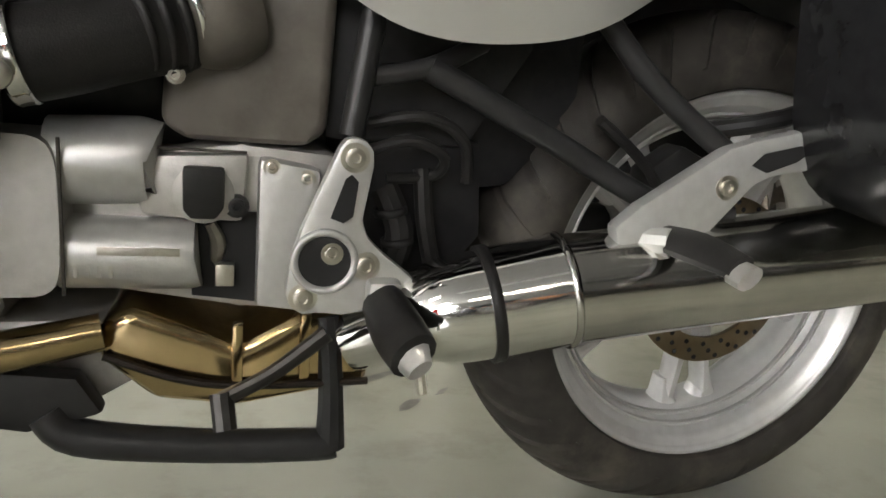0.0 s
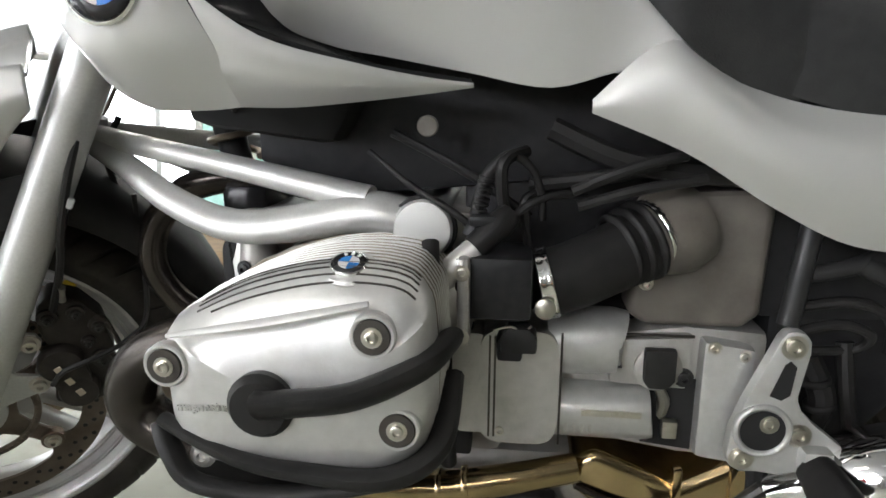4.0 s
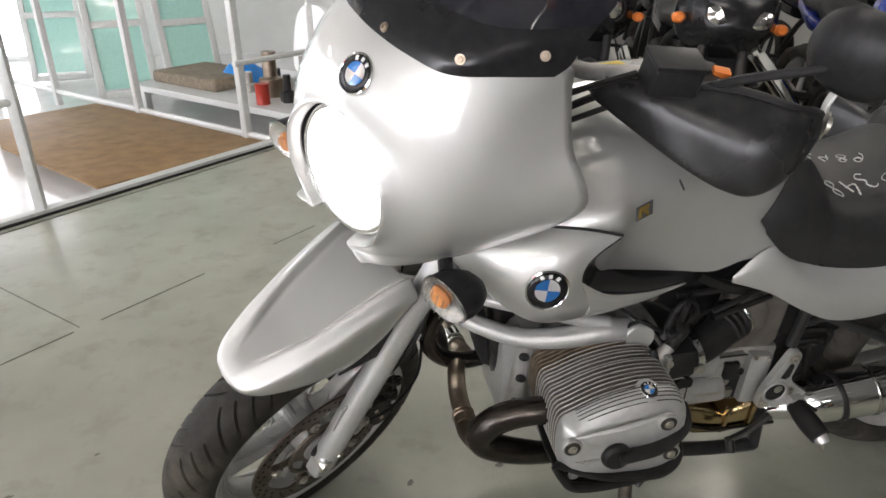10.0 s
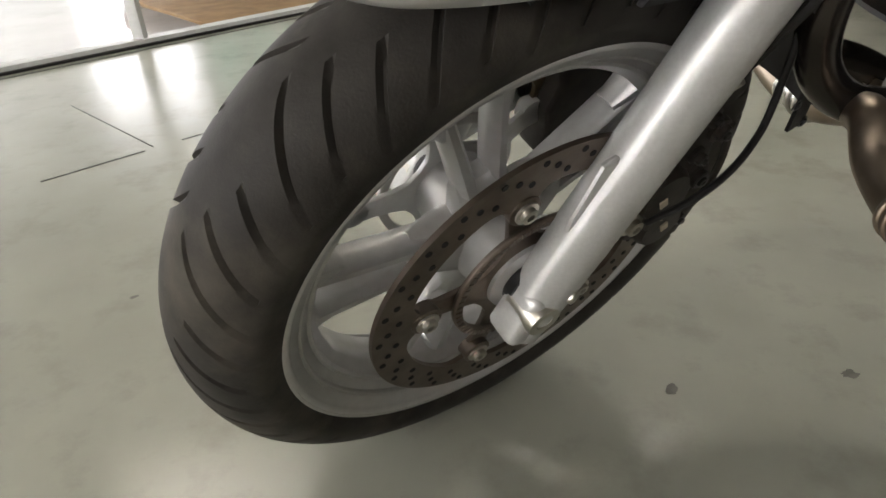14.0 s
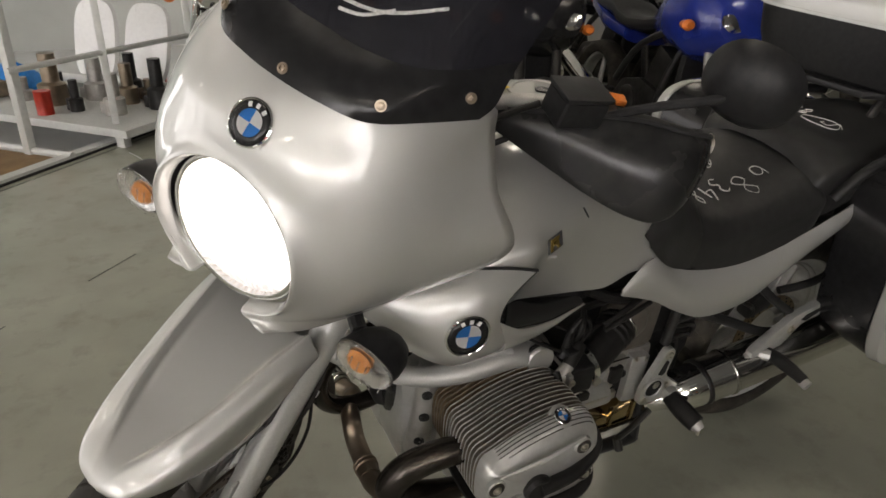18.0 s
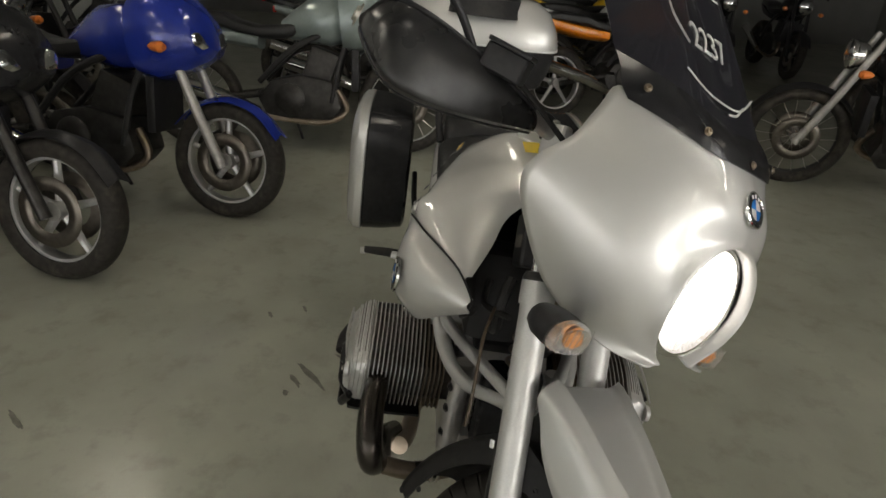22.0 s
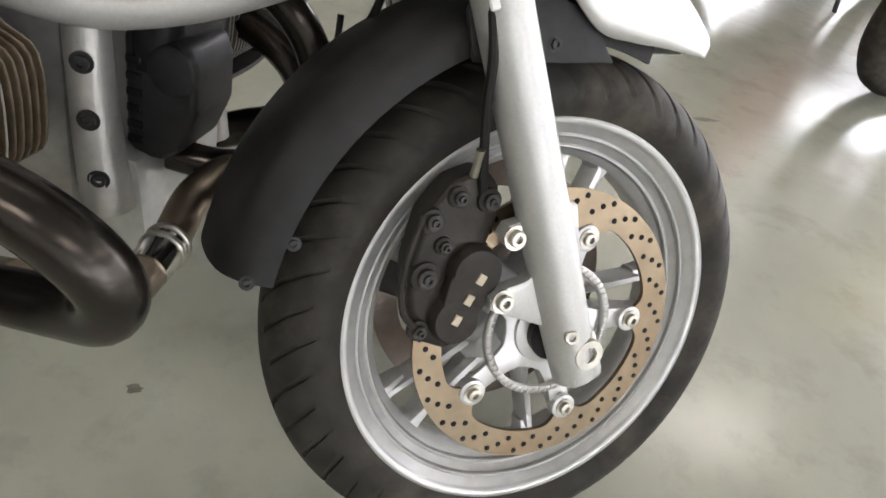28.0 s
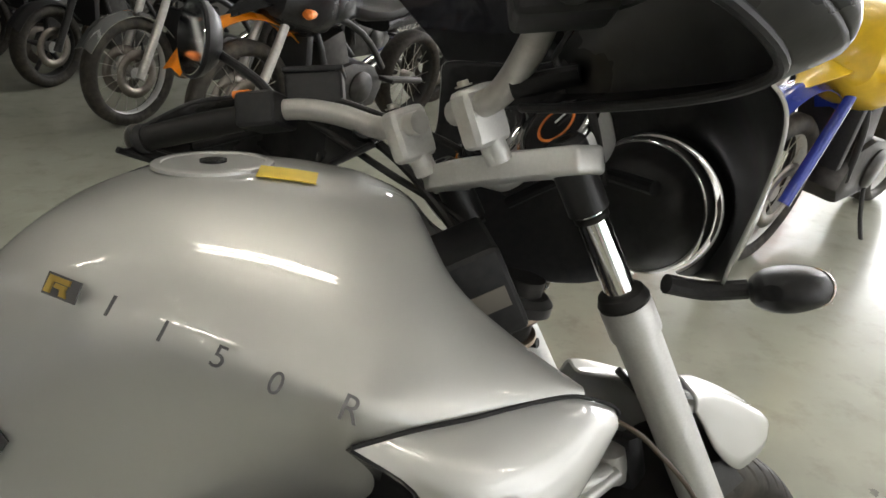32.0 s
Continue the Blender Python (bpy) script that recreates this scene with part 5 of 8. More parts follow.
bp("starter_cover", loft([rounded(0.712, 0.796, 0.328, 0.456, y, 28, 5) if y < -0.12 else rounded(0.710, 0.798, 0.326, 0.458, y, 28, 5) for y in (-0.152, -0.150, -0.146, -0.10)]), CAST, "", gearbox)
bp("starter_cover", tube([(0.79, -0.118, 0.358), (0.885, -0.118, 0.357), (0.893, -0.118, 0.357)], [0.031, 0.0305, 0.026], 22, 4), COVER, "", gearbox)
bp("starter_cover", tube([(0.785, -0.112, 0.432), (0.850, -0.112, 0.436), (0.856, -0.112, 0.436)], [0.036, 0.036, 0.031], 22, 4), COVER, "", gearbox)
bp("gearbox_flange", side([(0.850, 0.392), (0.932, 0.388), (0.936, 0.448), (0.850, 0.442)], -0.128, -0.10, 0.006), CAST, "", gearbox)
bp("gearbox_rib", side([(0.944, 0.312), (0.992, 0.306), (0.998, 0.438), (0.944, 0.446)], -0.132, -0.10, 0.008), COVER, "", gearbox)
bp("rubber_plug", side([(0.884, 0.400), (0.890, 0.392), (0.910, 0.392), (0.917, 0.402), (0.917, 0.436), (0.884, 0.436)], -0.140, -0.126, 0.004), RUBBER, "", gearbox)
bp("plug_boss", lathe([(0.022, 0), (0.025, 0.002), (0.025, 0.010), (0.021, 0.012), (0, 0.012)], (0.900, -0.120, 0.412), (0, -1, 0), 24), CAST, "", gearbox)
bp("case_bolt", bolt((0.927, -0.128, 0.403), (0, -1, 0), 0.007, 0.006), FRAME, "", gearbox)
for k in range(5):
    bp("cast_mark", block((0.797 + 0.0085 * k, -0.1475, 0.352), (0.0035, 0.002, 0.017), 0.0005), CAST, "", gearbox)
bp("cast_mark", block((0.852, -0.1478, 0.366), (0.062, 0.0015, 0.007), 0.0005), BOLT, "", gearbox)
# thin black sheet as shade between the gearbox castings
bp("gap_shade", side([(0.890, 0.318), (0.944, 0.312), (0.944, 0.395), (0.890, 0.395)], -0.1145, -0.1125, 0), FLATBLACK, "", gearbox)
for x, z0, z1 in ((0.7235, 0.335, 0.450), (0.7290, 0.335, 0.450), (0.7975, 0.330, 0.455)):
    bp("case_seam", block((x, -0.1515, (z0 + z1) / 2), (0.0022, 0.003, z1 - z0), 0.0), SOOTSHADE, "", gearbox)
bp("case_seam", block((0.892, -0.1285, 0.449), (0.085, 0.003, 0.0022), 0.0), SOOTSHADE, "", gearbox)
for x, z in ((0.735, 0.342), (0.735, 0.446), (0.955, 0.438), (0.985, 0.430)):
    bp("case_bolt", bolt((x, -0.150 if x < 0.8 else -0.130, z), (0, -1, 0), 0.005, 0.005), BOLT, "", gearbox)
bp("release_clip", block((0.918, -0.122, 0.340), (0.016, 0.012, 0.020), 0.002), BOLT, "", gearbox)
bp("release_arm", tube([(0.905, -0.10, 0.33), (0.912, -0.115, 0.365), (0.905, -0.118, 0.385)], [0.006, 0.007, 0.005], 8, 4), BOLT, "", gearbox)
bp("gearbox_shell", side([(0.80, 0.32), (1.00, 0.31), (1.01, 0.45), (0.80, 0.46)], 0.100, 0.135, 0.02), CAST, "", gearbox)
bp("clutch_housing", side([(0.70, 0.33), (0.73, 0.30), (0.86, 0.29), (0.97, 0.30), (0.985, 0.33), (0.98, 0.45), (0.93, 0.465), (0.80, 0.47), (0.715, 0.455), (0.70, 0.43)], 0.06, 0.150, 0.018, 3), COVER, "clean silver clutch housing", gearbox)
bp("housing_rib", side([(0.79, 0.44), (0.83, 0.50), (0.855, 0.505), (0.862, 0.45)], 0.126, 0.138, 0.002), COVER, "", gearbox)
bp("housing_rib", side([(0.87, 0.44), (0.90, 0.495), (0.92, 0.50), (0.925, 0.45)], 0.126, 0.138, 0.002), COVER, "", gearbox)
bp("housing_boss", lathe([(0.016, -0.01), (0.016, 0.010), (0.011, 0.012), (0.009, 0.006), (0, 0.006)], (0.77, 0.150, 0.385), (0, 1, 0), 20), CAST, "", gearbox)
bp("swing_casting", loft([oval((1.10, y, 0.415), V((w, 0, 0.02)), V((-0.01, 0, h)), 32, 3) for y, w, h in ((0.05, 0.095, 0.095), (0.12, 0.100, 0.100), (0.150, 0.085, 0.085), (0.162, 0.05, 0.05))]), CAST, "", gearbox)
bp("swing_bolt", bolt((1.10, 0.160, 0.415), (0, 1, 0), 0.016, 0.010), BOLT, "", gearbox)
bp("final_housing", tube([(1.02, 0.09, 0.37), (1.25, 0.105, 0.35), (1.40, 0.105, 0.325)], [0.05, 0.045, 0.055], 18, 5), FRAME, "black swing arm with shaft drive")
bp("final_drive", lathe([(0.03, 0.07), (0.085, 0.075), (0.095, 0.10), (0.085, 0.135), (0.04, 0.15), (0, 0.15)], (1.487, 0, 0.318), (0, 1, 0), 32), CAST, "cast final drive housing")

# collector and silencer
coll = bp("exhaust_collector", side([(0.815, 0.295), (0.84, 0.310), (0.90, 0.286), (0.93, 0.272), (0.99, 0.306), (1.05, 0.302), (1.052, 0.232), (0.93, 0.212), (0.86, 0.222), (0.815, 0.262)], -0.128, 0.10, 0.014, 3), HEAT, "gold-tinted exhaust collector box")
bp("collector_rib", side([(0.925, 0.295), (0.935, 0.297), (0.935, 0.235), (0.925, 0.232)], -0.134, -0.12, 0.003), HEAT, "", coll)
bp("collector_rib", side([(0.985, 0.306), (0.995, 0.306), (0.995, 0.242), (0.985, 0.240)], -0.134, -0.12, 0.003), HEAT, "", coll)
bp("collector_seam", tube([(0.82, -0.130, 0.268), (0.88, -0.133, 0.246), (0.94, -0.133, 0.237), (1.05, -0.133, 0.238)], 0.004, 8, 5), HEADER, "", coll)
S0, S1, S2, S3 = V((1.035, -0.115, 0.272)), V((1.105, -0.150, 0.312)), V((1.225, -0.163, 0.340)), V((1.80, -0.185, 0.420))
sil = bp("silencer", tube([S2, S2.lerp(S3, 0.5), S3], [0.0535, 0.055, 0.053], 40, 5), STEEL, "polished steel silencer with a chrome front section")
bp("silencer_cone", tube([S0, S0.lerp(S1, 0.5), S1, S1.lerp(S2, 0.45), S2], [0.030, 0.036, 0.048, 0.053, 0.0545], 40, 5), CHROME, "polished chrome front section", sil)
dsil = (S2 - S1).normalized()
bp("silencer_band", turned([(0.052, -0.005), (0.0562, -0.005), (0.0562, 0.005), (0.052, 0.005)], S1.lerp(S2, 0.42), dsil, 40), RUBBER, "", sil)
bp("silencer_band", turned([(0.053, -0.003), (0.0567, -0.003), (0.0567, 0.003), (0.053, 0.003)], S2, dsil, 40), STEEL, "", sil)
bp("end_cap", lathe([(0.054, -0.01), (0.055, 0.0), (0.046, 0.008), (0.018, 0.010), (0.018, -0.03), (0, -0.03)], S3, (S3 - S2).normalized(), 36), CHROME, "", sil)

# foot rest plates, pegs, lever, stands
for s in (-1, 1):
    y0, y1 = (-0.160, -0.143) if s < 0 else (0.143, 0.160)
    ox, oz = (0.0, 0.0) if s < 0 else (0.018, -0.028)
    plate = bp("footrest_plate", side([(q + ox, h + oz) for q, h in [(1.008, 0.462), (1.013, 0.469), (1.022, 0.471), (1.031, 0.468), (1.037, 0.460), (1.038, 0.448), (1.031, 0.400), (1.036, 0.386), (1.050, 0.372), (1.094, 0.338), (1.099, 0.324), (1.086, 0.312), (1.064, 0.316), (1.040, 0.318), (1.018, 0.314), (0.998, 0.316), (0.983, 0.315), (0.972, 0.321), (0.968, 0.333), (0.970, 0.360), (0.980, 0.392)]], y0, y1, 0.004), COVER, "silver cast footrest plate")
    hole = bp("plate_eye", turned([(0.0225, -0.004), (0.0285, -0.004), (0.0290, 0.004), (0.0265, 0.0065), (0.0225, 0.004)], (1.000 + ox, s * 0.159, 0.364 + oz), (0, s, 0), 32), COVER, "", plate)
    # eye and slot are not cut: black sheets paint their shade
    bp("eye_shade", disc_at((1.000 + ox, s * 0.1605, 0.364 + oz), (0, s, 0), 0.0235, 0.0012, 28), FLATBLACK, "", plate)
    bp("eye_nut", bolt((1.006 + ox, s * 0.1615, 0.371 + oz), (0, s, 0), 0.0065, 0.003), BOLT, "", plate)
    bp("slot_shade", side([(q + ox, h + oz) for q, h in [(1.014, 0.436), (1.019, 0.440), (1.025, 0.434), (1.022, 0.404), (1.014, 0.398), (1.003, 0.402)]], min(s * 0.1605, s * 0.162), max(s * 0.1605, s * 0.162), 0.0), FLATBLACK, "", plate)
    for x, z in ((1.021, 0.454), (1.036, 0.360), (0.983, 0.331)):
        bp("plate_bolt", bolt((x + ox, s * 0.159, z + oz), (0, s, 0), 0.0085, 0.006), BOLT, "", plate)
    w = 0.0 if s < 0 else 0.070
    px0, pz0 = (-0.024, 0.019) if s < 0 else (0.0, 0.0)
    peg = bp("footpeg", tube([(1.050, s * 0.170, 0.332), (1.055, s * (0.212 + w * 0.5), 0.322), (1.061, s * (0.252 + w), 0.315)], [0.019, 0.023, 0.021], 14, 5, 0.75), RUBBER, "black ribbed rubber footpeg")
    bp("peg_end", tube([(1.061, s * (0.250 + w), 0.313), (1.064, s * (0.264 + w), 0.308)], [0.016, 0.011], 12, 3, 0.6), CAST, "", peg)
    bp("peg_bracket", block((1.052, s * 0.164, 0.336), (0.030, 0.026, 0.028), 0.006), COVER, "", peg)
    bp("peg_feeler", tube([(1.066, s * (0.256 + w), 0.303), (1.069, s * (0.258 + w), 0.286)], 0.004, 8, 2), BOLT, "", peg)
    hang = bp("passenger_hanger", side([(q - 0.020, z + 0.002) for q, z in [(1.276, 0.407), (1.300, 0.428), (1.385, 0.486), (1.410, 0.494), (1.487, 0.513), (1.505, 0.512), (1.516, 0.494), (1.508, 0.474), (1.440, 0.462), (1.419, 0.452), (1.373, 0.398), (1.350, 0.362), (1.337, 0.351), (1.305, 0.362), (1.288, 0.373)]], min(s * 0.172, s * 0.192), max(s * 0.172, s * 0.192), 0.006), COVER, "silver cast passenger footrest hanger")
    # the slot's shade, a black sheet laid on the hanger
    bp("hanger_slot_shade", side([(q - 0.030, z - 0.003) for q, z in [(1.420, 0.476), (1.432, 0.488), (1.472, 0.498), (1.484, 0.492), (1.470, 0.482), (1.438, 0.470)]], min(s * 0.1922, s * 0.1932), max(s * 0.1922, s * 0.1932), 0.0), FLATBLACK, "", hang)
    bp("hanger_bolt", bolt((1.367, s * 0.192, 0.451), (0, s, 0), 0.008, 0.005), BOLT, "", hang)
    ppeg = bp("passenger_peg", tube([(1.330 + px0, s * 0.190, 0.382 + pz0), (1.335 + px0, s * (0.240 + w * 0.6), 0.384 + pz0), (1.330 + px0, s * (0.300 + w), 0.384 + pz0)], [0.014, 0.0165, 0.012], 12, 5, 0.6), RUBBER, "black rubber passenger footpeg")
    bp("peg_end", tube([(1.330 + px0, s * (0.296 + w), 0.380 + pz0), (1.329 + px0, s * (0.313 + w), 0.379 + pz0)], 0.012, 10, 2, 0.6), CAST, "", ppeg)
    if s > 0:
        bp("hanger_arm", side([(1.22, 0.60), (1.26, 0.615), (1.295, 0.58), (1.325, 0.47), (1.352, 0.39), (1.325, 0.350), (1.290, 0.362), (1.272, 0.45), (1.238, 0.545)], 0.215, 0.235, 0.006), COVER, "", hang)
    bp("peg_joint", tube([(1.315 + px0, s * 0.180, 0.376 + pz0), (1.332 + px0, s * (0.205 + w), 0.380 + pz0)], 0.014, 10, 2), COVER, "", ppeg)
    for pts, r in (([(1.045, 0.125, 0.66), (1.034, 0.132, 0.570), (1.020, 0.138, 0.470)], 0.011), ([(1.086, 0.128, 0.533), (1.20, 0.135, 0.482), (1.325, 0.150, 0.425), (1.40, 0.165, 0.420)], 0.012),
                   ([(1.215, 0.125, 0.63), (1.30, 0.145, 0.54), (1.385, 0.172, 0.476)], 0.011), ([(1.032, 0.130, 0.520), (1.086, 0.130, 0.533), (1.14, 0.110, 0.56)], 0.009)):
        bp("subframe_tube", tube([(x, s * y, z) for x, y, z in pts], r, 12, 5), FRAME, "black subframe tube")
    for k, pts in enumerate(([(0.78, 0.12, 0.66), (0.86, 0.13, 0.628), (0.98, 0.12, 0.615)], [(0.76, 0.10, 0.60), (0.84, 0.11, 0.612), (1.0, 0.10, 0.64)], [(0.62, 0.13, 0.655), (0.70, 0.14, 0.615), (0.76, 0.15, 0.575)])):
        bp("loom_cable", tube([(x, s * y, z) for x, y, z in pts], (0.012, 0.008, 0.005)[k], 8, 6), RUBBER, "black wiring and hoses")
    bp("tank_rubber", disc_at((0.662, s * 0.175, 0.665), (0, s, 0), 0.010, 0.006), GREYBOX, "pale rubber stop under the tank")
bp("gear_lever", join(tube([(1.005, -0.165, 0.300), (0.960, -0.170, 0.266), (0.918, -0.172, 0.244)], [0.008, 0.007, 0.007], 10, 5, 1.3), tube([(0.918, -0.172, 0.250), (0.922, -0.185, 0.222)], 0.010, 10, 2)), ENGINE, "aluminium gear lever")
stand = bp("centre_stand", tube([(0.775, -0.125, 0.215), (0.80, -0.130, 0.192), (0.90, -0.132, 0.178), (1.005, -0.132, 0.172), (1.02, -0.132, 0.172)], [0.018, 0.017, 0.016, 0.016, 0.014], 12, 5), FRAME, "folded black centre stand")
bp("stand_arm", tube([(1.018, -0.132, 0.170), (1.016, -0.128, 0.235), (1.010, -0.12, 0.300)], [0.015, 0.012, 0.012], 10, 4), FRAME, "", stand)
bp("stand_leg", tube([(0.80, 0.125, 0.20), (0.90, 0.13, 0.178), (1.02, 0.13, 0.172)], 0.016, 10, 4), FRAME, "", stand)
bp("stand_cross", tube([(0.785, -0.13, 0.205), (0.785, 0.13, 0.205)], 0.015, 10, 2), FRAME, "", stand)
bp("stand_bracket", side([(0.66, 0.255), (0.70, 0.262), (0.80, 0.25), (0.82, 0.215), (0.76, 0.20), (0.69, 0.215)], -0.135, -0.110, 0.006), FRAME, "", stand)
leg = bp("side_stand", tube([(0.705, -0.135, 0.225), (0.690, -0.185, 0.140), (0.672, -0.245, 0.052)], [0.013, 0.011, 0.011], 12, 4, 1.4), STANDMETAL, "dirty rust-brown side stand reaching the floor")
bp("stand_foot", block((0.668, -0.252, 0.049), (0.055, 0.045, 0.008), 0.003, 2, Matrix.Rotation(radians(-7.2), 4, "X")), STANDMETAL, "", leg)
bp("stand_tab", tube([(0.715, -0.135, 0.215), (0.735, -0.165, 0.165), (0.72, -0.178, 0.140)], [0.012, 0.010, 0.006], 8, 4), FRAME, "", leg)

# telelever arm, front shock, electrics behind the forks
arm = bp("suspension_arm", tube([(0.659, -0.150, 0.561), (0.659, 0.150, 0.561)], 0.020, 14, 2), FORK_SILVER, "silver suspension arm")
for s in (-1, 1):
    bp("arm_rail", tube([(0.652, s * 0.148, 0.562), (0.600, s * 0.155, 0.578), (0.52, s * 0.145, 0.562), (0.44, s * 0.122, 0.553), (0.36, s * 0.092, 0.572), (0.28, s * 0.055, 0.610), (0.205, s * 0.018, 0.640)], [0.026, 0.023, 0.021, 0.019, 0.017, 0.015, 0.014], 16, 6, 0.8), FORK_SILVER, "", arm)
    bp("arm_rail", tube([(0.600, s * 0.150, 0.588), (0.46, s * 0.115, 0.612), (0.33, s * 0.065, 0.628), (0.215, s * 0.018, 0.642)], [0.016, 0.013, 0.013, 0.013], 12, 5), FORK_SILVER, "", arm)
    bp("pivot_cap", lathe([(0, -0.02), (0.0290, -0.02), (0.0300, 0.012), (0.0275, 0.0155), (0.012, 0.017), (0, 0.017)], (0.656, s * 0.160, 0.564), (0, s, 0.05), 36), SILVER, "round silver pivot cap", arm)
for s in (-1, 1):
    bp("cap_ring", turned([(0.0295, 0.0), (0.0335, 0.0), (0.0335, 0.007), (0.0295, 0.007)], (0.656, s * 0.160, 0.564), (0, s, 0.05), 36), RUBBER, "", arm)
bp("arm_joint", lathe([(0, -0.02), (0.020, -0.02), (0.022, 0.0), (0.020, 0.022), (0.010, 0.026), (0, 0.026)], (0.205, 0.0, 0.640), (0.2, 0, 1), 20), CAST, "", arm)
shock = bp("front_shock", tube([(0.405, 0.0, 0.585), (0.375, 0.0, 0.72), (0.345, 0.0, 0.90)], [0.018, 0.020, 0.026], 16, 5), FRAME, "black front shock with a silver coil spring")
coil = []
for i in range(145):
    t = i / 144
    c = V((0.400, 0, 0.615)).lerp(V((0.350, 0, 0.86)), t)
    coil.append(c + V((math.cos(t * 7.5 * 2 * math.pi) * 0.028, math.sin(t * 7.5 * 2 * math.pi) * 0.028, 0)))
bp("spring", tube(coil, 0.0048, 8, 1), PIPE, "", shock)
bp("shock_cap", lathe([(0.012, 0), (0.038, 0), (0.038, 0.012), (0.03, 0.02), (0, 0.02)], (0.348, 0, 0.862), (-0.18, 0, 1), 24), FRAME, "", shock)
bp("electrics_box", block((0.408, 0.0, 0.892), (0.085, 0.13, 0.105), 0.012, 3, Matrix.Rotation(radians(26), 4, "Y")), BLACK, "black electrics box behind the forks")
bp("box_label", block((0.400, 0.0656, 0.892), (0.05, 0.0012, 0.024), 0.0, 1, Matrix.Rotation(radians(26), 4, "Y")), GREYBOX, "worn grey label")
for s in (-1, 1):
    for k, pts in enumerate(([(0.36, 0.07, 0.83), (0.33, 0.085, 0.79), (0.35, 0.08, 0.73), (0.42, 0.07, 0.68)], [(0.40, 0.10, 0.80), (0.36, 0.11, 0.77), (0.30, 0.07, 0.78)], [(0.44, 0.09, 0.78), (0.40, 0.12, 0.73), (0.46, 0.13, 0.68)])):
        bp("hose", tube([(x, s * y, z) for x, y, z in pts], (0.011, 0.007, 0.009)[k], 8, 6), RUBBER, "black hose behind the forks")
# near-black block that fills the space between the side panels
bp("dark_filler", side([(0.40, 0.66), (0.56, 0.64), (0.60, 0.72), (0.56, 0.82), (0.44, 0.84), (0.39, 0.76)], -0.13, 0.13, 0.02), FLATBLACK, "near-black filler block between the side panels")

# --- front end: fork, mudguards, fairing, bars ---
F_DIR = V((0.306, 0, 0.605)).normalized()
for s in (-1, 1):
    fy = 0.104 if s > 0 else 0.092
    lo, hi = V((-0.022, s * fy, 0.264)), V((0.286, s * fy, 0.865))
    leg = fp("fork_leg", tube([lo, lo.lerp(hi, 0.12), lo.lerp(hi, 0.5), lo.lerp(hi, 0.92), lo.lerp(hi, 0.94), hi], [0.024, 0.0265, 0.0265, 0.0265, 0.030, 0.030], 24, 4), FORK_SILVER, "silver painted fork leg")
    top = V((0.366, s * fy, 1.024))
    fp("stanchion", tube([hi, top], 0.0175, 20, 4), CHROME, "chrome stanchion", leg)
    fp("dust_seal", lathe([(0.029, 0), (0.030, 0.004), (0.026, 0.014), (0.018, 0.016)], hi, F_DIR, 24), RUBBER, "", leg)
    fp("upper_sleeve", tube([hi.lerp(top, 0.66), top], [0.0225, 0.0225], 20, 2), FRAME, "", leg)
    fp("stanchion_ring", turned([(0.0172, -0.0035), (0.0192, -0.0035), (0.0192, 0.0035), (0.0172, 0.0035)], hi.lerp(top, 0.62), F_DIR, 20), RUBBER, "", leg)
    fp("axle_clamp", block((-0.014, s * (fy + 0.002), 0.288), (0.044, 0.040, 0.062), 0.012, 4, Matrix.Rotation(radians(27), 4, "Y")), FORK_SILVER, "", leg)
    fp("axle_end", lathe([(0.0, 0.000), (0.0085, 0.000), (0.0090, 0.006), (0.0165, 0.006), (0.018, 0.0), (0.018, -0.03)], (-0.014, s * (fy + 0.020), 0.298), (0, s, 0), 20), BOLT, "", leg)
    # black disc painted as shade in the axle end
    fp("axle_hole_shade", disc_at((-0.014, s * (fy + 0.0205), 0.298), (0, s, 0), 0.0085, 0.001, 16), FLATBLACK, "", leg)
    fp("pinch_bolt", bolt((0.012, s * (fy + 0.018), 0.318), (0.3, s, 0), 0.008, 0.010), BOLT, "", leg)
    fp("caliper_lug", side([(0.030, 0.450), (0.055, 0.455), (0.082, 0.430), (0.102, 0.423), (0.107, 0.410), (0.096, 0.399), (0.078, 0.402), (0.064, 0.395), (0.059, 0.380), (0.067, 0.368), (0.092, 0.358), (0.104, 0.348), (0.102, 0.335), (0.088, 0.331), (0.040, 0.320), (0.000, 0.312), (0.012, 0.400)], min(s * 0.088, s * (fy + 0.003)), max(s * 0.088, s * (fy + 0.003)), 0.004), FORK_SILVER, "", leg)
    fp("reflector", block((0.178, s * (fy + 0.0285), 0.608), (0.009, 0.004, 0.014), 0.0015, 1, Matrix.Rotation(radians(27), 4, "Y")), WHITE, "", leg)
    cal = fp("brake_caliper", side([(0.098, 0.300), (0.130, 0.283), (0.158, 0.290), (0.178, 0.325), (0.184, 0.370), (0.178, 0.420), (0.156, 0.455), (0.126, 0.470), (0.108, 0.455), (0.103, 0.420), (0.110, 0.390), (0.099, 0.360), (0.104, 0.330)], min(s * 0.045, s * 0.086), max(s * 0.045, s * 0.086), 0.008, 3), CALIPER, "black four-piston brake caliper")
    for x, z, r in ((0.119, 0.369, 0.028), (0.131, 0.320, 0.026)):
        fp("piston_housing", lathe([(0, 0), (r, 0), (r, 0.010), (r * 0.88, 0.0155), (0, 0.016)], (x, s * 0.085, z), (0, s, 0), 28), CALIPER, "", cal)
    fp("housing_bridge", side([(0.104, 0.340), (0.112, 0.318), (0.150, 0.330), (0.147, 0.362), (0.136, 0.384), (0.102, 0.372)], min(s * 0.085, s * 0.1005), max(s * 0.085, s * 0.1005), 0.003), CALIPER, "", cal)
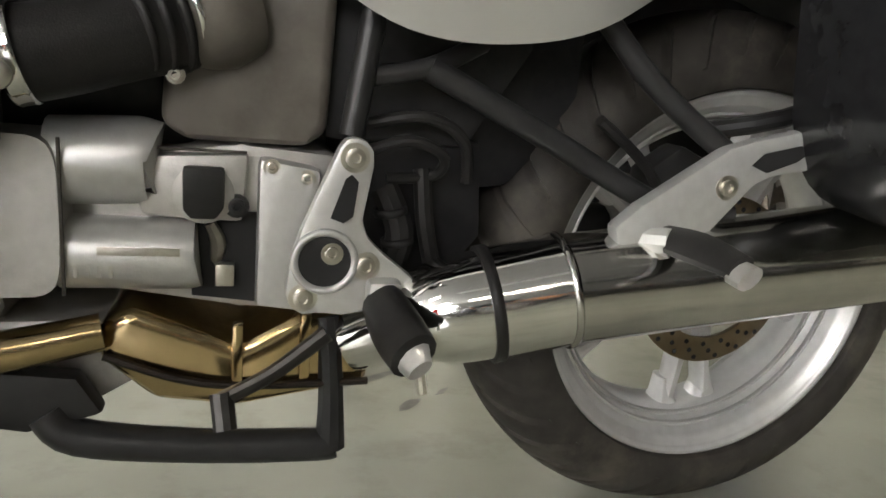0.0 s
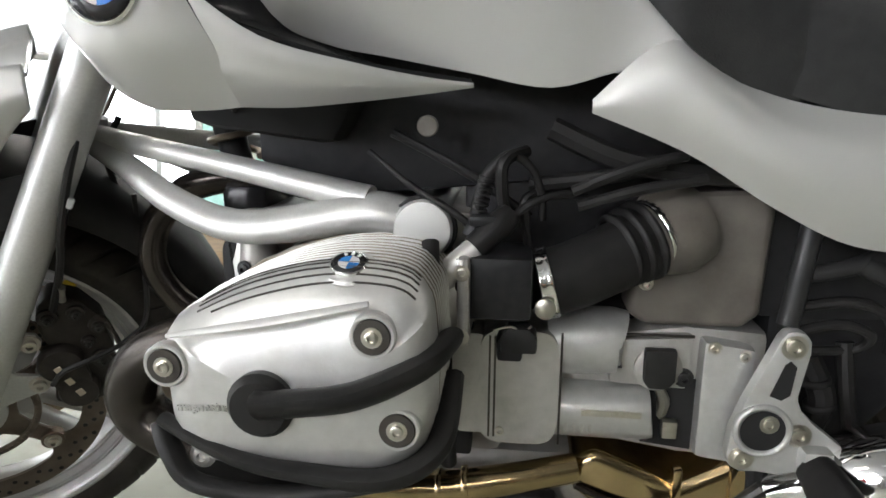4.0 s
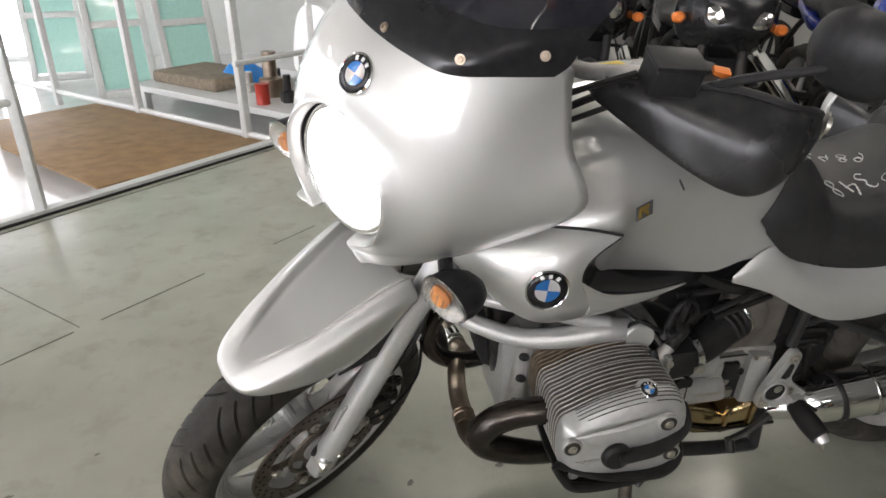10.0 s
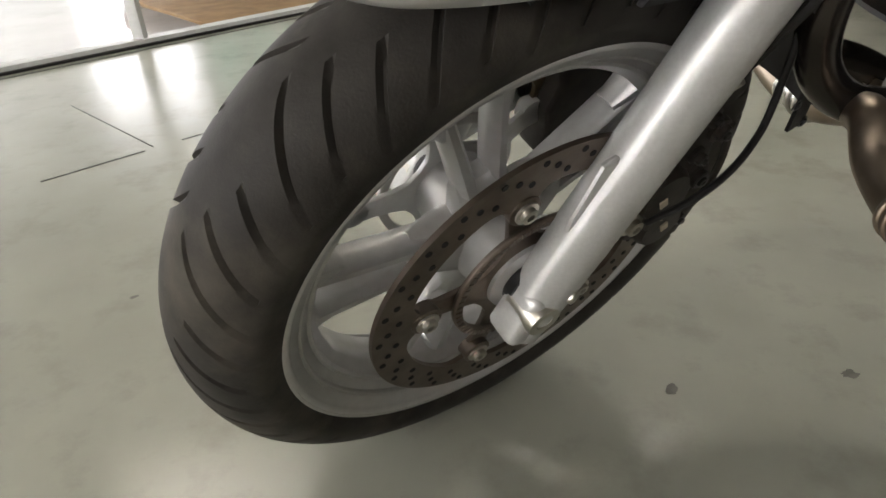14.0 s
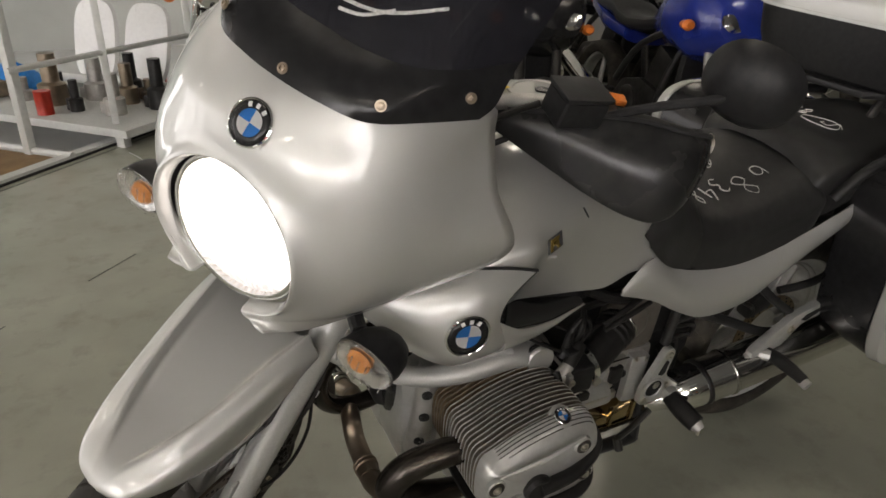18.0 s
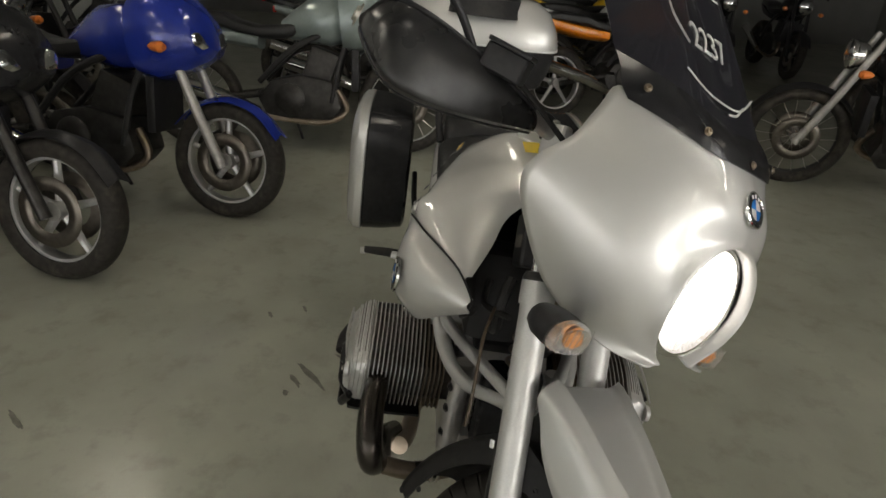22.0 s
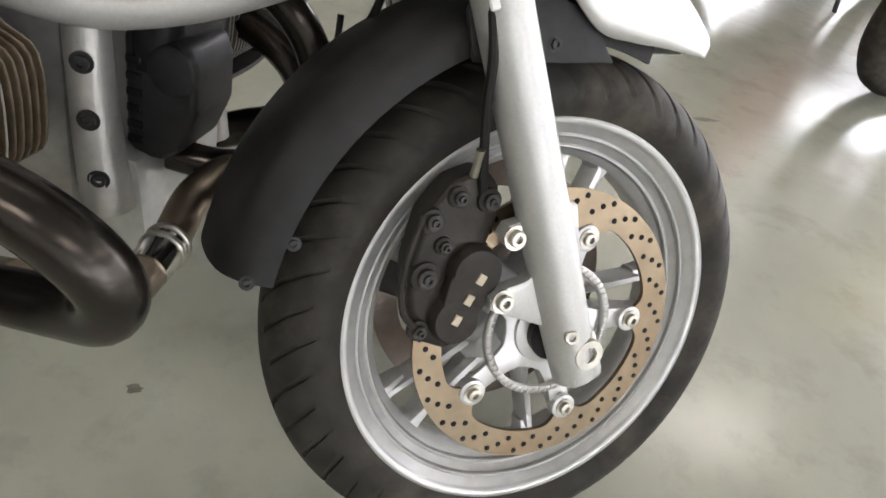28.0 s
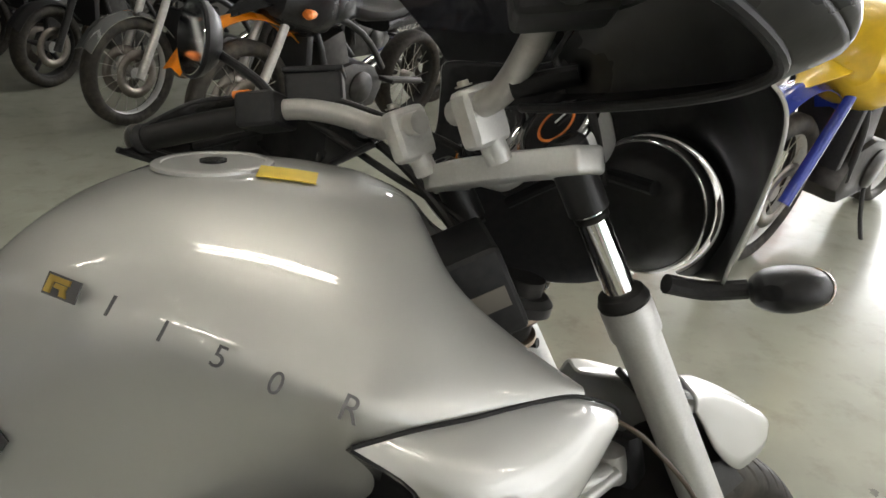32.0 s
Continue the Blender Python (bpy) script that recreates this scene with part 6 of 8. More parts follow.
    for k in range(3):
        fp("cast_bar", block((0.1325 - 0.0085 * k, s * 0.1015, 0.322 + 0.0215 * k), (0.011, 0.002, 0.0085), 0.0005, 1, Matrix.Rotation(radians(68), 4, "Y")), BRASS, "", cal)
    for x, z, r in ((0.165, 0.305, 0.007), (0.172, 0.415, 0.008), (0.168, 0.360, 0.010), (0.150, 0.440, 0.007), (0.118, 0.440, 0.008), (0.156, 0.392, 0.006)):
        fp("caliper_boss", lathe([(0, 0), (r * 1.6, 0), (r * 1.5, 0.006), (r, 0.007), (r, 0.012), (0, 0.012)], (x, s * 0.084, z), (0, s, 0), 16), CALIPER, "", cal)
        fp("boss_screw", bolt((x, s * 0.0955, z), (0, s, 0), r * 0.55, 0.004), ENGINE, "", cal)
    fp("bleed_nipple", tube([(0.140, s * 0.088, 0.462), (0.143, s * 0.096, 0.478), (0.145, s * 0.100, 0.488)], [0.0045, 0.0035, 0.0045], 10, 3), BOLT, "", cal)
    fp("bridge_pipe", tube([(0.158, s * 0.088, 0.300), (0.186, s * 0.092, 0.325), (0.192, s * 0.092, 0.370), (0.182, s * 0.090, 0.420)], 0.0035, 8, 5), CALIPER, "", cal)
    for x, z in ((0.0925, 0.411), (0.0895, 0.3455)):
        fp("caliper_bolt", bolt((x, s * (fy + 0.002), z), (0, s, 0), 0.0085, 0.009), BOLT, "", cal)
    fp("brake_hose", tube([(0.125, s * 0.085, 0.445), (0.150, s * 0.105, 0.52), (0.165, s * 0.118, 0.585), (0.200, s * 0.112, 0.68), (0.26, s * 0.07, 0.78)], 0.0048, 8, 6), RUBBER, "black brake hose", cal)
fp("speed_cable", tube([(0.104, -0.100, 0.344), (0.124, -0.115, 0.373), (0.163, -0.115, 0.384), (0.204, -0.105, 0.395), (0.233, -0.090, 0.427), (0.245, -0.06, 0.58)], 0.0035, 8, 8), RUBBER, "thin black speedometer cable")

# inner black mudguard hugging the tyre
hug = []
for i in range(15):
    a = radians(98 - i * 6.45)
    r = 0.336 + 0.015 * min(1, i / 6)
    c = V((0, 0, 0.30))
    d = V((math.cos(a), 0, math.sin(a)))
    w = 0.080 if i > 3 else 0.064 + 0.004 * i
    hug.append([c + d * (r - 0.040) + V((0, -w - 0.004, 0)), c + d * (r - 0.012) + V((0, -w, 0)), c + d * (r + 0.006) + V((0, -w * 0.7, 0)), c + d * (r + 0.012), c + d * (r + 0.006) + V((0, w * 0.7, 0)), c + d * (r - 0.012) + V((0, w, 0)), c + d * (r - 0.040) + V((0, w + 0.004, 0))])
guard = fp("inner_mudguard", patch(hug, 2, 4, 0.004), RUBBER, "matt black inner mudguard close to the tyre")
for s in (-1, 1):
    fp("guard_stay", side([(0.020, 0.585), (0.165, 0.560), (0.180, 0.600), (0.170, 0.640), (0.06, 0.625)], min(s * 0.086, s * 0.092), max(s * 0.086, s * 0.092), 0.002), BLACK, "", guard)
    fp("guard_bolt", bolt((0.088, s * 0.0915, 0.590), (0, s, 0), 0.005, 0.003), FRAME, "", guard)
    fp("guard_bolt", bolt((0.295, s * 0.083, 0.383), (0.1, s, 0), 0.0045, 0.003), FRAME, "", guard)
    fp("guard_bolt", bolt((0.330, s * 0.082, 0.345), (0.1, s, 0), 0.0045, 0.003), FRAME, "", guard)
fp("steering_bridge", side([(0.160, 0.605), (0.194, 0.600), (0.202, 0.640), (0.196, 0.672), (0.166, 0.672)], -0.034, 0.034, 0.008), BLACK, "black lower fork bridge")

# upper mudguard: a shield with a sunken middle between two raised edges
BEAK = [
    # centre z, roll (y), outer side (y, z), lower edge (y, z)
    (-0.148, 0.620, 0.002, 0.008, 0.619, 0.004, 0.617),
    (-0.140, 0.631, 0.006, 0.038, 0.624, 0.034, 0.613),
    (-0.120, 0.645, 0.012, 0.059, 0.632, 0.055, 0.612),
    (-0.092, 0.658, 0.024, 0.072, 0.642, 0.069, 0.611),
    (-0.062, 0.671, 0.036, 0.082, 0.653, 0.079, 0.610),
    (-0.030, 0.683, 0.047, 0.089, 0.664, 0.087, 0.609),
    (0.005, 0.697, 0.056, 0.095, 0.677, 0.092, 0.607),
    (0.050, 0.716, 0.064, 0.101, 0.695, 0.096, 0.610),
    (0.105, 0.737, 0.072, 0.108, 0.715, 0.102, 0.648),
    (0.140, 0.748, 0.078, 0.112, 0.725, 0.106, 0.690),
    (0.165, 0.752, 0.082, 0.114, 0.732, 0.110, 0.716),
]
cols = []
for x, zc, ry, oy, oz, ly, lz in BEAK:
    up = 0.015 * min(1, max(0, ry - 0.011) / 0.034)
    gap = oy - ry
    hs = [(0, zc - up * 0.60), (ry * 0.55, zc - up * 0.62), (ry * 0.90, zc - up * 0.52), (ry + gap * 0.08, zc + up * 0.12), (ry + gap * 0.26, zc + up * 0.42), (ry + gap * 0.62, zc + up * 0.15 - (zc - oz) * 0.30), (oy, oz), (ly + 0.002, lz)]
    cols.append([(x, y, z) for y, z in hs])
beak = fp("front_mudguard", both(patch(cols, 5, 4, 0)), SILVER, "silver shield-shaped front mudguard")
beak.modifiers.new("shell", "SOLIDIFY").thickness = 0.004

# --- half fairing round the oval headlight ---
H_C, H_A, H_B = V((0.088, 0, 0.972)), 0.116, 0.104
RIMPTS, OUTPTS = [], [
    (0, (0.150, 0.000, 1.194)), (14, (0.153, 0.058, 1.194)), (28, (0.169, 0.116, 1.192)), (40, (0.225, 0.160, 1.198)), (50, (0.280, 0.192, 1.200)), (58, (0.282, 0.205, 1.165)),
    (68, (0.268, 0.240, 1.110)), (80, (0.272, 0.280, 1.065)), (92, (0.276, 0.284, 1.025)), (104, (0.258, 0.252, 0.970)), (118, (0.218, 0.195, 0.902)), (132, (0.165, 0.155, 0.872)), (146, (0.100, 0.118, 0.862)), (158, (0.056, 0.088, 0.872))]
cols = []
for deg, out in OUTPTS:
    a = radians(deg)
    inner = H_C + V((0.006 * math.cos(a) - 0.012 * math.sin(a) ** 2, H_A * math.sin(a), H_B * math.cos(a)))
    inner.x -= 0.018
    o = V(out)
    span = (o - inner).length
    bulge = V((-0.75, 0.55 * math.sin(a), 0.25 * math.cos(a))).normalized()
    k = 0.115 - 0.030 * math.exp(-((deg - 92) / 28) ** 2)
    k *= min(1.0, span / 0.16)
    p1 = inner.lerp(o, 0.12) + bulge * 0.006
    p2 = inner.lerp(o, 0.38) + bulge * (span * k * 0.85 + 0.003)
    p3 = inner.lerp(o, 0.68) + bulge * (span * k * 0.75 + 0.003)
    lip = inner + V((0.022, -0.006 * math.sin(a), -0.006 * math.cos(a)))
    cols.append([lip, inner, p1, p2, p3, o])
for _ in range(3):
    for r in (2, 3, 4):
        mid = [V(c[r]) for c in cols]
        for q in range(1, len(cols) - 1):
            cols[q][r] = mid[q] * 0.5 + (mid[q - 1] + mid[q + 1]) * 0.25
fairing = fp("fairing", both(patch(cols, 4, 5, 0)), SILVER, "silver half fairing round the headlight")
fairing.data.materials.append(BLACK)
fairing_shell = fairing.modifiers.new("shell", "SOLIDIFY")
fairing_shell.thickness, fairing_shell.material_offset = 0.004, 1
roundel((0.0965, 0, 1.134), (-0.80, 0, 0.60), (0.6, 0, 0.8), 0.0285, fairing, STEER)
lamp = fp("headlight", lathe([(0, -0.012), (0.06, -0.010), (0.092, 0.0), (0.1, 0.008), (0.100, 0.02)], (0, 0, 0), (1, 0, 0), 48, False), LAMP, "oval headlight, switched on")
m = Matrix.Translation((0.088, 0, 0.975)) @ Matrix.Rotation(radians(8), 4, "Y") @ Matrix.Diagonal((1, 1.0, 0.90, 1))
lamp.data.transform(STEER @ m @ STEER.inverted())
ring = fp("headlight_rim", turned([(0.098, -0.004), (0.104, -0.006), (0.109, 0.002), (0.106, 0.02), (0.098, 0.02)], (0, 0, 0), (1, 0, 0), 56), CHROME, "", lamp)
ring.data.transform(STEER @ m @ STEER.inverted())
shell = fp("headlight_shell", lathe([(0.102, 0.015), (0.090, 0.04), (0.070, 0.058), (0.03, 0.066), (0, 0.068)], (0, 0, 0), (1, 0, 0), 40), BLACK, "", lamp)
shell.data.transform(STEER @ m @ STEER.inverted())
beam = bpy.data.lights.new("headlight_beam", "SPOT")
beam.energy, beam.spot_size, beam.spot_blend, beam.shadow_soft_size, beam.color = 45.0, radians(58), 0.6, 0.06, (1.0, 0.96, 0.92)
beam_ob = new("headlight_beam", beam)
beam_ob.matrix_world = BIKE @ STEER @ look((0.055, 0, 0.972), (-3.0, 0, 0.30))
fp("fairing_stay", tube([(0.24, -0.12, 0.99), (0.22, 0, 1.02), (0.24, 0.12, 0.99)], 0.009, 10, 5), BLACK, "black fairing stay")
# instruments and bars
for y, orange in ((0.052, True), (-0.062, False)):
    dash = fp("instrument", lathe([(0, 0.004), (0.046, 0.004), (0.048, 0), (0.053, 0), (0.056, 0.012), (0.052, 0.035), (0.042, 0.058), (0.030, 0.066), (0, 0.068)], (0.325, y, 1.070), (-0.75, 0, -0.55), 36), FORK_SILVER, "silver round instrument cup")
    fp("bezel", turned([(0.045, -0.002), (0.0535, -0.002), (0.0555, 0.006), (0.045, 0.005)], (0.325, y, 1.070), (-0.75, 0, -0.55), 36), CHROME, "", dash)
    fp("dial", lathe([(0, 0.003), (0.045, 0.003), (0.045, 0.001), (0, 0.001)], (0.325, y, 1.070), (-0.75, 0, -0.55), 32), GLOSS, "", dash)
    fp("dial_glass", lathe([(0.022, 0.0008), (0.026, 0.0008), (0.026, 0.0), (0.022, 0.0)], (0.325, y, 1.070), (-0.75, 0, -0.55), 32, False), AMBER if orange else FLATBLACK, "", dash)
    fp("needle", tube([V((0.325, y, 1.070)) + V((0.0012, 0, 0.0009)), V((0.325, y, 1.070)) + V((-0.014, 0.022, 0.022))], 0.0012, 6, 1), WHITE, "", dash)
yoke = fp("fork_bridge", prism([(0.335, 0.125), (0.350, 0.135), (0.385, 0.130), (0.400, 0.105), (0.425, 0.06), (0.435, 0.0), (0.425, -0.06), (0.400, -0.105), (0.385, -0.130), (0.350, -0.135), (0.335, -0.125), (0.342, -0.08), (0.375, -0.04), (0.375, 0.04), (0.342, 0.08)], 0.030, Matrix.Translation((0, 0, 1.005)), 0.006, 3), FORK_SILVER, "silver upper fork bridge")
for s in (-1, 1):
    fp("fork_cap", lathe([(0, 0), (0.022, 0), (0.022, 0.010), (0.017, 0.016), (0.010, 0.016), (0.009, 0.006), (0, 0.006)], (0.366, s * 0.104, 1.030), F_DIR, 24), BLACK, "", yoke)
    riser = fp("bar_clamp", block((0.448, s * 0.062, 1.070), (0.052, 0.030, 0.062), 0.012, 3, Matrix.Rotation(radians(18), 4, "Y")), FORK_SILVER, "silver handlebar clamp")
    fp("clamp_post", tube([(0.425, s * 0.062, 1.025), (0.440, s * 0.062, 1.055)], 0.014, 12, 2), FORK_SILVER, "", riser)
    for dx2 in (-0.016, 0.016):
        fp("clamp_bolt", bolt((0.452 + dx2, s * 0.062, 1.098), (0.3, 0, 1), 0.006, 0.006), BOLT, "", riser)
    bar = fp("handlebar", tube([(0.455, s * 0.030, 1.078), (0.460, s * 0.100, 1.082), (0.480, s * 0.165, 1.108), (0.515, s * 0.220, 1.122), (0.560, s * 0.285, 1.118)], 0.0135, 14, 6), CAST, "aluminium handlebar half")
    fp("grip", tube([(0.555, s * 0.278, 1.118), (0.600, s * 0.330, 1.112), (0.645, s * 0.385, 1.104)], [0.017, 0.018, 0.017], 16, 5), RUBBER, "black rubber grip", bar)
    fp("bar_end", lathe([(0, 0), (0.020, 0), (0.021, 0.010), (0.016, 0.018), (0, 0.018)], (0.645, s * 0.385, 1.104), (0.6, s * 0.75, -0.1), 18), BLACK, "", bar)
    sw = fp("switch_unit", block((0.535, s * 0.250, 1.122), (0.055, 0.075, 0.045), 0.010, 3, Matrix.Rotation(s * radians(50), 4, "Z")), BLACK, "black switch unit with an orange button")
    fp("button", block((0.556, s * 0.268, 1.146), (0.026, 0.020, 0.010), 0.003, 2, Matrix.Rotation(s * radians(50), 4, "Z")), AMBER, "orange button", sw)
    res = fp("brake_reservoir", block((0.470, s * 0.235, 1.150), (0.075, 0.055, 0.045), 0.008, 3, Matrix.Rotation(s * radians(35), 4, "Z")), BLACK, "black fluid reservoir")
    fp("reservoir_lid", block((0.470, s * 0.235, 1.175), (0.079, 0.058, 0.008), 0.003, 2, Matrix.Rotation(s * radians(35), 4, "Z")), BLACK, "", res)
    fp("lever", tube([(0.500, s * 0.250, 1.118), (0.510, s * 0.300, 1.112), (0.560, s * 0.370, 1.100), (0.580, s * 0.395, 1.096)], [0.009, 0.008, 0.007, 0.008], 10, 5), FRAME, "black hand lever", bar)
    # hand guard: a large curved shield in front of the grip
    hg = [
        [(0.425, 0.150, 1.076), (0.425, 0.150, 1.084), (0.430, 0.152, 1.096), (0.440, 0.156, 1.106)],
        [(0.438, 0.230, 1.061), (0.440, 0.233, 1.074), (0.452, 0.236, 1.110), (0.480, 0.242, 1.136)],
        [(0.450, 0.320, 1.049), (0.453, 0.325, 1.064), (0.474, 0.326, 1.118), (0.520, 0.318, 1.155)],
        [(0.466, 0.382, 1.045), (0.470, 0.392, 1.062), (0.496, 0.392, 1.122), (0.542, 0.376, 1.162)],
        [(0.492, 0.417, 1.050), (0.500, 0.427, 1.066), (0.532, 0.424, 1.124), (0.572, 0.404, 1.160)],
        [(0.560, 0.424, 1.071), (0.566, 0.431, 1.082), (0.588, 0.426, 1.120), (0.608, 0.408, 1.143)],
        [(0.632, 0.410, 1.090), (0.636, 0.414, 1.097), (0.642, 0.411, 1.113), (0.644, 0.400, 1.122)],
        [(0.655, 0.402, 1.096), (0.658, 0.405, 1.101), (0.660, 0.403, 1.111), (0.658, 0.396, 1.116)],
    ]
    hg = [[V((x, s * y, z)) for x, y, z in row] for row in hg]
    # a turned-under lip below a sharp crease
    hgp = fp("hand_guard", patch(hg, 5, 4, 0), GUARD, "worn black plastic hand guard")
    hgp.modifiers.new("shell", "SOLIDIFY").thickness = 0.004
    lip = [[row[0] + V((0.030, -s * 0.022, -0.010)), row[0] + V((0.014, -s * 0.010, -0.006)), row[0]] for row in hg]
    fp("guard_lip", patch(lip, 5, 3, 0), GUARD, "", hgp).modifiers.new("shell", "SOLIDIFY").thickness = 0.003
    fp("guard_rim", tube([row[0] + V((0.031, -s * 0.023, -0.0095)) for row in hg], [0.0045] * 8, 10, 5), BLACK, "", hgp)
    fp("guard_edge", tube([row[3] for row in hg], [0.0040] * 8, 10, 5), BLACK, "", hgp)
    fp("guard_arm", tube([(0.470, s * 0.130, 1.082), (0.452, s * 0.160, 1.085), (0.440, s * 0.185, 1.086)], [0.011, 0.012, 0.010], 10, 3, 0.6), BLACK, "", hgp)
    fp("guard_screw", bolt((0.654, s * 0.410, 1.107), (0.5, s, 0.1), 0.013, 0.008), BOLT, "", hgp)
    mir = fp("mirror", loft([oval((0.560 + dx3, s * 0.415, 1.255), V((0, r, 0)), V((0, 0, r * 0.86)), 28, 2.2) for dx3, r in ((-0.030, 0.018), (-0.022, 0.045), (-0.006, 0.062), (0.004, 0.066), (0.008, 0.064))]), BLACK, "round black mirror on a stalk")
    fp("mirror_glass", loft([oval((0.5685, s * 0.415, 1.255), V((0, 0.060, 0)), V((0, 0, 0.0515)), 28, 2.2), oval((0.5695, s * 0.415, 1.255), V((0, 0.059, 0)), V((0, 0, 0.0505)), 28, 2.2)]), MIRROR, "", mir)
    fp("mirror_stalk", tube([(0.505, s * 0.262, 1.130), (0.515, s * 0.320, 1.180), (0.535, s * 0.385, 1.225), (0.545, s * 0.405, 1.245)], 0.007, 10, 5), BLACK, "", mir)
    # turn signals on short stalks
    ind = fp("turn_signal", loft([oval((0.118 + q, s * (0.212 + 0.1 * q), 0.868), V((0, w, 0)), V((0, 0, h)), 24, 2.3) for q, w, h in ((0.0, 0.044, 0.026), (0.014, 0.0445, 0.0265), (0.034, 0.040, 0.026), (0.052, 0.028, 0.020), (0.062, 0.012, 0.009))]), BLACK, "black turn signal with a clear lens")
    fp("lens", loft([oval((0.118 - q, s * 0.212, 0.868), V((0, w, 0)), V((0, 0, h)), 24, 2.3) for q, w, h in ((0.0, 0.0460, 0.0265), (0.009, 0.044, 0.025), (0.016, 0.036, 0.021), (0.020, 0.014, 0.009))]), LENS, "clear ribbed lens over an amber bulb", ind)
    fp("bulb_reflector", loft([oval((0.1165 - q, s * 0.212, 0.868), V((0, w, 0)), V((0, 0, h)), 24, 2.3) for q, w, h in ((0.0, 0.044, 0.0265), (0.001, 0.040, 0.024), (-0.0005, 0.020, 0.012))]), LIT, "silver bulb reflector", ind)
    for k in range(7):
        fp("lens_rib", tube([(0.0975 + 0.0022 * (k - 3) ** 2 * 0.35, s * (0.212 + 0.012 * (k - 3)), 0.868 - 0.020), (0.0965 + 0.0022 * (k - 3) ** 2 * 0.30, s * (0.212 + 0.012 * (k - 3)), 0.868), (0.0975 + 0.0022 * (k - 3) ** 2 * 0.35, s * (0.212 + 0.012 * (k - 3)), 0.868 + 0.020)], 0.0010, 6, 4), LENS, "", ind)
    fp("bulb", loft([oval((0.1145 - q, s * 0.206, 0.868), V((0, w, 0)), V((0, 0, h)), 16) for q, w, h in ((0.0, 0.018, 0.013), (0.006, 0.014, 0.010))]), BULB, "", ind)
    fp("signal_stalk", tube([(0.150, s * 0.175, 0.868), (0.180, s * 0.140, 0.868), (0.225, s * 0.118, 0.880)], 0.012, 10, 4), BLACK, "", ind)
    for k, pts in enumerate(([(0.47, 0.20, 1.12), (0.42, 0.13, 1.05), (0.385, 0.07, 0.96), (0.35, 0.055, 0.87), (0.31, 0.05, 0.78)], [(0.49, 0.22, 1.11), (0.43, 0.15, 1.04), (0.36, 0.085, 0.97), (0.31, 0.07, 0.91), (0.27, 0.05, 0.86)], [(0.46, 0.19, 1.13), (0.40, 0.15, 1.10), (0.33, 0.11, 1.06), (0.28, 0.08, 1.0)])):
        if s > 0 and k < 2:
            continue
        fp("control_cable", tube([(x, s * y, z) for x, y, z in pts], (0.0065, 0.005, 0.005)[k], 8, 6), RUBBER, "black control cable")

# windscreen: a black band along its foot, smoked acrylic above
def screen_cols(lo, hi):
    cols2 = []
    for k in range(11):
        u = -1 + 2 * k / 10
        a = abs(u)
        y = u * 0.190
        xb = 0.145 + 0.130 * a ** 4.5
        zb = 1.172 + 0.028 * a ** 2
        ht = 0.245 * (1 - 0.16 * a ** 4)
        col = []
        for j in range(5):
            t = lo + (hi - lo) * j / 4
            col.append((xb + 0.262 * t * (1 - 0.10 * a) + 0.02 * t * t, y * (1 - 0.08 * t), zb + ht * t))
        cols2.append(col)
    return cols2


screen = fp("windscreen", patch(screen_cols(0.20, 1.0), 3, 4, 0.003), SMOKE, "smoked windscreen with chalked numbers")
band = []
for k in range(-4, 5):
    deg, out = OUTPTS[abs(k)]
    flip = V((1, -1 if k < 0 else 1, 1))
    a = radians(deg)
    proud = V((-0.75, 0.55 * math.sin(a), 0.25 * math.cos(a))).normalized()
    skin = catmull(cols[abs(k)], 24)[::-1]
    low = next(p for p in skin if (V(p) - V(out)).length > 0.020)
    u = min(1.0, out[1] / 0.190)
    t = 0.21
    top = V((0.145 + 0.130 * u ** 4.5 + 0.262 * t * (1 - 0.10 * u) + 0.02 * t * t, u * 0.190 * (1 - 0.08 * t), 1.172 + 0.028 * u ** 2 + 0.245 * (1 - 0.16 * u ** 4) * t))
    ridge = V(out) + proud * 0.005 + V((0, 0, 0.003))
    band.append([p * flip for p in (V(low) + proud * 0.0035, ridge, ridge.lerp(top, 0.5) + V((-0.003, 0, 0.002)), top + V((-0.002, 0, 0)))])
fp("screen_band", patch(band, 4, 4, 0.003), GLOSS, "", screen)
for u in (-0.92, -0.60, 0.0, 0.60, 0.92):
    a = abs(u)
    p = V((0.145 + 0.130 * a ** 4.5 + 0.016, u * 0.188, 1.172 + 0.028 * a ** 2 + 0.016))
    fp("screen_screw", bolt(p + V((-0.025 + 0.022 * a, 0.3 * u * 0.006, 0.003)), (-1, 0.9 * u, 0.6), 0.0044, 0.004), PIPE, "", screen)

# brown hose and black cable between the right fork leg and the engine
bp("brake_hose", tube([(0.305, 0.10, 0.793), (0.243, 0.12, 0.7725), (0.208, 0.126, 0.743), (0.174, 0.130, 0.707), (0.150, 0.134, 0.672), (0.134, 0.138, 0.655)], 0.0030, 8, 6), HOSE, "brown brake hose")
bp("engine_cable", tube([(0.235, 0.02, 0.66), (0.224, 0, 0.61), (0.251, 0, 0.524), (0.2615, 0, 0.507)], 0.0042, 8, 6), RUBBER, "black engine cable")

# --- luggage ---
LUGGAGE = Matrix.Translation((0, 0.042, 0.0)) @ Matrix.Rotation(radians(-3.0), 4, "X")


RIGHT_CASE = Matrix.Translation((0, -0.012, 0.0)) @ Matrix.Rotation(radians(-3.0), 4, "X")


def lp(name, bm, mat, label="", parent=None, turn=None):
    """A part of the luggage, which hangs a little to the right."""
    return part(name, bm, mat, parent or bike, label, turn or LUGGAGE)


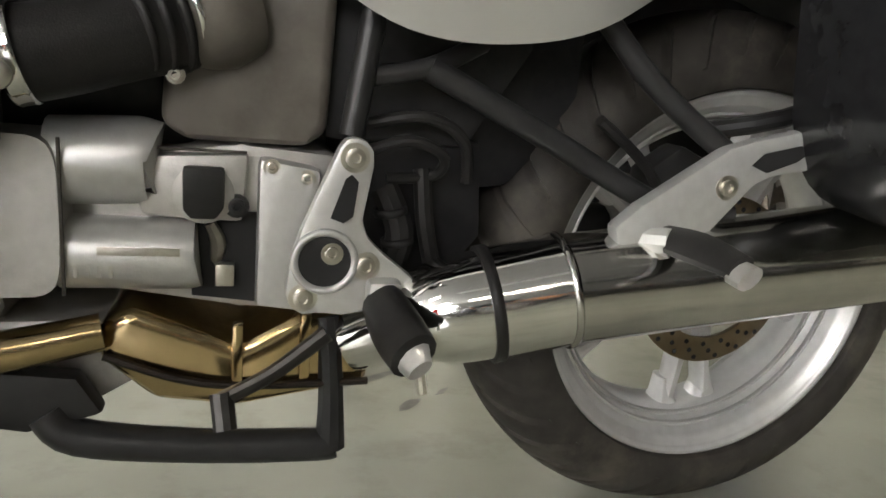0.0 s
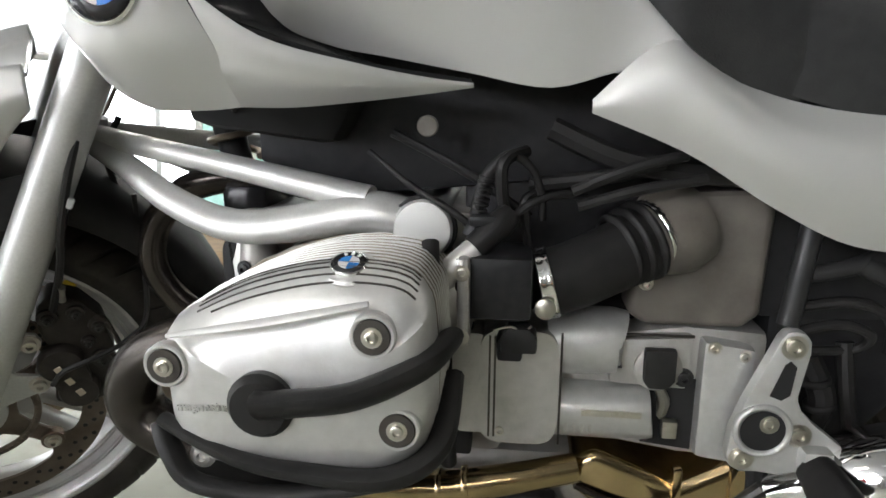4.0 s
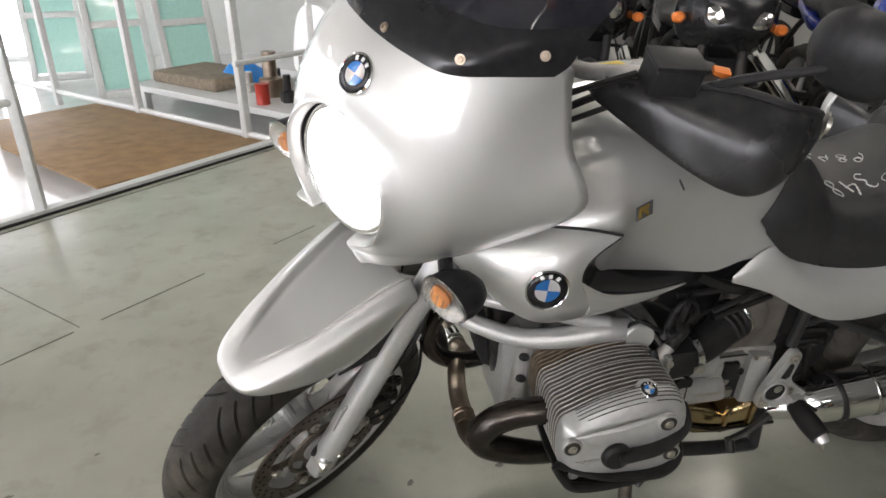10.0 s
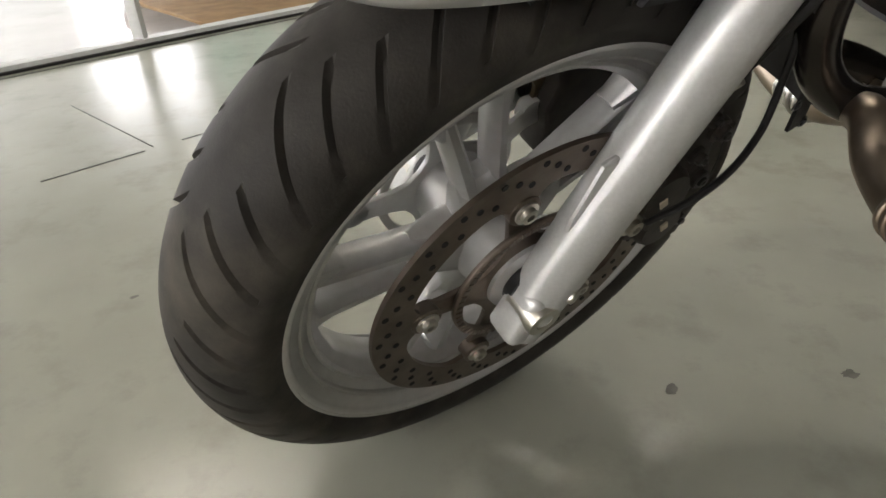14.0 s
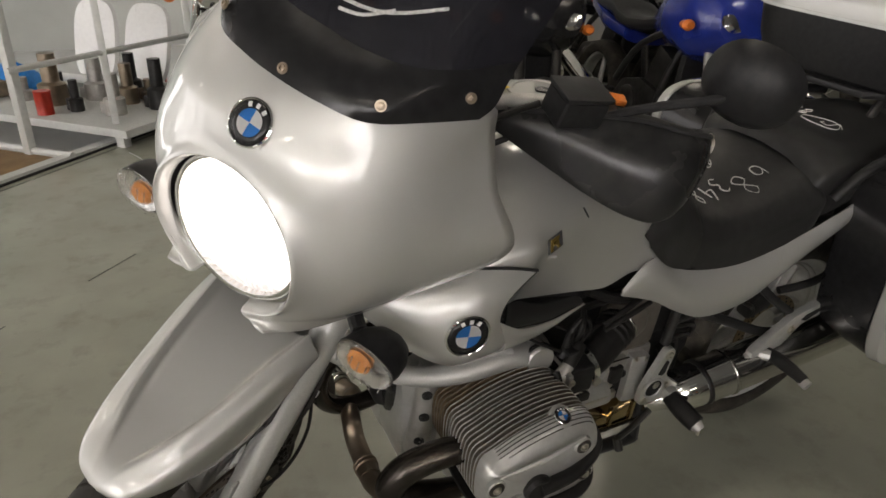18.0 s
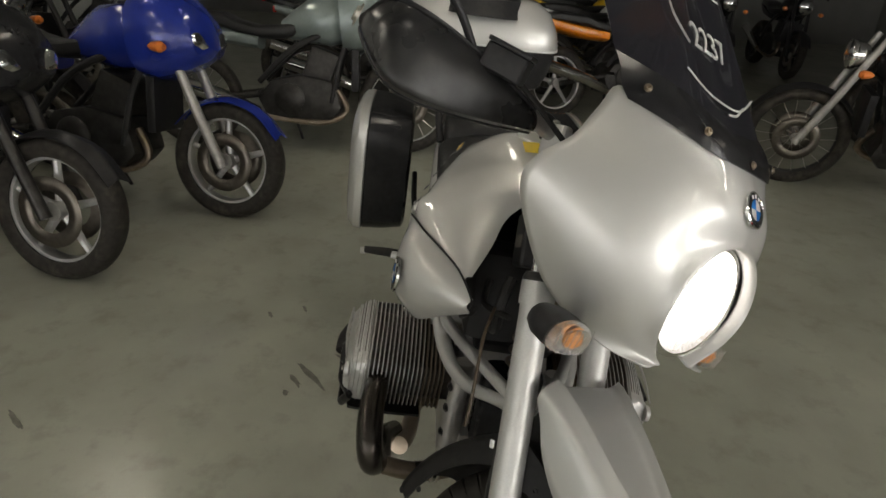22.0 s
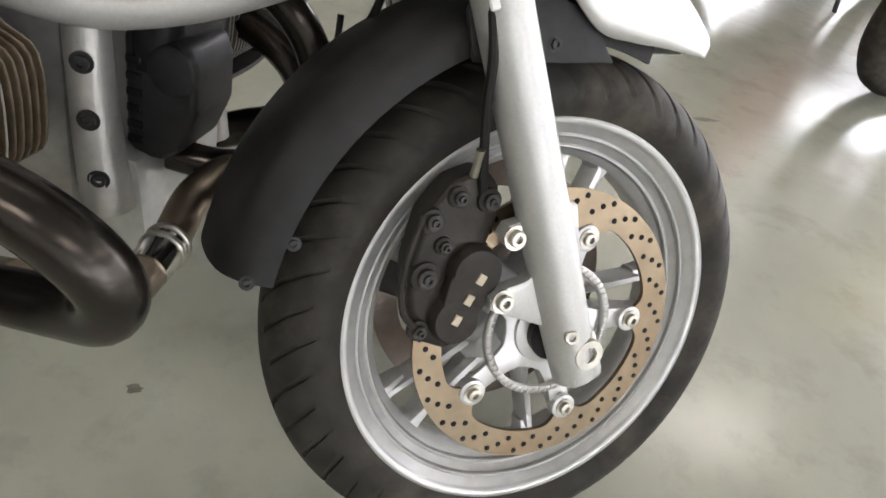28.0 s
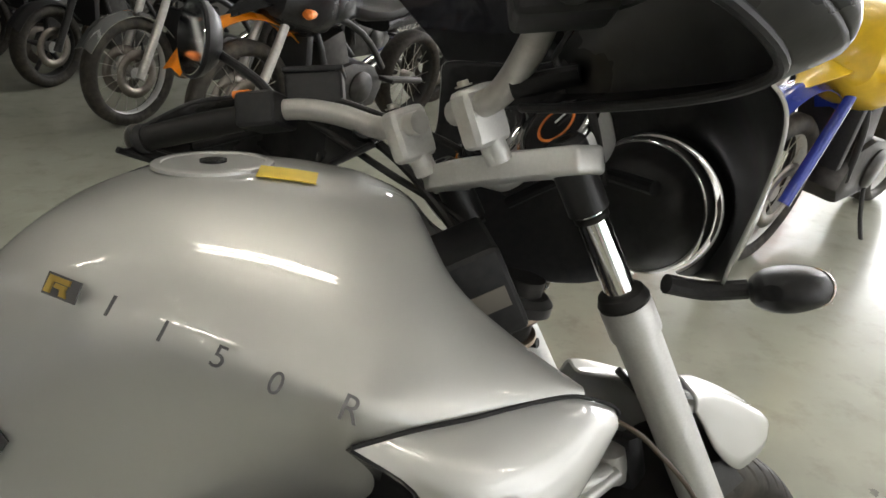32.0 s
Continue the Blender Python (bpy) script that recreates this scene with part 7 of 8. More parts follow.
for s in (-1, 1):
    hung = LUGGAGE if s < 0 else RIGHT_CASE
    case = lp("pannier", loft([oval((1.645, s * (y + 0.012), 0.630), V((w, 0, 0.0)), V((-0.02, 0, h)), 40, 4.5) for y, w, h in ((0.225, 0.205, 0.200), (0.235, 0.222, 0.216), (0.30, 0.232, 0.226), (0.372, 0.236, 0.230), (0.378, 0.230, 0.224))]), GLOSS, "black pannier with a silver lid", None, hung)
    lp("pannier_lid", loft([oval((1.645, s * (y + 0.012), 0.630), V((w, 0, 0.0)), V((-0.02, 0, h)), 40, 4.5) for y, w, h in ((0.376, 0.236, 0.230), (0.380, 0.240, 0.234), (0.405, 0.236, 0.230), (0.424, 0.218, 0.212), (0.432, 0.185, 0.180), (0.436, 0.13, 0.12))]), SILVER, "silver painted lid", case, hung)
    lp("lid_handle", block((1.70, s * 0.449, 0.640), (0.05, 0.012, 0.11), 0.004), BLACK, "", case, hung)
    lp("pannier_stay", tube([(1.40, s * 0.175, 0.49), (1.50, s * 0.205, 0.52), (1.62, s * 0.215, 0.60)], 0.010, 10, 4), FRAME, "", case, hung)
    lp("pannier_latch", block((1.432, s * 0.31, 0.795), (0.02, 0.06, 0.05), 0.004), BLACK, "", case, hung)
rack = lp("luggage_rack", prism([(1.56, -0.11), (1.60, -0.14), (1.92, -0.14), (1.92, 0.14), (1.60, 0.14), (1.56, 0.11)], 0.016, Matrix.Translation((0, 0, 0.933)), 0.004), BLACK, "black plastic luggage rack")
for s in (-1, 1):
    lp("rack_stay", tube([(1.55, s * 0.14, 0.86), (1.60, s * 0.13, 0.92), (1.66, s * 0.12, 0.945)], 0.011, 10, 4), FRAME, "", rack)
    bp("grab_rail", tube([(1.33, s * 0.182, 0.80), (1.38, s * 0.198, 0.865), (1.48, s * 0.195, 0.895), (1.58, s * 0.165, 0.900), (1.66, s * 0.14, 0.90)], 0.012, 12, 5), BLACK, "black grab rail")
box = lp("top_box", loft([oval((1.765, 0, z), V((w, 0, 0)), V((0, d, 0)), 44, 4.0) for z, w, d in ((0.950, 0.185, 0.235), (0.960, 0.198, 0.250), (1.02, 0.212, 0.272), (1.085, 0.218, 0.282), (1.090, 0.214, 0.278))]), BLACK, "black top box with a silver lid")
lid = lp("box_lid", loft([oval((1.765, 0, z), V((w, 0, 0)), V((0, d, 0)), 44, 4.0) for z, w, d in ((1.090, 0.220, 0.285), (1.102, 0.222, 0.287), (1.15, 0.214, 0.276), (1.205, 0.188, 0.245), (1.235, 0.150, 0.20), (1.245, 0.09, 0.12))]), SILVER, "silver lid with a black inlay", box)
lp("lid_inlay", loft([oval((1.735, 0, z), V((w, 0, 0)), V((0, d, 0)), 32, 3.5) for z, w, d in ((1.18, 0.206, 0.14), (1.235, 0.17, 0.135), (1.252, 0.12, 0.11))]), BLACK, "", box)
lp("box_seam", loft([oval((1.765, 0, z), V((0.2235, 0, 0)), V((0, 0.2885, 0)), 44, 4.0) for z in (1.087, 1.094)]), RAILPAINT, "", box)
tail = bp("tail_unit", side([(1.45, 0.70), (1.60, 0.74), (1.80, 0.80), (1.83, 0.86), (1.70, 0.87), (1.45, 0.80)], -0.13, 0.13, 0.02), BLACK, "black tail unit")
bp("tail_lamp", block((1.825, 0, 0.825), (0.04, 0.16, 0.06), 0.015, 3), RED, "", tail)
bp("rear_mudguard", patch([[(1.487 + 0.36 * math.cos(radians(a)), y, 0.318 + 0.36 * math.sin(radians(a))) for y in (-0.10, -0.07, 0, 0.07, 0.10)] for a in (120, 95, 70, 45, 20, -5)], 4, 3, 0.005), BLACK, "black rear mudguard")
bp("rear_shock", tube([(1.13, 0.06, 0.45), (1.20, 0.05, 0.62), (1.24, 0.05, 0.70)], 0.028, 14, 3), FRAME, "black rear shock")
bp("brake_line", tube([(1.27, -0.11, 0.50), (1.32, -0.10, 0.47), (1.36, -0.085, 0.44), (1.39, -0.075, 0.40)], 0.006, 8, 5), RUBBER, "black rear brake line")
bp("rear_caliper", side([(1.36, 0.40), (1.43, 0.42), (1.44, 0.46), (1.39, 0.48), (1.35, 0.45)], -0.085, -0.045, 0.008), FRAME, "black rear brake caliper")


# --- writing and stickers ---
def lettering(name, text, size, o, right, up, mat, parent, turn=None, depth=0.0006, label=""):
    cu = bpy.data.curves.new(name, "FONT")
    cu.body, cu.size, cu.extrude, cu.align_x, cu.align_y = text, size, depth, "CENTER", "CENTER"
    tmp = bpy.data.objects.new(name, cu)
    me = bpy.data.meshes.new_from_object(tmp)
    bpy.data.objects.remove(tmp)
    right, up = V(right).normalized(), V(up).normalized()
    n = right.cross(up).normalized()
    up = n.cross(right)
    m = Matrix((right, up, n)).transposed().to_4x4()
    m.translation = V(o)
    me.transform((turn @ m) if turn is not None else m)
    me.materials.append(mat)
    ob = new(name, me)
    ob.parent = parent
    return tagged(ob, label) if label else ob


INK = material("dark_grey_lettering", (0.09, 0.09, 0.095), 0.35, 0.3, vary=0.05, bump=0.0)
# right side reads from rear to front, left side from front to rear
TANK_TEXT = (("1", (0.735, 0.188, 0.936)), ("1", (0.690, 0.207, 0.923)), ("5", (0.643, 0.226, 0.910)), ("0", (0.598, 0.241, 0.895)), ("R", (0.540, 0.2525, 0.879)))
for ch, (x, y, z) in TANK_TEXT:
    lettering("letter", ch, 0.026 if ch != "R" else 0.03, (x, y + (0.010 if ch == "R" else 0.004), z + (0.006 if ch == "R" else 0.003)), (-1, 0.32, -0.30), (-0.2, -0.52, 0.8), INK, tank)
for k, (ch, (x, y, z)) in enumerate(zip("1150R", ((0.640, 0.226, 0.910), (0.690, 0.207, 0.925), (0.738, 0.188, 0.937), (0.782, 0.168, 0.945), (0.825, 0.150, 0.945)))):
    lettering("letter", ch, 0.026, (x, -y - 0.004, z + 0.003), (1, 0.40, 0.22), (-0.15, 0.52, 0.8), INK, tank)
for s, x, y, z in ((1, 0.778, 0.169, 0.945), (-1, 0.574, 0.248, 0.884)):
    d = Matrix((V((-s * 0.93, 0.28, -0.25 * s)).normalized(), V((0, -s * 0.6, 0.8)), V((0.25, s * 0.80, 0.55)).normalized())).transposed().to_4x4()
    bm = prism([(-0.024, -0.014), (0.018, -0.014), (0.024, 0.014), (-0.018, 0.014)], 0.002)
    bm.transform(Matrix.Translation((x, s * y if s > 0 else -y, z)) @ d @ Matrix.Translation((0, 0, 0.002)) @ Matrix.Diagonal((0.72, 0.72, 1, 1)))
    badge = bp("gold_badge", bm, INK, "black badge with a gold slanted mark", tank)
    bm = join(prism([(-0.020, -0.011), (-0.013, -0.011), (-0.007, 0.011), (-0.014, 0.011)], 0.002), prism([(-0.012, 0.004), (0.010, 0.004), (0.012, 0.011), (-0.008, 0.011)], 0.002), prism([(-0.008, -0.003), (0.006, -0.003), (0.008, 0.003), (-0.006, 0.003)], 0.002), prism([(0.000, -0.011), (0.008, -0.011), (0.006, -0.003), (0.0, -0.003)], 0.002))
    bm.transform(Matrix.Translation((x, s * y if s > 0 else -y, z)) @ d @ Matrix.Translation((0, 0, 0.0042)) @ Matrix.Diagonal((0.72, 0.72, 1, 1)))
    bp("gold_mark", bm, GOLD, "", badge)
bp("tank_sticker", patch([[(0.580, 0.022, 1.019), (0.580, 0.040, 1.0175), (0.580, 0.058, 1.0155)], [(0.608, 0.022, 1.0225), (0.608, 0.040, 1.021), (0.608, 0.058, 1.019)], [(0.638, 0.022, 1.0250), (0.638, 0.040, 1.0235), (0.638, 0.058, 1.0215)]], 3, 3, 0.0008), YELLOW, "yellow paper sticker", tank)
lettering("cover_word", "magnesium", 0.0108, (0.507, -0.3464, 0.4545), (1, 0, 0.04), (0, 0, 1), COVER, bpy.data.objects["cylinder_head_cover"], None, 0.0012)
lettering("chalk_number", "2237", 0.066, (0.3055, 0.015, 1.322), (0.10, -1, 0.05), (0.73, 0, 0.68), CHALK, screen, STEER, 0.0008, "white chalked number")


for pts in ([(-0.060, 0.36), (-0.030, 0.30), (0.0, 0.28)], [(-0.11, 0.42), (-0.04, 0.33), (0.06, 0.31), (0.12, 0.34)], [(0.05, 0.86), (0.0, 0.94), (-0.07, 0.93)], [(0.10, 0.50), (0.125, 0.58), (0.13, 0.68)]):
    fp("chalk_stroke", tube([(0.145 + 0.130 * (abs(y) / 0.19) ** 4.5 + 0.262 * t * (1 - 0.1 * abs(y) / 0.19) + 0.02 * t * t - 0.003, y, 1.172 + 0.028 * (y / 0.19) ** 2 + 0.245 * t + 0.001) for y, t in pts], 0.0022, 6, 5, 0.4), CHALK, "", screen)
STROKES = {
    "6": [[(0.8, 1.0), (0.3, 0.8), (0.05, 0.3), (0.3, 0.0), (0.7, 0.05), (0.75, 0.4), (0.4, 0.5), (0.1, 0.3)]],
    "8": [[(0.5, 0.5), (0.15, 0.75), (0.5, 1.0), (0.8, 0.75), (0.5, 0.5), (0.1, 0.25), (0.5, 0.0), (0.9, 0.25), (0.5, 0.5)]],
    "3": [[(0.1, 0.9), (0.5, 1.0), (0.75, 0.75), (0.4, 0.5), (0.8, 0.25), (0.5, 0.0), (0.1, 0.1)]],
    "4": [[(0.4, 1.0), (0.1, 0.4), (0.9, 0.4)], [(0.7, 0.75), (0.6, 0.0)]],
    "9": [[(0.75, 0.7), (0.4, 0.5), (0.15, 0.75), (0.45, 1.0), (0.78, 0.8), (0.7, 0.3), (0.5, 0.0)]],
    "2": [[(0.1, 0.75), (0.4, 1.0), (0.75, 0.75), (0.1, 0.0), (0.85, 0.05)]],
    "O": [[(0.5 + 0.5 * math.cos(q), 0.5 + 0.5 * math.sin(q), 0) for q in [6.28 * i / 12 for i in range(13)]]],
}


def seat_top(rows, x, y):
    """Height of a seat's upper side."""
    rows = [(r[0][0], r[0][2], r[2][2], r[2][1]) for r in rows]
    for a, b in zip(rows, rows[1:]):
        if a[0] <= x <= b[0]:
            t = (x - a[0]) / (b[0] - a[0])
            zt, ze, w = [a[q] + (b[q] - a[q]) * t for q in (1, 2, 3)]
            return zt + (ze - zt) * (min(1, abs(y) / w)) ** 2
    return rows[-1][1]


def chalk(text, o, right, up, size, rows, parent, r=0.0016):
    pieces = []
    for n, ch in enumerate(text):
        for stroke in STROKES.get(ch, []):
            pts = []
            for p in stroke:
                a, b = p[0] * 0.62 + n * 0.86 + 0.06 * math.sin(n * 2.3 + p[1] * 5), p[1] + 0.10 * math.sin(n * 1.7)
                x, y = o[0] + (right[0] * a + up[0] * b) * size, o[1] + (right[1] * a + up[1] * b) * size
                pts.append((x, y, seat_top(rows, x, y) + 0.0012))
            pieces.append(tube(pts, r, 6, 4, 0.7))
    return bp("chalk_mark", join(*pieces), CHALK, "white chalk scribble", parent)


chalk("6", (1.235, -0.055), (-1, 0.05), (0.1, -1), 0.055, front_seat, seat)
chalk("8", (1.185, -0.060), (-1, 0.05), (0.1, -1), 0.060, front_seat, seat)
chalk("348", (1.128, -0.040), (-1, -0.25), (0.2, -1), 0.046, front_seat, seat)
chalk("O", (1.125, 0.155), (0.2, -1), (-1, -0.2), 0.090, front_seat, seat)
chalk("2", (1.105, 0.130), (0.2, -1), (-1, -0.2), 0.045, front_seat, seat)
chalk("2489", (1.080, 0.075), (0.85, -0.5), (-0.5, -0.85), 0.036, front_seat, seat)
chalk("O", (1.475, -0.030), (-0.5, -0.8), (-0.6, 0.5), 0.10, rear_seat, seat)
chalk("2", (1.465, -0.050), (-0.5, -0.8), (-0.6, 0.5), 0.055, rear_seat, seat)
chalk("2328", (1.455, 0.155), (-0.15, -1), (1, -0.15), 0.042, rear_seat, seat)

# ---- the other motorcycles of the sale hall ----
def spoked_wheel(c, r, half, parent, name, rim_mat):
    w = part(name, turned([(r * 0.76, half * 0.45), (r * 0.80, half * 0.52), (r * 0.80, -half * 0.52), (r * 0.76, -half * 0.45)], c, (0, 1, 0), 40), rim_mat, parent)
    part("tyre", turned([(r * 0.775, half * 0.7), (r * 0.86, half), (r * 0.95, half * 0.8), (r, half * 0.35), (r, -half * 0.35), (r * 0.95, -half * 0.8), (r * 0.86, -half), (r * 0.775, -half * 0.7)], c, (0, 1, 0), 44), TYRE, w)
    wires = []
    for k in range(18):
        a = 2 * math.pi * k / 18
        s = 1 if k % 2 else -1
        wires.append(tube([V(c) + V((0.03 * math.cos(a + 0.5 * s), 0.022 * s, 0.03 * math.sin(a + 0.5 * s))), V(c) + V((r * 0.77 * math.cos(a), 0, r * 0.77 * math.sin(a)))], 0.0024, 4, 1))
    part("spokes", join(*wires), BOLT, w)
    part("hub", lathe([(0, -0.045), (0.035, -0.045), (0.035, 0.045), (0, 0.045)], c, (0, 1, 0), 16), CAST, w)
    return w


def cast_wheel(c, r, half, parent, name, rim_mat):
    w = part(name, turned([(r * 0.70, half * 0.5), (r * 0.765, half * 0.6), (r * 0.765, -half * 0.6), (r * 0.70, -half * 0.5)], c, (0, 1, 0), 40), rim_mat, parent)
    part("tyre", turned([(r * 0.74, half * 0.7), (r * 0.86, half), (r * 0.95, half * 0.8), (r, half * 0.35), (r, -half * 0.35), (r * 0.95, -half * 0.8), (r * 0.86, -half), (r * 0.74, -half * 0.7)], c, (0, 1, 0), 44), TYRE, w)
    for k in range(5):
        a = 2 * math.pi * k / 5 + 0.3
        part("spoke", tube([V(c) + V((0.03 * math.cos(a), 0, 0.03 * math.sin(a))), V(c) + V((r * 0.72 * math.cos(a), 0, r * 0.72 * math.sin(a)))], [0.02, 0.014], 8, 2), rim_mat, w)
    part("hub", lathe([(0, -0.05), (0.04, -0.05), (0.04, 0.05), (0, 0.05)], c, (0, 1, 0), 16), CAST, w)
    return w


def motorbike(label, m, paint, wheel="cast", screen=0, fairing="none", lamp="round", guard=None, rim=None, base=1.45, group="motorcycles on show", bag=False, fork_mat=None):
    """A parked motorcycle: front wheel over the origin, tail along x."""
    t = thing("motorcycle", m, label, "motorcycle", group)
    rim, guard, fork_mat = rim or RIM, guard or paint, fork_mat or CAST
    tall = wheel == "spoke"
    r = 0.34 if tall else 0.30
    make = spoked_wheel if tall else cast_wheel
    fw = make((0, 0, r), r, 0.05 if tall else 0.06, t, "front_wheel", rim)
    make((base, 0, 0.315), 0.315, 0.075, t, "rear_wheel", rim)
    for s in (-1, 1):
        part("brake_disc", turned([(0.09, s * 0.058), (0.15, s * 0.058), (0.15, s * 0.063), (0.09, s * 0.063)], (0, 0, r), (0, 1, 0), 32), DULLDISC, fw)
        part("fork_leg", tube([(-0.01, s * 0.095, r - 0.02), (0.16, s * 0.095, r + 0.32), (0.33, s * 0.095, r + 0.70)], [0.027, 0.025, 0.019], 12, 3), fork_mat, t)
    arc = [(a, 0.0) for a in (150, 120, 90, 60, 35)]
    hi = 0.14 if tall and fairing == "beak" else 0.03
    part("front_mudguard", patch([[(math.cos(radians(a)) * (r + hi), y, r + math.sin(radians(a)) * (r + hi) - abs(y) * 0.35) for y in (-0.065, -0.04, 0, 0.04, 0.065)] for a, _ in arc], 4, 3, 0.004), guard, t)
    rings = []
    for x, w, zt, zb in ((0.34, 0.05, 0.93, 0.80), (0.40, 0.13, 1.00, 0.74), (0.52, 0.17, 1.04, 0.71), (0.66, 0.15, 1.02, 0.72), (0.78, 0.10, 0.93, 0.74), (0.86, 0.06, 0.86, 0.76)):
        rings.append(oval((x, 0, (zt + zb) / 2), V((0, w, 0)), V((0, 0, (zt - zb) / 2)), 22, 2.6))
    part("fuel_tank", loft(rings), paint, t)
    rings = []
    for x, w, zt, zb in ((0.74, 0.10, 0.86, 0.77), (0.84, 0.14, 0.84, 0.74), (1.0, 0.16, 0.83, 0.74), (1.14, 0.16, 0.86, 0.76), (1.22, 0.15, 0.90, 0.79), (1.50, 0.13, 0.92, 0.83), (1.58, 0.10, 0.91, 0.85)):
        rings.append(oval((x, 0, (zt + zb) / 2), V((0, w, 0)), V((0, 0, (zt - zb) / 2)), 20, 3))
    part("seat", loft(rings), VINYL, t)
    part("tail", loft([oval((x, 0, z), V((0, w, 0)), V((0, 0, h)), 18, 3) for x, w, z, h in ((1.0, 0.15, 0.72, 0.05), (1.3, 0.15, 0.76, 0.055), (1.6, 0.10, 0.84, 0.04), (1.72, 0.06, 0.87, 0.03))]), paint, t)
    part("tail_lamp", block((1.72, 0, 0.86), (0.03, 0.11, 0.05), 0.01), RED, t)
    eng = part("engine", side([(0.45, 0.30), (0.52, 0.22), (0.95, 0.22), (1.02, 0.36), (0.92, 0.48), (0.72, 0.52), (0.50, 0.48)], -0.14, 0.14, 0.03), ENGINE, t)
    part("cylinder", block((0.60, 0, 0.56), (0.20, 0.22, 0.26), 0.02, 2, Matrix.Rotation(radians(-20), 4, "Y")), ENGINE, eng)
    for s in (-1, 1):
        part("crank_cover", lathe([(0, 0), (0.10, 0), (0.10, 0.02), (0.08, 0.035), (0, 0.04)], (0.80, s * 0.13, 0.36), (0, s, 0), 24), ENGINE, eng)
        part("frame_tube", tube([(0.36, s * 0.05, 0.90), (0.46, s * 0.12, 0.62), (0.52, s * 0.13, 0.34)], 0.018, 10, 4), FRAME, t)
        part("frame_tube", tube([(0.40, s * 0.07, 0.86), (0.75, s * 0.15, 0.70), (1.00, s * 0.13, 0.46)], 0.020, 10, 4), FRAME, t)
        part("swing_arm", tube([(1.0, s * 0.11, 0.38), (base, s * 0.11, 0.315)], 0.024, 10, 2), ENGINE, t)
        part("footpeg", tube([(0.98, s * 0.14, 0.40), (0.98, s * 0.25, 0.40)], 0.014, 8, 1), RUBBER, t)
        part("handlebar", tube([(0.37, s * 0.02, 1.04), (0.40, s * 0.15, 1.07), (0.47, s * 0.30, 1.07), (0.52, s * 0.38, 1.05)], [0.012, 0.012, 0.014, 0.017], 10, 4), BLACK, t)
        mi = part("mirror", loft([oval((0.40 + q, s * 0.40, 1.22), V((0, w, 0)), V((0, 0, w * 0.7)), 16) for q, w in ((-0.03, 0.02), (-0.01, 0.055), (0.01, 0.058))]), BLACK, t)
        part("stalk", tube([(0.42, s * 0.24, 1.07), (0.40, s * 0.36, 1.20)], 0.006, 6, 2), BLACK, mi)
        part("turn_signal", loft([oval((0.22 + q, s * 0.24, 0.85), V((0, w, 0)), V((0, 0, w * 0.8)), 14) for q, w in ((-0.02, 0.02), (0.0, 0.034), (0.04, 0.026), (0.06, 0.01))]), AMBER, t)
    part("exhaust", tube([(0.48, 0.06, 0.42), (0.42, 0.08, 0.28), (0.60, 0.10, 0.20), (1.0, 0.13, 0.24)], 0.022, 10, 4), PIPE, t)
    part("silencer", tube([(1.0, 0.15, 0.26), (1.25, 0.18, 0.36), (1.65, 0.20, 0.48)], [0.035, 0.052, 0.050], 18, 4), STEEL, t)
    part("side_stand", tube([(0.82, -0.14, 0.26), (0.78, -0.20, 0.12), (0.76, -0.26, 0.012)], 0.011, 8, 2), FRAME, t)
    part("radiator", block((0.36, 0, 0.56), (0.05, 0.26, 0.28), 0.01), BLACK, t)
    if lamp == "twin":
        for s in (-1, 1):
            h = part("headlight", lathe([(0, -0.02), (0.045, -0.012), (0.066, 0.01), (0.066, 0.04), (0.03, 0.09), (0, 0.095)], (0.085, s * 0.074, 0.885), (1, 0, 0.1), 24), LIT, t)
            part("rim", turned([(0.064, -0.004), (0.072, 0.0), (0.072, 0.03), (0.064, 0.03)], (0.085, s * 0.074, 0.885), (1, 0, 0.1), 24), BLACK, h)
    elif lamp == "round":
        h = part("headlight", lathe([(0, -0.03), (0.06, -0.02), (0.088, 0.0), (0.09, 0.03), (0.07, 0.10), (0, 0.13)], (0.17, 0, 0.91), (1, 0, 0), 28), LIT, t)
        part("rim", turned([(0.086, -0.006), (0.094, 0.0), (0.094, 0.03), (0.086, 0.03)], (0.17, 0, 0.91), (1, 0, 0), 28), CHROME, h)
    else:
        for s in (-1, 1):
            part("headlight", loft([oval((0.092 + q, s * 0.085, 0.885), V((0, w, 0.01 * s)), V((0.01, 0, w * 0.62)), 18, 3) for q, w in ((-0.012, 0.03), (0.0, 0.062), (0.05, 0.07))]), LIT, t)
    if fairing in ("half", "full", "beak"):
        x0 = 0.06 if fairing != "beak" else 0.10
        rings = [oval((x0 + dx, 0, z), V((0, w, 0)), V((0.02, 0, h)), 26, 2.6) for dx, z, w, h in ((0.0, 0.895, 0.05, 0.05), (0.03, 0.90, 0.155, 0.105), (0.12, 0.91, 0.205, 0.175), (0.24, 0.90, 0.235, 0.22), (0.34, 0.89, 0.225, 0.20))]
        part("fairing", loft([[p + V((0.02, 0, 0)) for p in rg] for rg in rings]), paint, t)
        if fairing == "full":
            for s in (-1, 1):
                part("side_fairing", patch([[(0.26, s * 0.20, 0.98), (0.24, s * 0.235, 0.80), (0.30, s * 0.22, 0.58), (0.40, s * 0.17, 0.36)], [(0.48, s * 0.22, 0.94), (0.48, s * 0.255, 0.76), (0.52, s * 0.24, 0.54), (0.58, s * 0.18, 0.30)], [(0.74, s * 0.18, 0.84), (0.76, s * 0.23, 0.66), (0.80, s * 0.22, 0.46), (0.86, s * 0.17, 0.28)]], 4, 4, 0.006), paint, t)
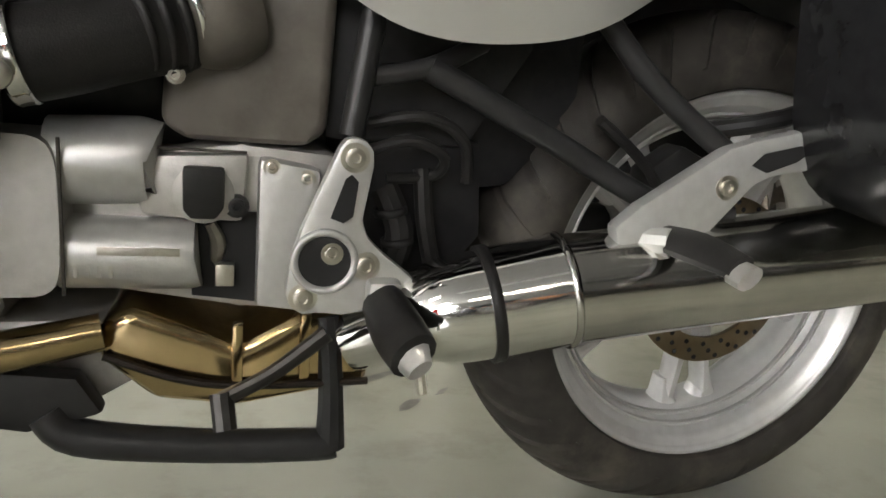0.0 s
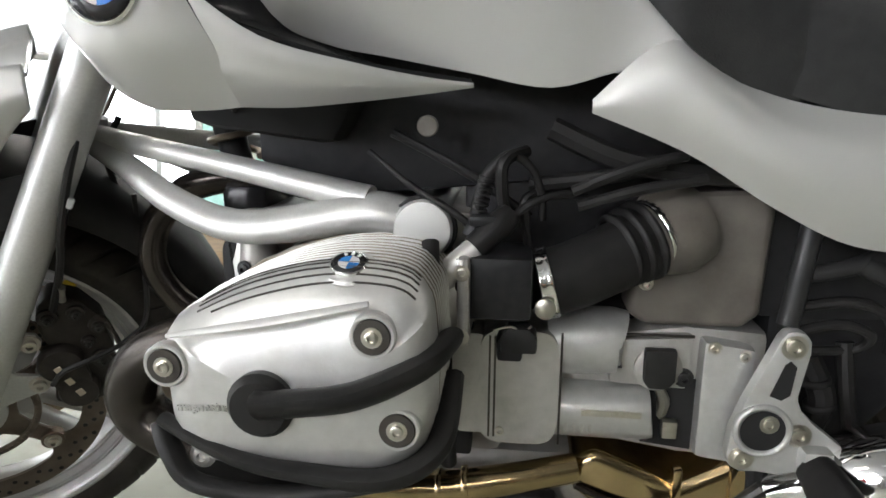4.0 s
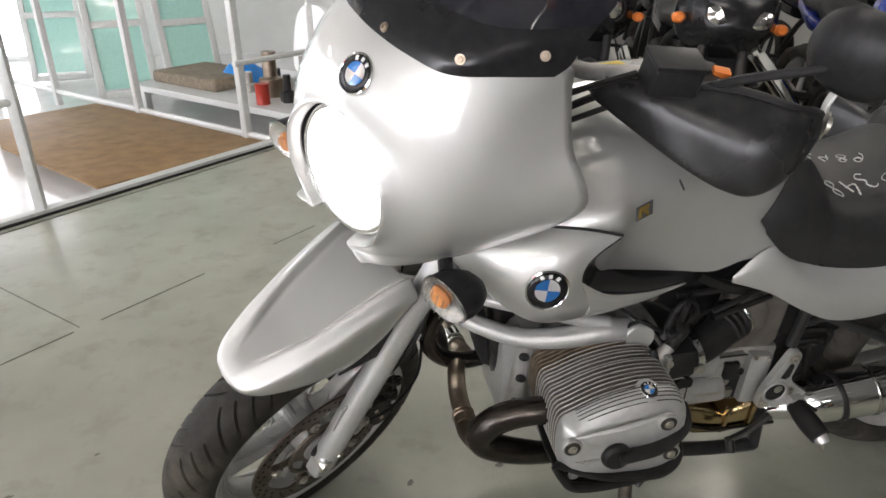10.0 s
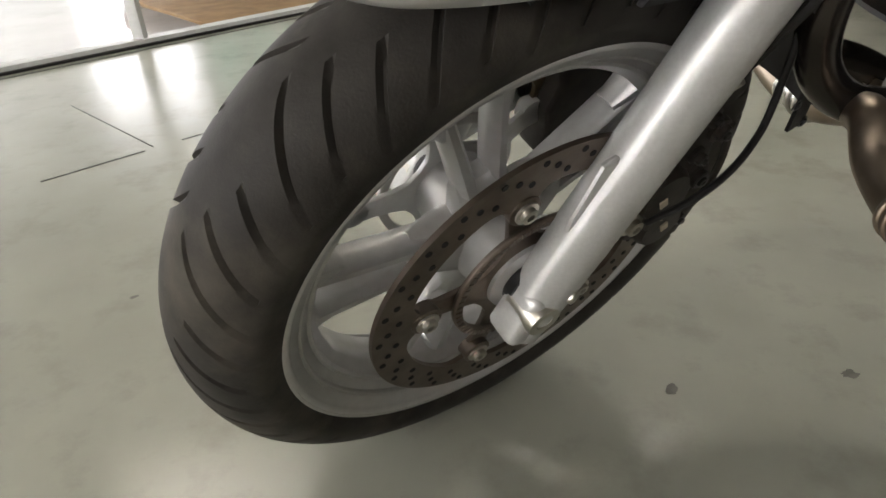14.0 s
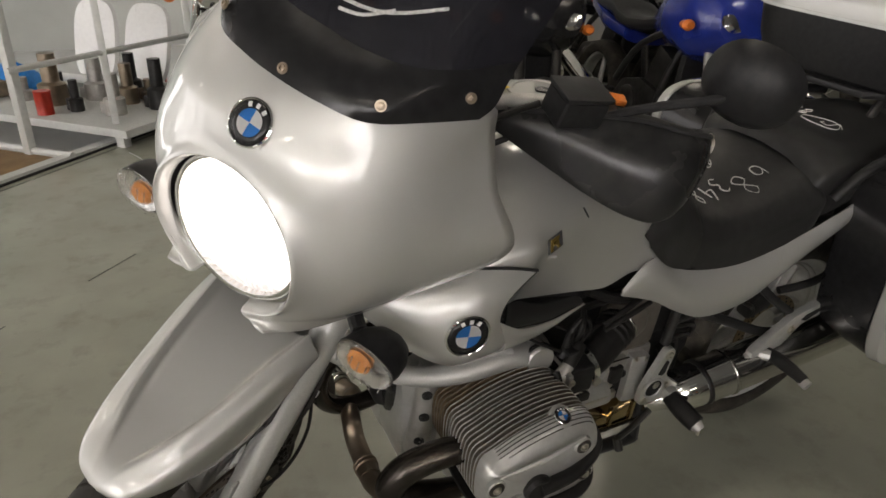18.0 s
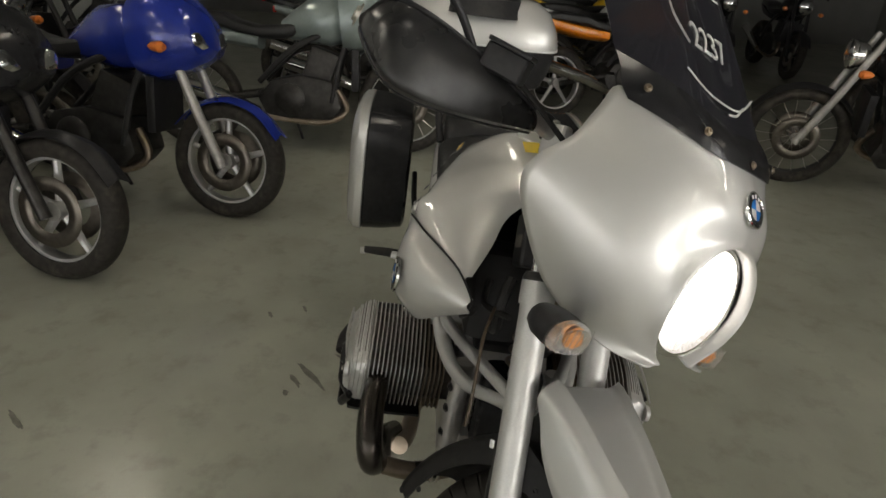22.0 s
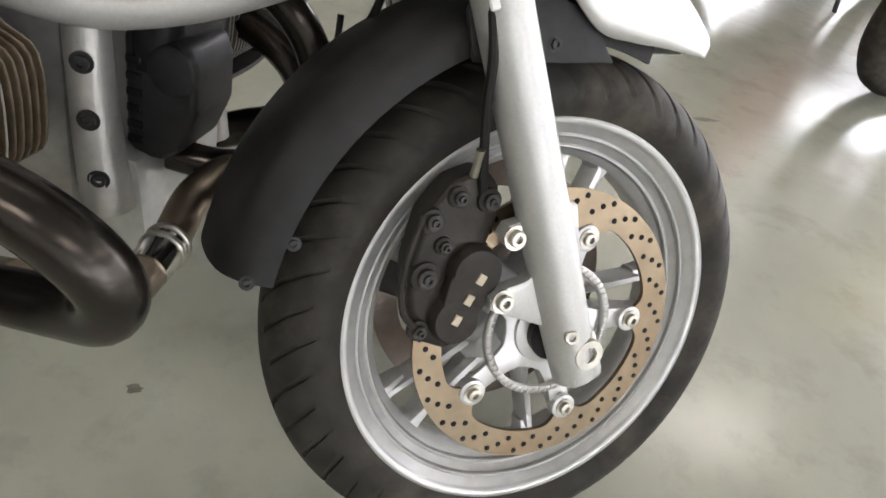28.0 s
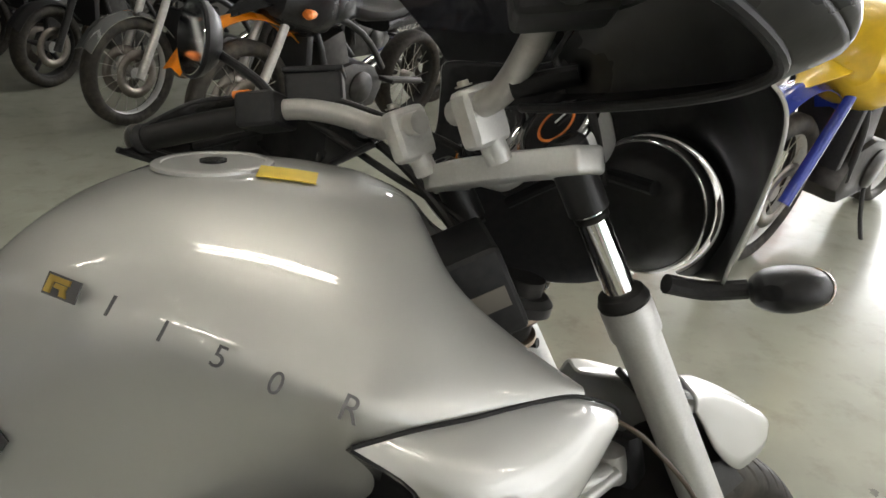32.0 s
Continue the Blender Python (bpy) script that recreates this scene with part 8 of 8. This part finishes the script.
        if screen:
            part("windscreen", patch([[(0.20 + 0.16 * abs(u) ** 2, 0.17 * u, 1.04), (0.27 + 0.16 * abs(u) ** 2, 0.16 * u, 1.04 + 0.5 * screen), (0.38 + 0.12 * abs(u) ** 2, 0.13 * u, 1.04 + screen * (1 - 0.2 * abs(u)))] for u in (-1, -0.5, 0, 0.5, 1)], 3, 3, 0.003), SMOKE, t)
    if fairing == "beak":
        part("beak", patch([[(-0.10, y, 0.80) for y in (-0.02, 0, 0.02)], [(0.05, y, 0.87 - abs(y) * 0.2) for y in (-0.08, 0, 0.08)], [(0.20, y, 0.90 - abs(y) * 0.2) for y in (-0.10, 0, 0.10)]], 4, 3, 0.006), paint, t)
    if bag:
        b = part("top_case", loft([oval((1.62, 0, z), V((w, 0, 0)), V((0, d, 0)), 28, 4) for z, w, d in ((0.97, 0.17, 0.22), (1.05, 0.20, 0.26), (1.16, 0.20, 0.26), (1.28, 0.15, 0.20))]), BLACK, t)
        part("rack", block((1.58, 0, 0.945), (0.30, 0.24, 0.03), 0.006), BLACK, b)
    return t


def parked(x, y, heading, lean=7.0):
    """Pose with the front wheel at (x, y) and the bike facing that heading in degrees, on its side stand."""
    return Matrix.Translation((x, y, 0)) @ Matrix.Rotation(radians(heading + 180), 4, "Z") @ Matrix.Rotation(radians(lean), 4, "X")


# row to the north-east, noses towards the silver motorcycle
DARKSET = dict(rim=FRAME, fork_mat=FRAME, guard=BLACK)
motorbike("black naked motorcycle with long chrome fork", parked(0.48, 2.97, -112), GLOSS, "cast", 0, "none", "round", guard=BLACK, fork_mat=CHROME, rim=FRAME)
motorbike("black adventure motorcycle with twin round headlights", parked(1.48, 2.38, -106), GLOSS, "cast", 0.2, "half", "twin", **DARKSET)
motorbike("dark grey touring motorcycle with wide twin headlamp", parked(1.86, 1.66, -106), GLOSS, "cast", 0.25, "half", "slant", guard=BLACK, fork_mat=ENGINE)
motorbike("blue half-faired touring motorcycle with amber signals", parked(2.62, 1.16, -104), DBLUE, "cast", 0.25, "half", "slant", guard=DBLUE)
gs = motorbike("pale green silver enduro motorcycle with spoked wheels", parked(4.86, -0.42, -85), GREYGREEN, "spoke", 0.12, "beak", "round", guard=GREYGREEN)
copy_thing(gs, parked(3.98, 0.25, -88))
orange = motorbike("orange half-faired motorcycle with amber signals", parked(5.75, -2.45, -72), ORANGE, "cast", 0.15, "half", "slant", guard=ORANGE)
white = motorbike("silver enduro motorcycle with white mudguard", parked(6.75, -2.6, -74), RAILPAINT, "spoke", 0.1, "beak", "round", guard=WHITE)
yellow = motorbike("yellow enduro motorcycle with tall mudguard", parked(7.65, -2.75, -76), YPAINT, "spoke", 0, "beak", "round", guard=YPAINT)
dark = motorbike("black naked motorcycle with dark wheels", parked(3.35, 2.4, -100), GLOSS, "cast", 0, "none", "round", **DARKSET)
for x, y, h in ((5.75, -0.15, -85), (5.0, 2.9, -100), (6.2, 2.7, -100), (6.65, -0.1, -86), (7.6, -0.2, -88), (2.35, 3.15, -106), (8.1, -3.7, 175), (8.3, -4.8, 172), (8.5, -2.8, -80), (9.4, -3.0, -80)):
    copy_thing(dark, parked(x, y, h))
copy_thing(yellow, parked(8.5, 0.1, -90))
copy_thing(orange, parked(10.4, -2.4, -90))
# dark bikes to the south-east, in rows beside the aisle
cruiser = motorbike("black cruiser motorcycle with dark spoked wheels", parked(3.70, -2.42, 71), GLOSS, "spoke", 0, "none", "round", guard=BLACK, rim=FRAME, fork_mat=CAST)
random.seed(21)
for k in range(5):
    copy_thing(cruiser, parked(4.75 + 0.85 * k, -3.78 - 0.66 * k, 68 + random.uniform(-5, 5)))
    if k < 4:
        copy_thing(dark, parked(2.85 + 0.85 * k, -4.80 - 0.80 * k, 64 + random.uniform(-4, 4)))
motorbike("black motorcycle with chromed front mudguard", parked(1.98, -3.82, 58), GLOSS, "spoke", 0, "none", "round", guard=CHROME)
motorbike("orange and black enduro motorcycle with tall mudguard", parked(1.20, -3.12, 48), GLOSS, "spoke", 0, "beak", "round", guard=ORANGE, rim=FRAME)
motorbike("blue enduro motorcycle in the second row", parked(1.05, -5.1, 50), DBLUE, "spoke", 0, "beak", "round", guard=DBLUE)
copy_thing(dark, parked(0.0, -4.75, 40))
copy_thing(cruiser, parked(-1.2, -4.6, 36))
# south row, noses towards the aisle
sport = motorbike("red sport motorcycle with full fairing", parked(-0.39, -2.62, 33), RED, "cast", 0.12, "full", "slant", guard=RED, rim=RIM)
motorbike("blue and yellow enduro motorcycle with blue fork", parked(-1.16, -1.94, 34), YPAINT, "spoke", 0, "beak", "round", guard=DBLUE, fork_mat=DBLUE)
copy_thing(sport, parked(-2.6, -4.4, 34))

# ---- the glazed bay behind the rail ----
rail = thing("guard_rail", None, "grey-white steel guard rail along the floor edge", "railing")
for k in range(5):
    d = -1.30 - 1.25 * k
    part("rail_post", block((d, d + 3.50, 0.53), (0.045, 0.045, 1.10), 0.004), RAILPAINT, rail)
for x, y in ((0.06, 3.50), (0.62, 4.06)):
    part("rail_post", block((x, y, 0.53), (0.04, 0.04, 1.10), 0.004), RAILPAINT, rail)
for z in (0.55, 1.06):
    part("rail_bar", tube([(-6.6, -3.10, z), (-1.30, 2.20, z)], 0.02, 8, 1), RAILPAINT, rail)
    part("rail_bar", tube([(-0.40, 3.04, z), (0.90, 4.34, z)], 0.018, 8, 1), RAILPAINT, rail)
part("rail_kerb", prism([(-7.0, -3.56), (1.10, 4.54), (1.06, 4.60), (-7.0, -3.46)], 0.028, Matrix.Translation((0, 0, -0.002))), RAILPAINT, rail)
part("rubber_strip", prism([(-7.0, -3.585), (1.12, 4.535), (1.10, 4.54), (-7.0, -3.56)], 0.012, Matrix.Translation((0, 0, -0.002))), RUBBER, rail)
part("rubber_strip", prism([(-7.0, -3.655), (1.14, 4.485), (1.135, 4.492), (-7.0, -3.642)], 0.003, Matrix.Translation((0, 0, -0.001))), JOINT, rail)
screen_wall = thing("partition", None, "grey steel-framed partition beside the bay", "partition")
for k in range(4):
    d = 1.28 * k
    part("partition_post", block((-0.42 - d * 0.695, 3.46 + d * 0.715, 1.10), (0.05, 0.05, 2.42), 0.004, 2, Matrix.Rotation(radians(44), 4, "Z")), RAILPAINT, screen_wall)
for z in (0.02, 2.25):
    part("partition_bar", tube([(-0.20, 3.24, z), (-3.1, 6.22, z)], 0.022, 8, 1), RAILPAINT, screen_wall)
platform = thing("platform", None, "low platform covered with brown hardboard in the bay", "platform")
part("floor_board", prism([(-1.14, 2.56), (-0.24, 3.28), (-0.47, 3.50), (-1.40, 4.46), (-1.75, 4.80), (-2.35, 4.3), (-2.0, 3.55)], 0.018, Matrix.Translation((0, 0, -0.018)), 0.003), MAT, platform, "scuffed brown hardboard sheet")
for a, b in (((-1.02, 2.80), (-1.95, 3.75)), ((-0.72, 3.05), (-1.80, 4.15)), ((-0.45, 3.30), (-1.72, 4.60))):
    d = V((b[0] - a[0], b[1] - a[1], 0))
    part("joist", block(((a[0] + b[0]) / 2, (a[1] + b[1]) / 2, -0.059), (d.length, 0.06, 0.082), 0.003, 2, Matrix.Rotation(math.atan2(d.y, d.x), 4, "Z")), PLANK, platform)

TEAL = material("turquoise_tinted_glass", (0.42, 0.70, 0.62), 0.12, 0.0, coat=0.4, vary=0.05, bump=0.0)
TARP = material("blue_plastic_sheet", (0.02, 0.22, 0.62), 0.3, 0.0, vary=0.15, bump=0.3, bump_scale=30)
TIN = material("red_tin_paint", (0.40, 0.035, 0.02), 0.35, 0.1, vary=0.1, bump=0.03)
for k, (x, y, w, rot) in enumerate(((-1.62, 5.40, 0.46, 20), (-1.02, 5.45, 0.46, 30), (-2.5, 6.4, 0.5, 10))):
    t = thing("framed_pane", Matrix.Translation((x, y, -0.10)) @ Matrix.Rotation(radians(rot), 4, "Z") @ Matrix.Rotation(radians(-12), 4, "X"), "white-framed turquoise pane leaning in the bay", "pane", "leaning panes")
    part("pane", block((0, 0, 0.95), (w - 0.06, 0.01, 1.70), 0), TEAL, t)
    for sx in (-1, 1):
        part("frame_side", block((sx * w / 2, 0, 0.95), (0.06, 0.045, 1.86), 0.004), RAILPAINT, t)
    for z in (0.05, 0.66, 0.98, 1.86):
        part("frame_bar", block((0, 0, z), (w, 0.045, 0.06), 0.004), RAILPAINT, t)
bench = thing("low_bench", Matrix.Translation((-0.30, 4.50, -0.10)) @ Matrix.Rotation(radians(134), 4, "Z"), "low white bench loaded with scrap parts", "bench")
part("bench_top", block((0, 0, 0.20), (2.3, 1.10, 0.05), 0.006), RAILPAINT, bench)
for x in (-1.05, 1.05):
    for y in (-0.48, 0.48):
        part("leg", block((x, y, 0.0875), (0.06, 0.06, 0.177), 0.004), RAILPAINT, bench)
random.seed(11)
BP = Matrix.Translation((-0.30, 4.50, 0.125)) @ Matrix.Rotation(radians(134), 4, "Z")
pad = part("quilted_pad", block((0, 0, 0.05), (0.85, 0.55, 0.10), 0.03, 3), PLANK)
for v in pad.data.vertices:
    v.co.z += 0.012 * math.sin(v.co.x * 40) if v.co.z > 0.05 else 0
pad.matrix_world = BP @ Matrix.Translation((0.62, 0.12, 0.0))
tagged(pad, "dusty quilted pad lying on the bench", "pad")
tarp = part("plastic_sheet", loft([oval((0, 0, z), V((w, 0, 0.02)), V((0.02, w * 0.75, 0)), 20, 2) for z, w in ((0.0, 0.20), (0.05, 0.21), (0.12, 0.15), (0.17, 0.07), (0.18, 0.02))]), TARP)
tarp.matrix_world = BP @ Matrix.Translation((0.28, 0.02, 0.02))
for v in tarp.data.vertices:
    v.co += V((noise.noise(v.co * 9) * 0.05, noise.noise(v.co * 9 + V((5, 0, 0))) * 0.05, abs(noise.noise(v.co * 7)) * 0.04 if v.co.z > 0.02 else 0))
tarp.location.z -= 0.018
tagged(tarp, "crumpled blue plastic sheet on the bench", "sheet")
for x, y, tilt in ((-0.05, -0.38, 12), (-0.48, -0.40, 16)):
    t = thing("moulded_seat", BP @ Matrix.Translation((x, y, 0.0)) @ Matrix.Rotation(radians(tilt), 4, "X"), "white moulded plastic seat standing on the bench", "seat", "moulded seats")
    part("seat_back", loft([oval((0, q, 0.32), V((w, 0, 0)), V((0, 0, h)), 30, 3.2) for q, w, h in ((-0.03, 0.17, 0.27), (0.0, 0.20, 0.30), (0.03, 0.19, 0.29), (0.035, 0.10, 0.15))]), WHITE, t)
    part("seat_rim", block((0, 0.10, 0.04), (0.36, 0.24, 0.06), 0.025, 3), WHITE, t)
for k in range(10):
    x, y = -0.95 + 0.14 * k, (0.26 if k % 2 else 0.02) + random.uniform(-0.06, 0.06)
    if 0.05 < x:
        x -= 0.9
        y = -0.15
    r, l = random.uniform(0.04, 0.09), random.uniform(0.14, 0.34)
    t = part("scrap_part", join(lathe([(0, 0), (r, 0), (r, l * 0.4), (r * 0.6, l * 0.45), (r * 0.6, l), (0, l)], (0, 0, 0), (0, 0, 1), 18), block((r, 0, 0.04), (r, r, 0.08), 0.01)), (FRAME, CAST, PIPE)[k % 3])
    t.matrix_world = BP @ Matrix.Translation((x, y, 0.0))
    tagged(t, "greasy engine part lying on the bench", "engine part", "scrap parts")
tin = part("tin", lathe([(0, 0), (0.05, 0), (0.052, 0.004), (0.050, 0.008), (0.050, 0.14), (0.052, 0.146), (0.048, 0.150), (0, 0.147)], (0, 0, 0), (0, 0, 1), 24), TIN)
tin.matrix_world = BP @ Matrix.Translation((-0.42, 0.44, 0.0))
tagged(tin, "red paint tin on the edge of the bench", "tin")
bucket = thing("bucket", Matrix.Translation((0.42, 5.35, -0.10)), "pale plastic bucket with a red band on the bay floor", "bucket")
part("bucket_body", lathe([(0, 0), (0.11, 0), (0.14, 0.26), (0.150, 0.265), (0.150, 0.275), (0.13, 0.272), (0.10, 0.02), (0, 0.02)], (0, 0, 0), (0, 0, 1), 28, False), GREYBOX, bucket)
part("band", lathe([(0.121, 0.06), (0.123, 0.06), (0.138, 0.20), (0.136, 0.20)], (0, 0, 0), (0, 0, 1), 28, False), TIN, bucket)
for k, (x, y, rot, l) in enumerate(((0.60, 5.15, 20, 1.1), (0.75, 5.3, 60, 0.9), (0.40, 5.05, -10, 0.8))):
    t = part("plank", block((0, 0, 0.0135), (l, 0.12, 0.027), 0.003), PLANK)
    t.matrix_world = Matrix.Translation((x, y, -0.10 + 0.027 * k)) @ Matrix.Rotation(radians(rot), 4, "Z")
    tagged(t, "grey weathered plank lying in the bay", "plank", "planks")
string = part("string", tube([(0.10, 3.26, 0.002), (0.15, 3.12, 0.002), (0.17, 2.98, 0.002), (0.21, 2.84, 0.002), (0.32, 2.68, 0.002), (0.29, 2.60, 0.002), (0.20, 2.51, 0.002)], 0.0022, 6, 5), RAILPAINT)
tagged(string, "thin pale string lying on the floor", "string")
# floor joints: thin saw cuts, partly closed
for k, (a, b) in enumerate((((-0.97, 0.81), (-0.80, 0.98)), ((-0.73, 1.05), (-0.42, 1.36)), ((-0.16, 1.60), (0.02, 1.78)), ((-1.19, 1.39), (-0.79, 1.01)), ((-3.3, -1.52), (-1.4, 0.38)))):
    d = (V((b[0], b[1], 0)) - V((a[0], a[1], 0))).normalized()
    n = V((-d.y, d.x, 0)) * (0.0028 if k < 3 else 0.0015)
    A, B = V((a[0], a[1], 0)), V((b[0], b[1], 0))
    slab("floor_joint_%d" % (k + 1), [tuple((A + n)[:2]), tuple((A - n)[:2]), tuple((B - n)[:2]), tuple((B + n)[:2])], 0.0, 0.0012, JOINT, "dark saw cut in the concrete")
# oily scuffs beside the silver motorcycle
for x, y, rot, l, w in ((1.19, 0.53, 35, 0.10, 0.012), (1.16, 0.58, 30, 0.05, 0.010), (1.23, 0.38, 50, 0.04, 0.014), (1.09, 0.60, 15, 0.02, 0.012), (1.60, 0.75, 20, 0.03, 0.008), (0.62, -0.62, 60, 0.018, 0.012), (0.30, -0.75, 10, 0.02, 0.01), (-0.80, -0.55, 70, 0.02, 0.012), (-0.45, -1.3, 20, 0.05, 0.012), (0.92, 1.38, 45, 0.075, 0.010), (0.67, 1.41, 40, 0.05, 0.009), (0.62, 1.44, 42, 0.035, 0.007), (0.48, 1.48, 30, 0.02, 0.008), (-0.72, 0.20, 15, 0.014, 0.007), (0.24, 0.07, 60, 0.012, 0.008), (0.47, 0.09, 10, 0.013, 0.009), (-0.55, 0.32, 30, 0.008, 0.006), (1.31, 0.44, 50, 0.03, 0.007), (0.57, -1.15, 70, 0.016, 0.010), (1.65, 0.62, 20, 0.03, 0.007), (0.77, 1.53, 38, 0.03, 0.006)):
    bm = bmesh.new()
    random.seed(int(x * 1000))
    ring = [bm.verts.new((math.cos(q / 14 * 2 * math.pi) * l * random.uniform(0.6, 1.1), math.sin(q / 14 * 2 * math.pi) * w * random.uniform(0.6, 1.2), 0.0008)) for q in range(14)]
    bm.faces.new(ring)
    t = part("oil_stain", bm, STAIN)
    t.matrix_world = Matrix.Translation((x, y, 0)) @ Matrix.Rotation(radians(rot), 4, "Z")
    tagged(t, "small dark oily scuff on the concrete", "stain", "oil stains")
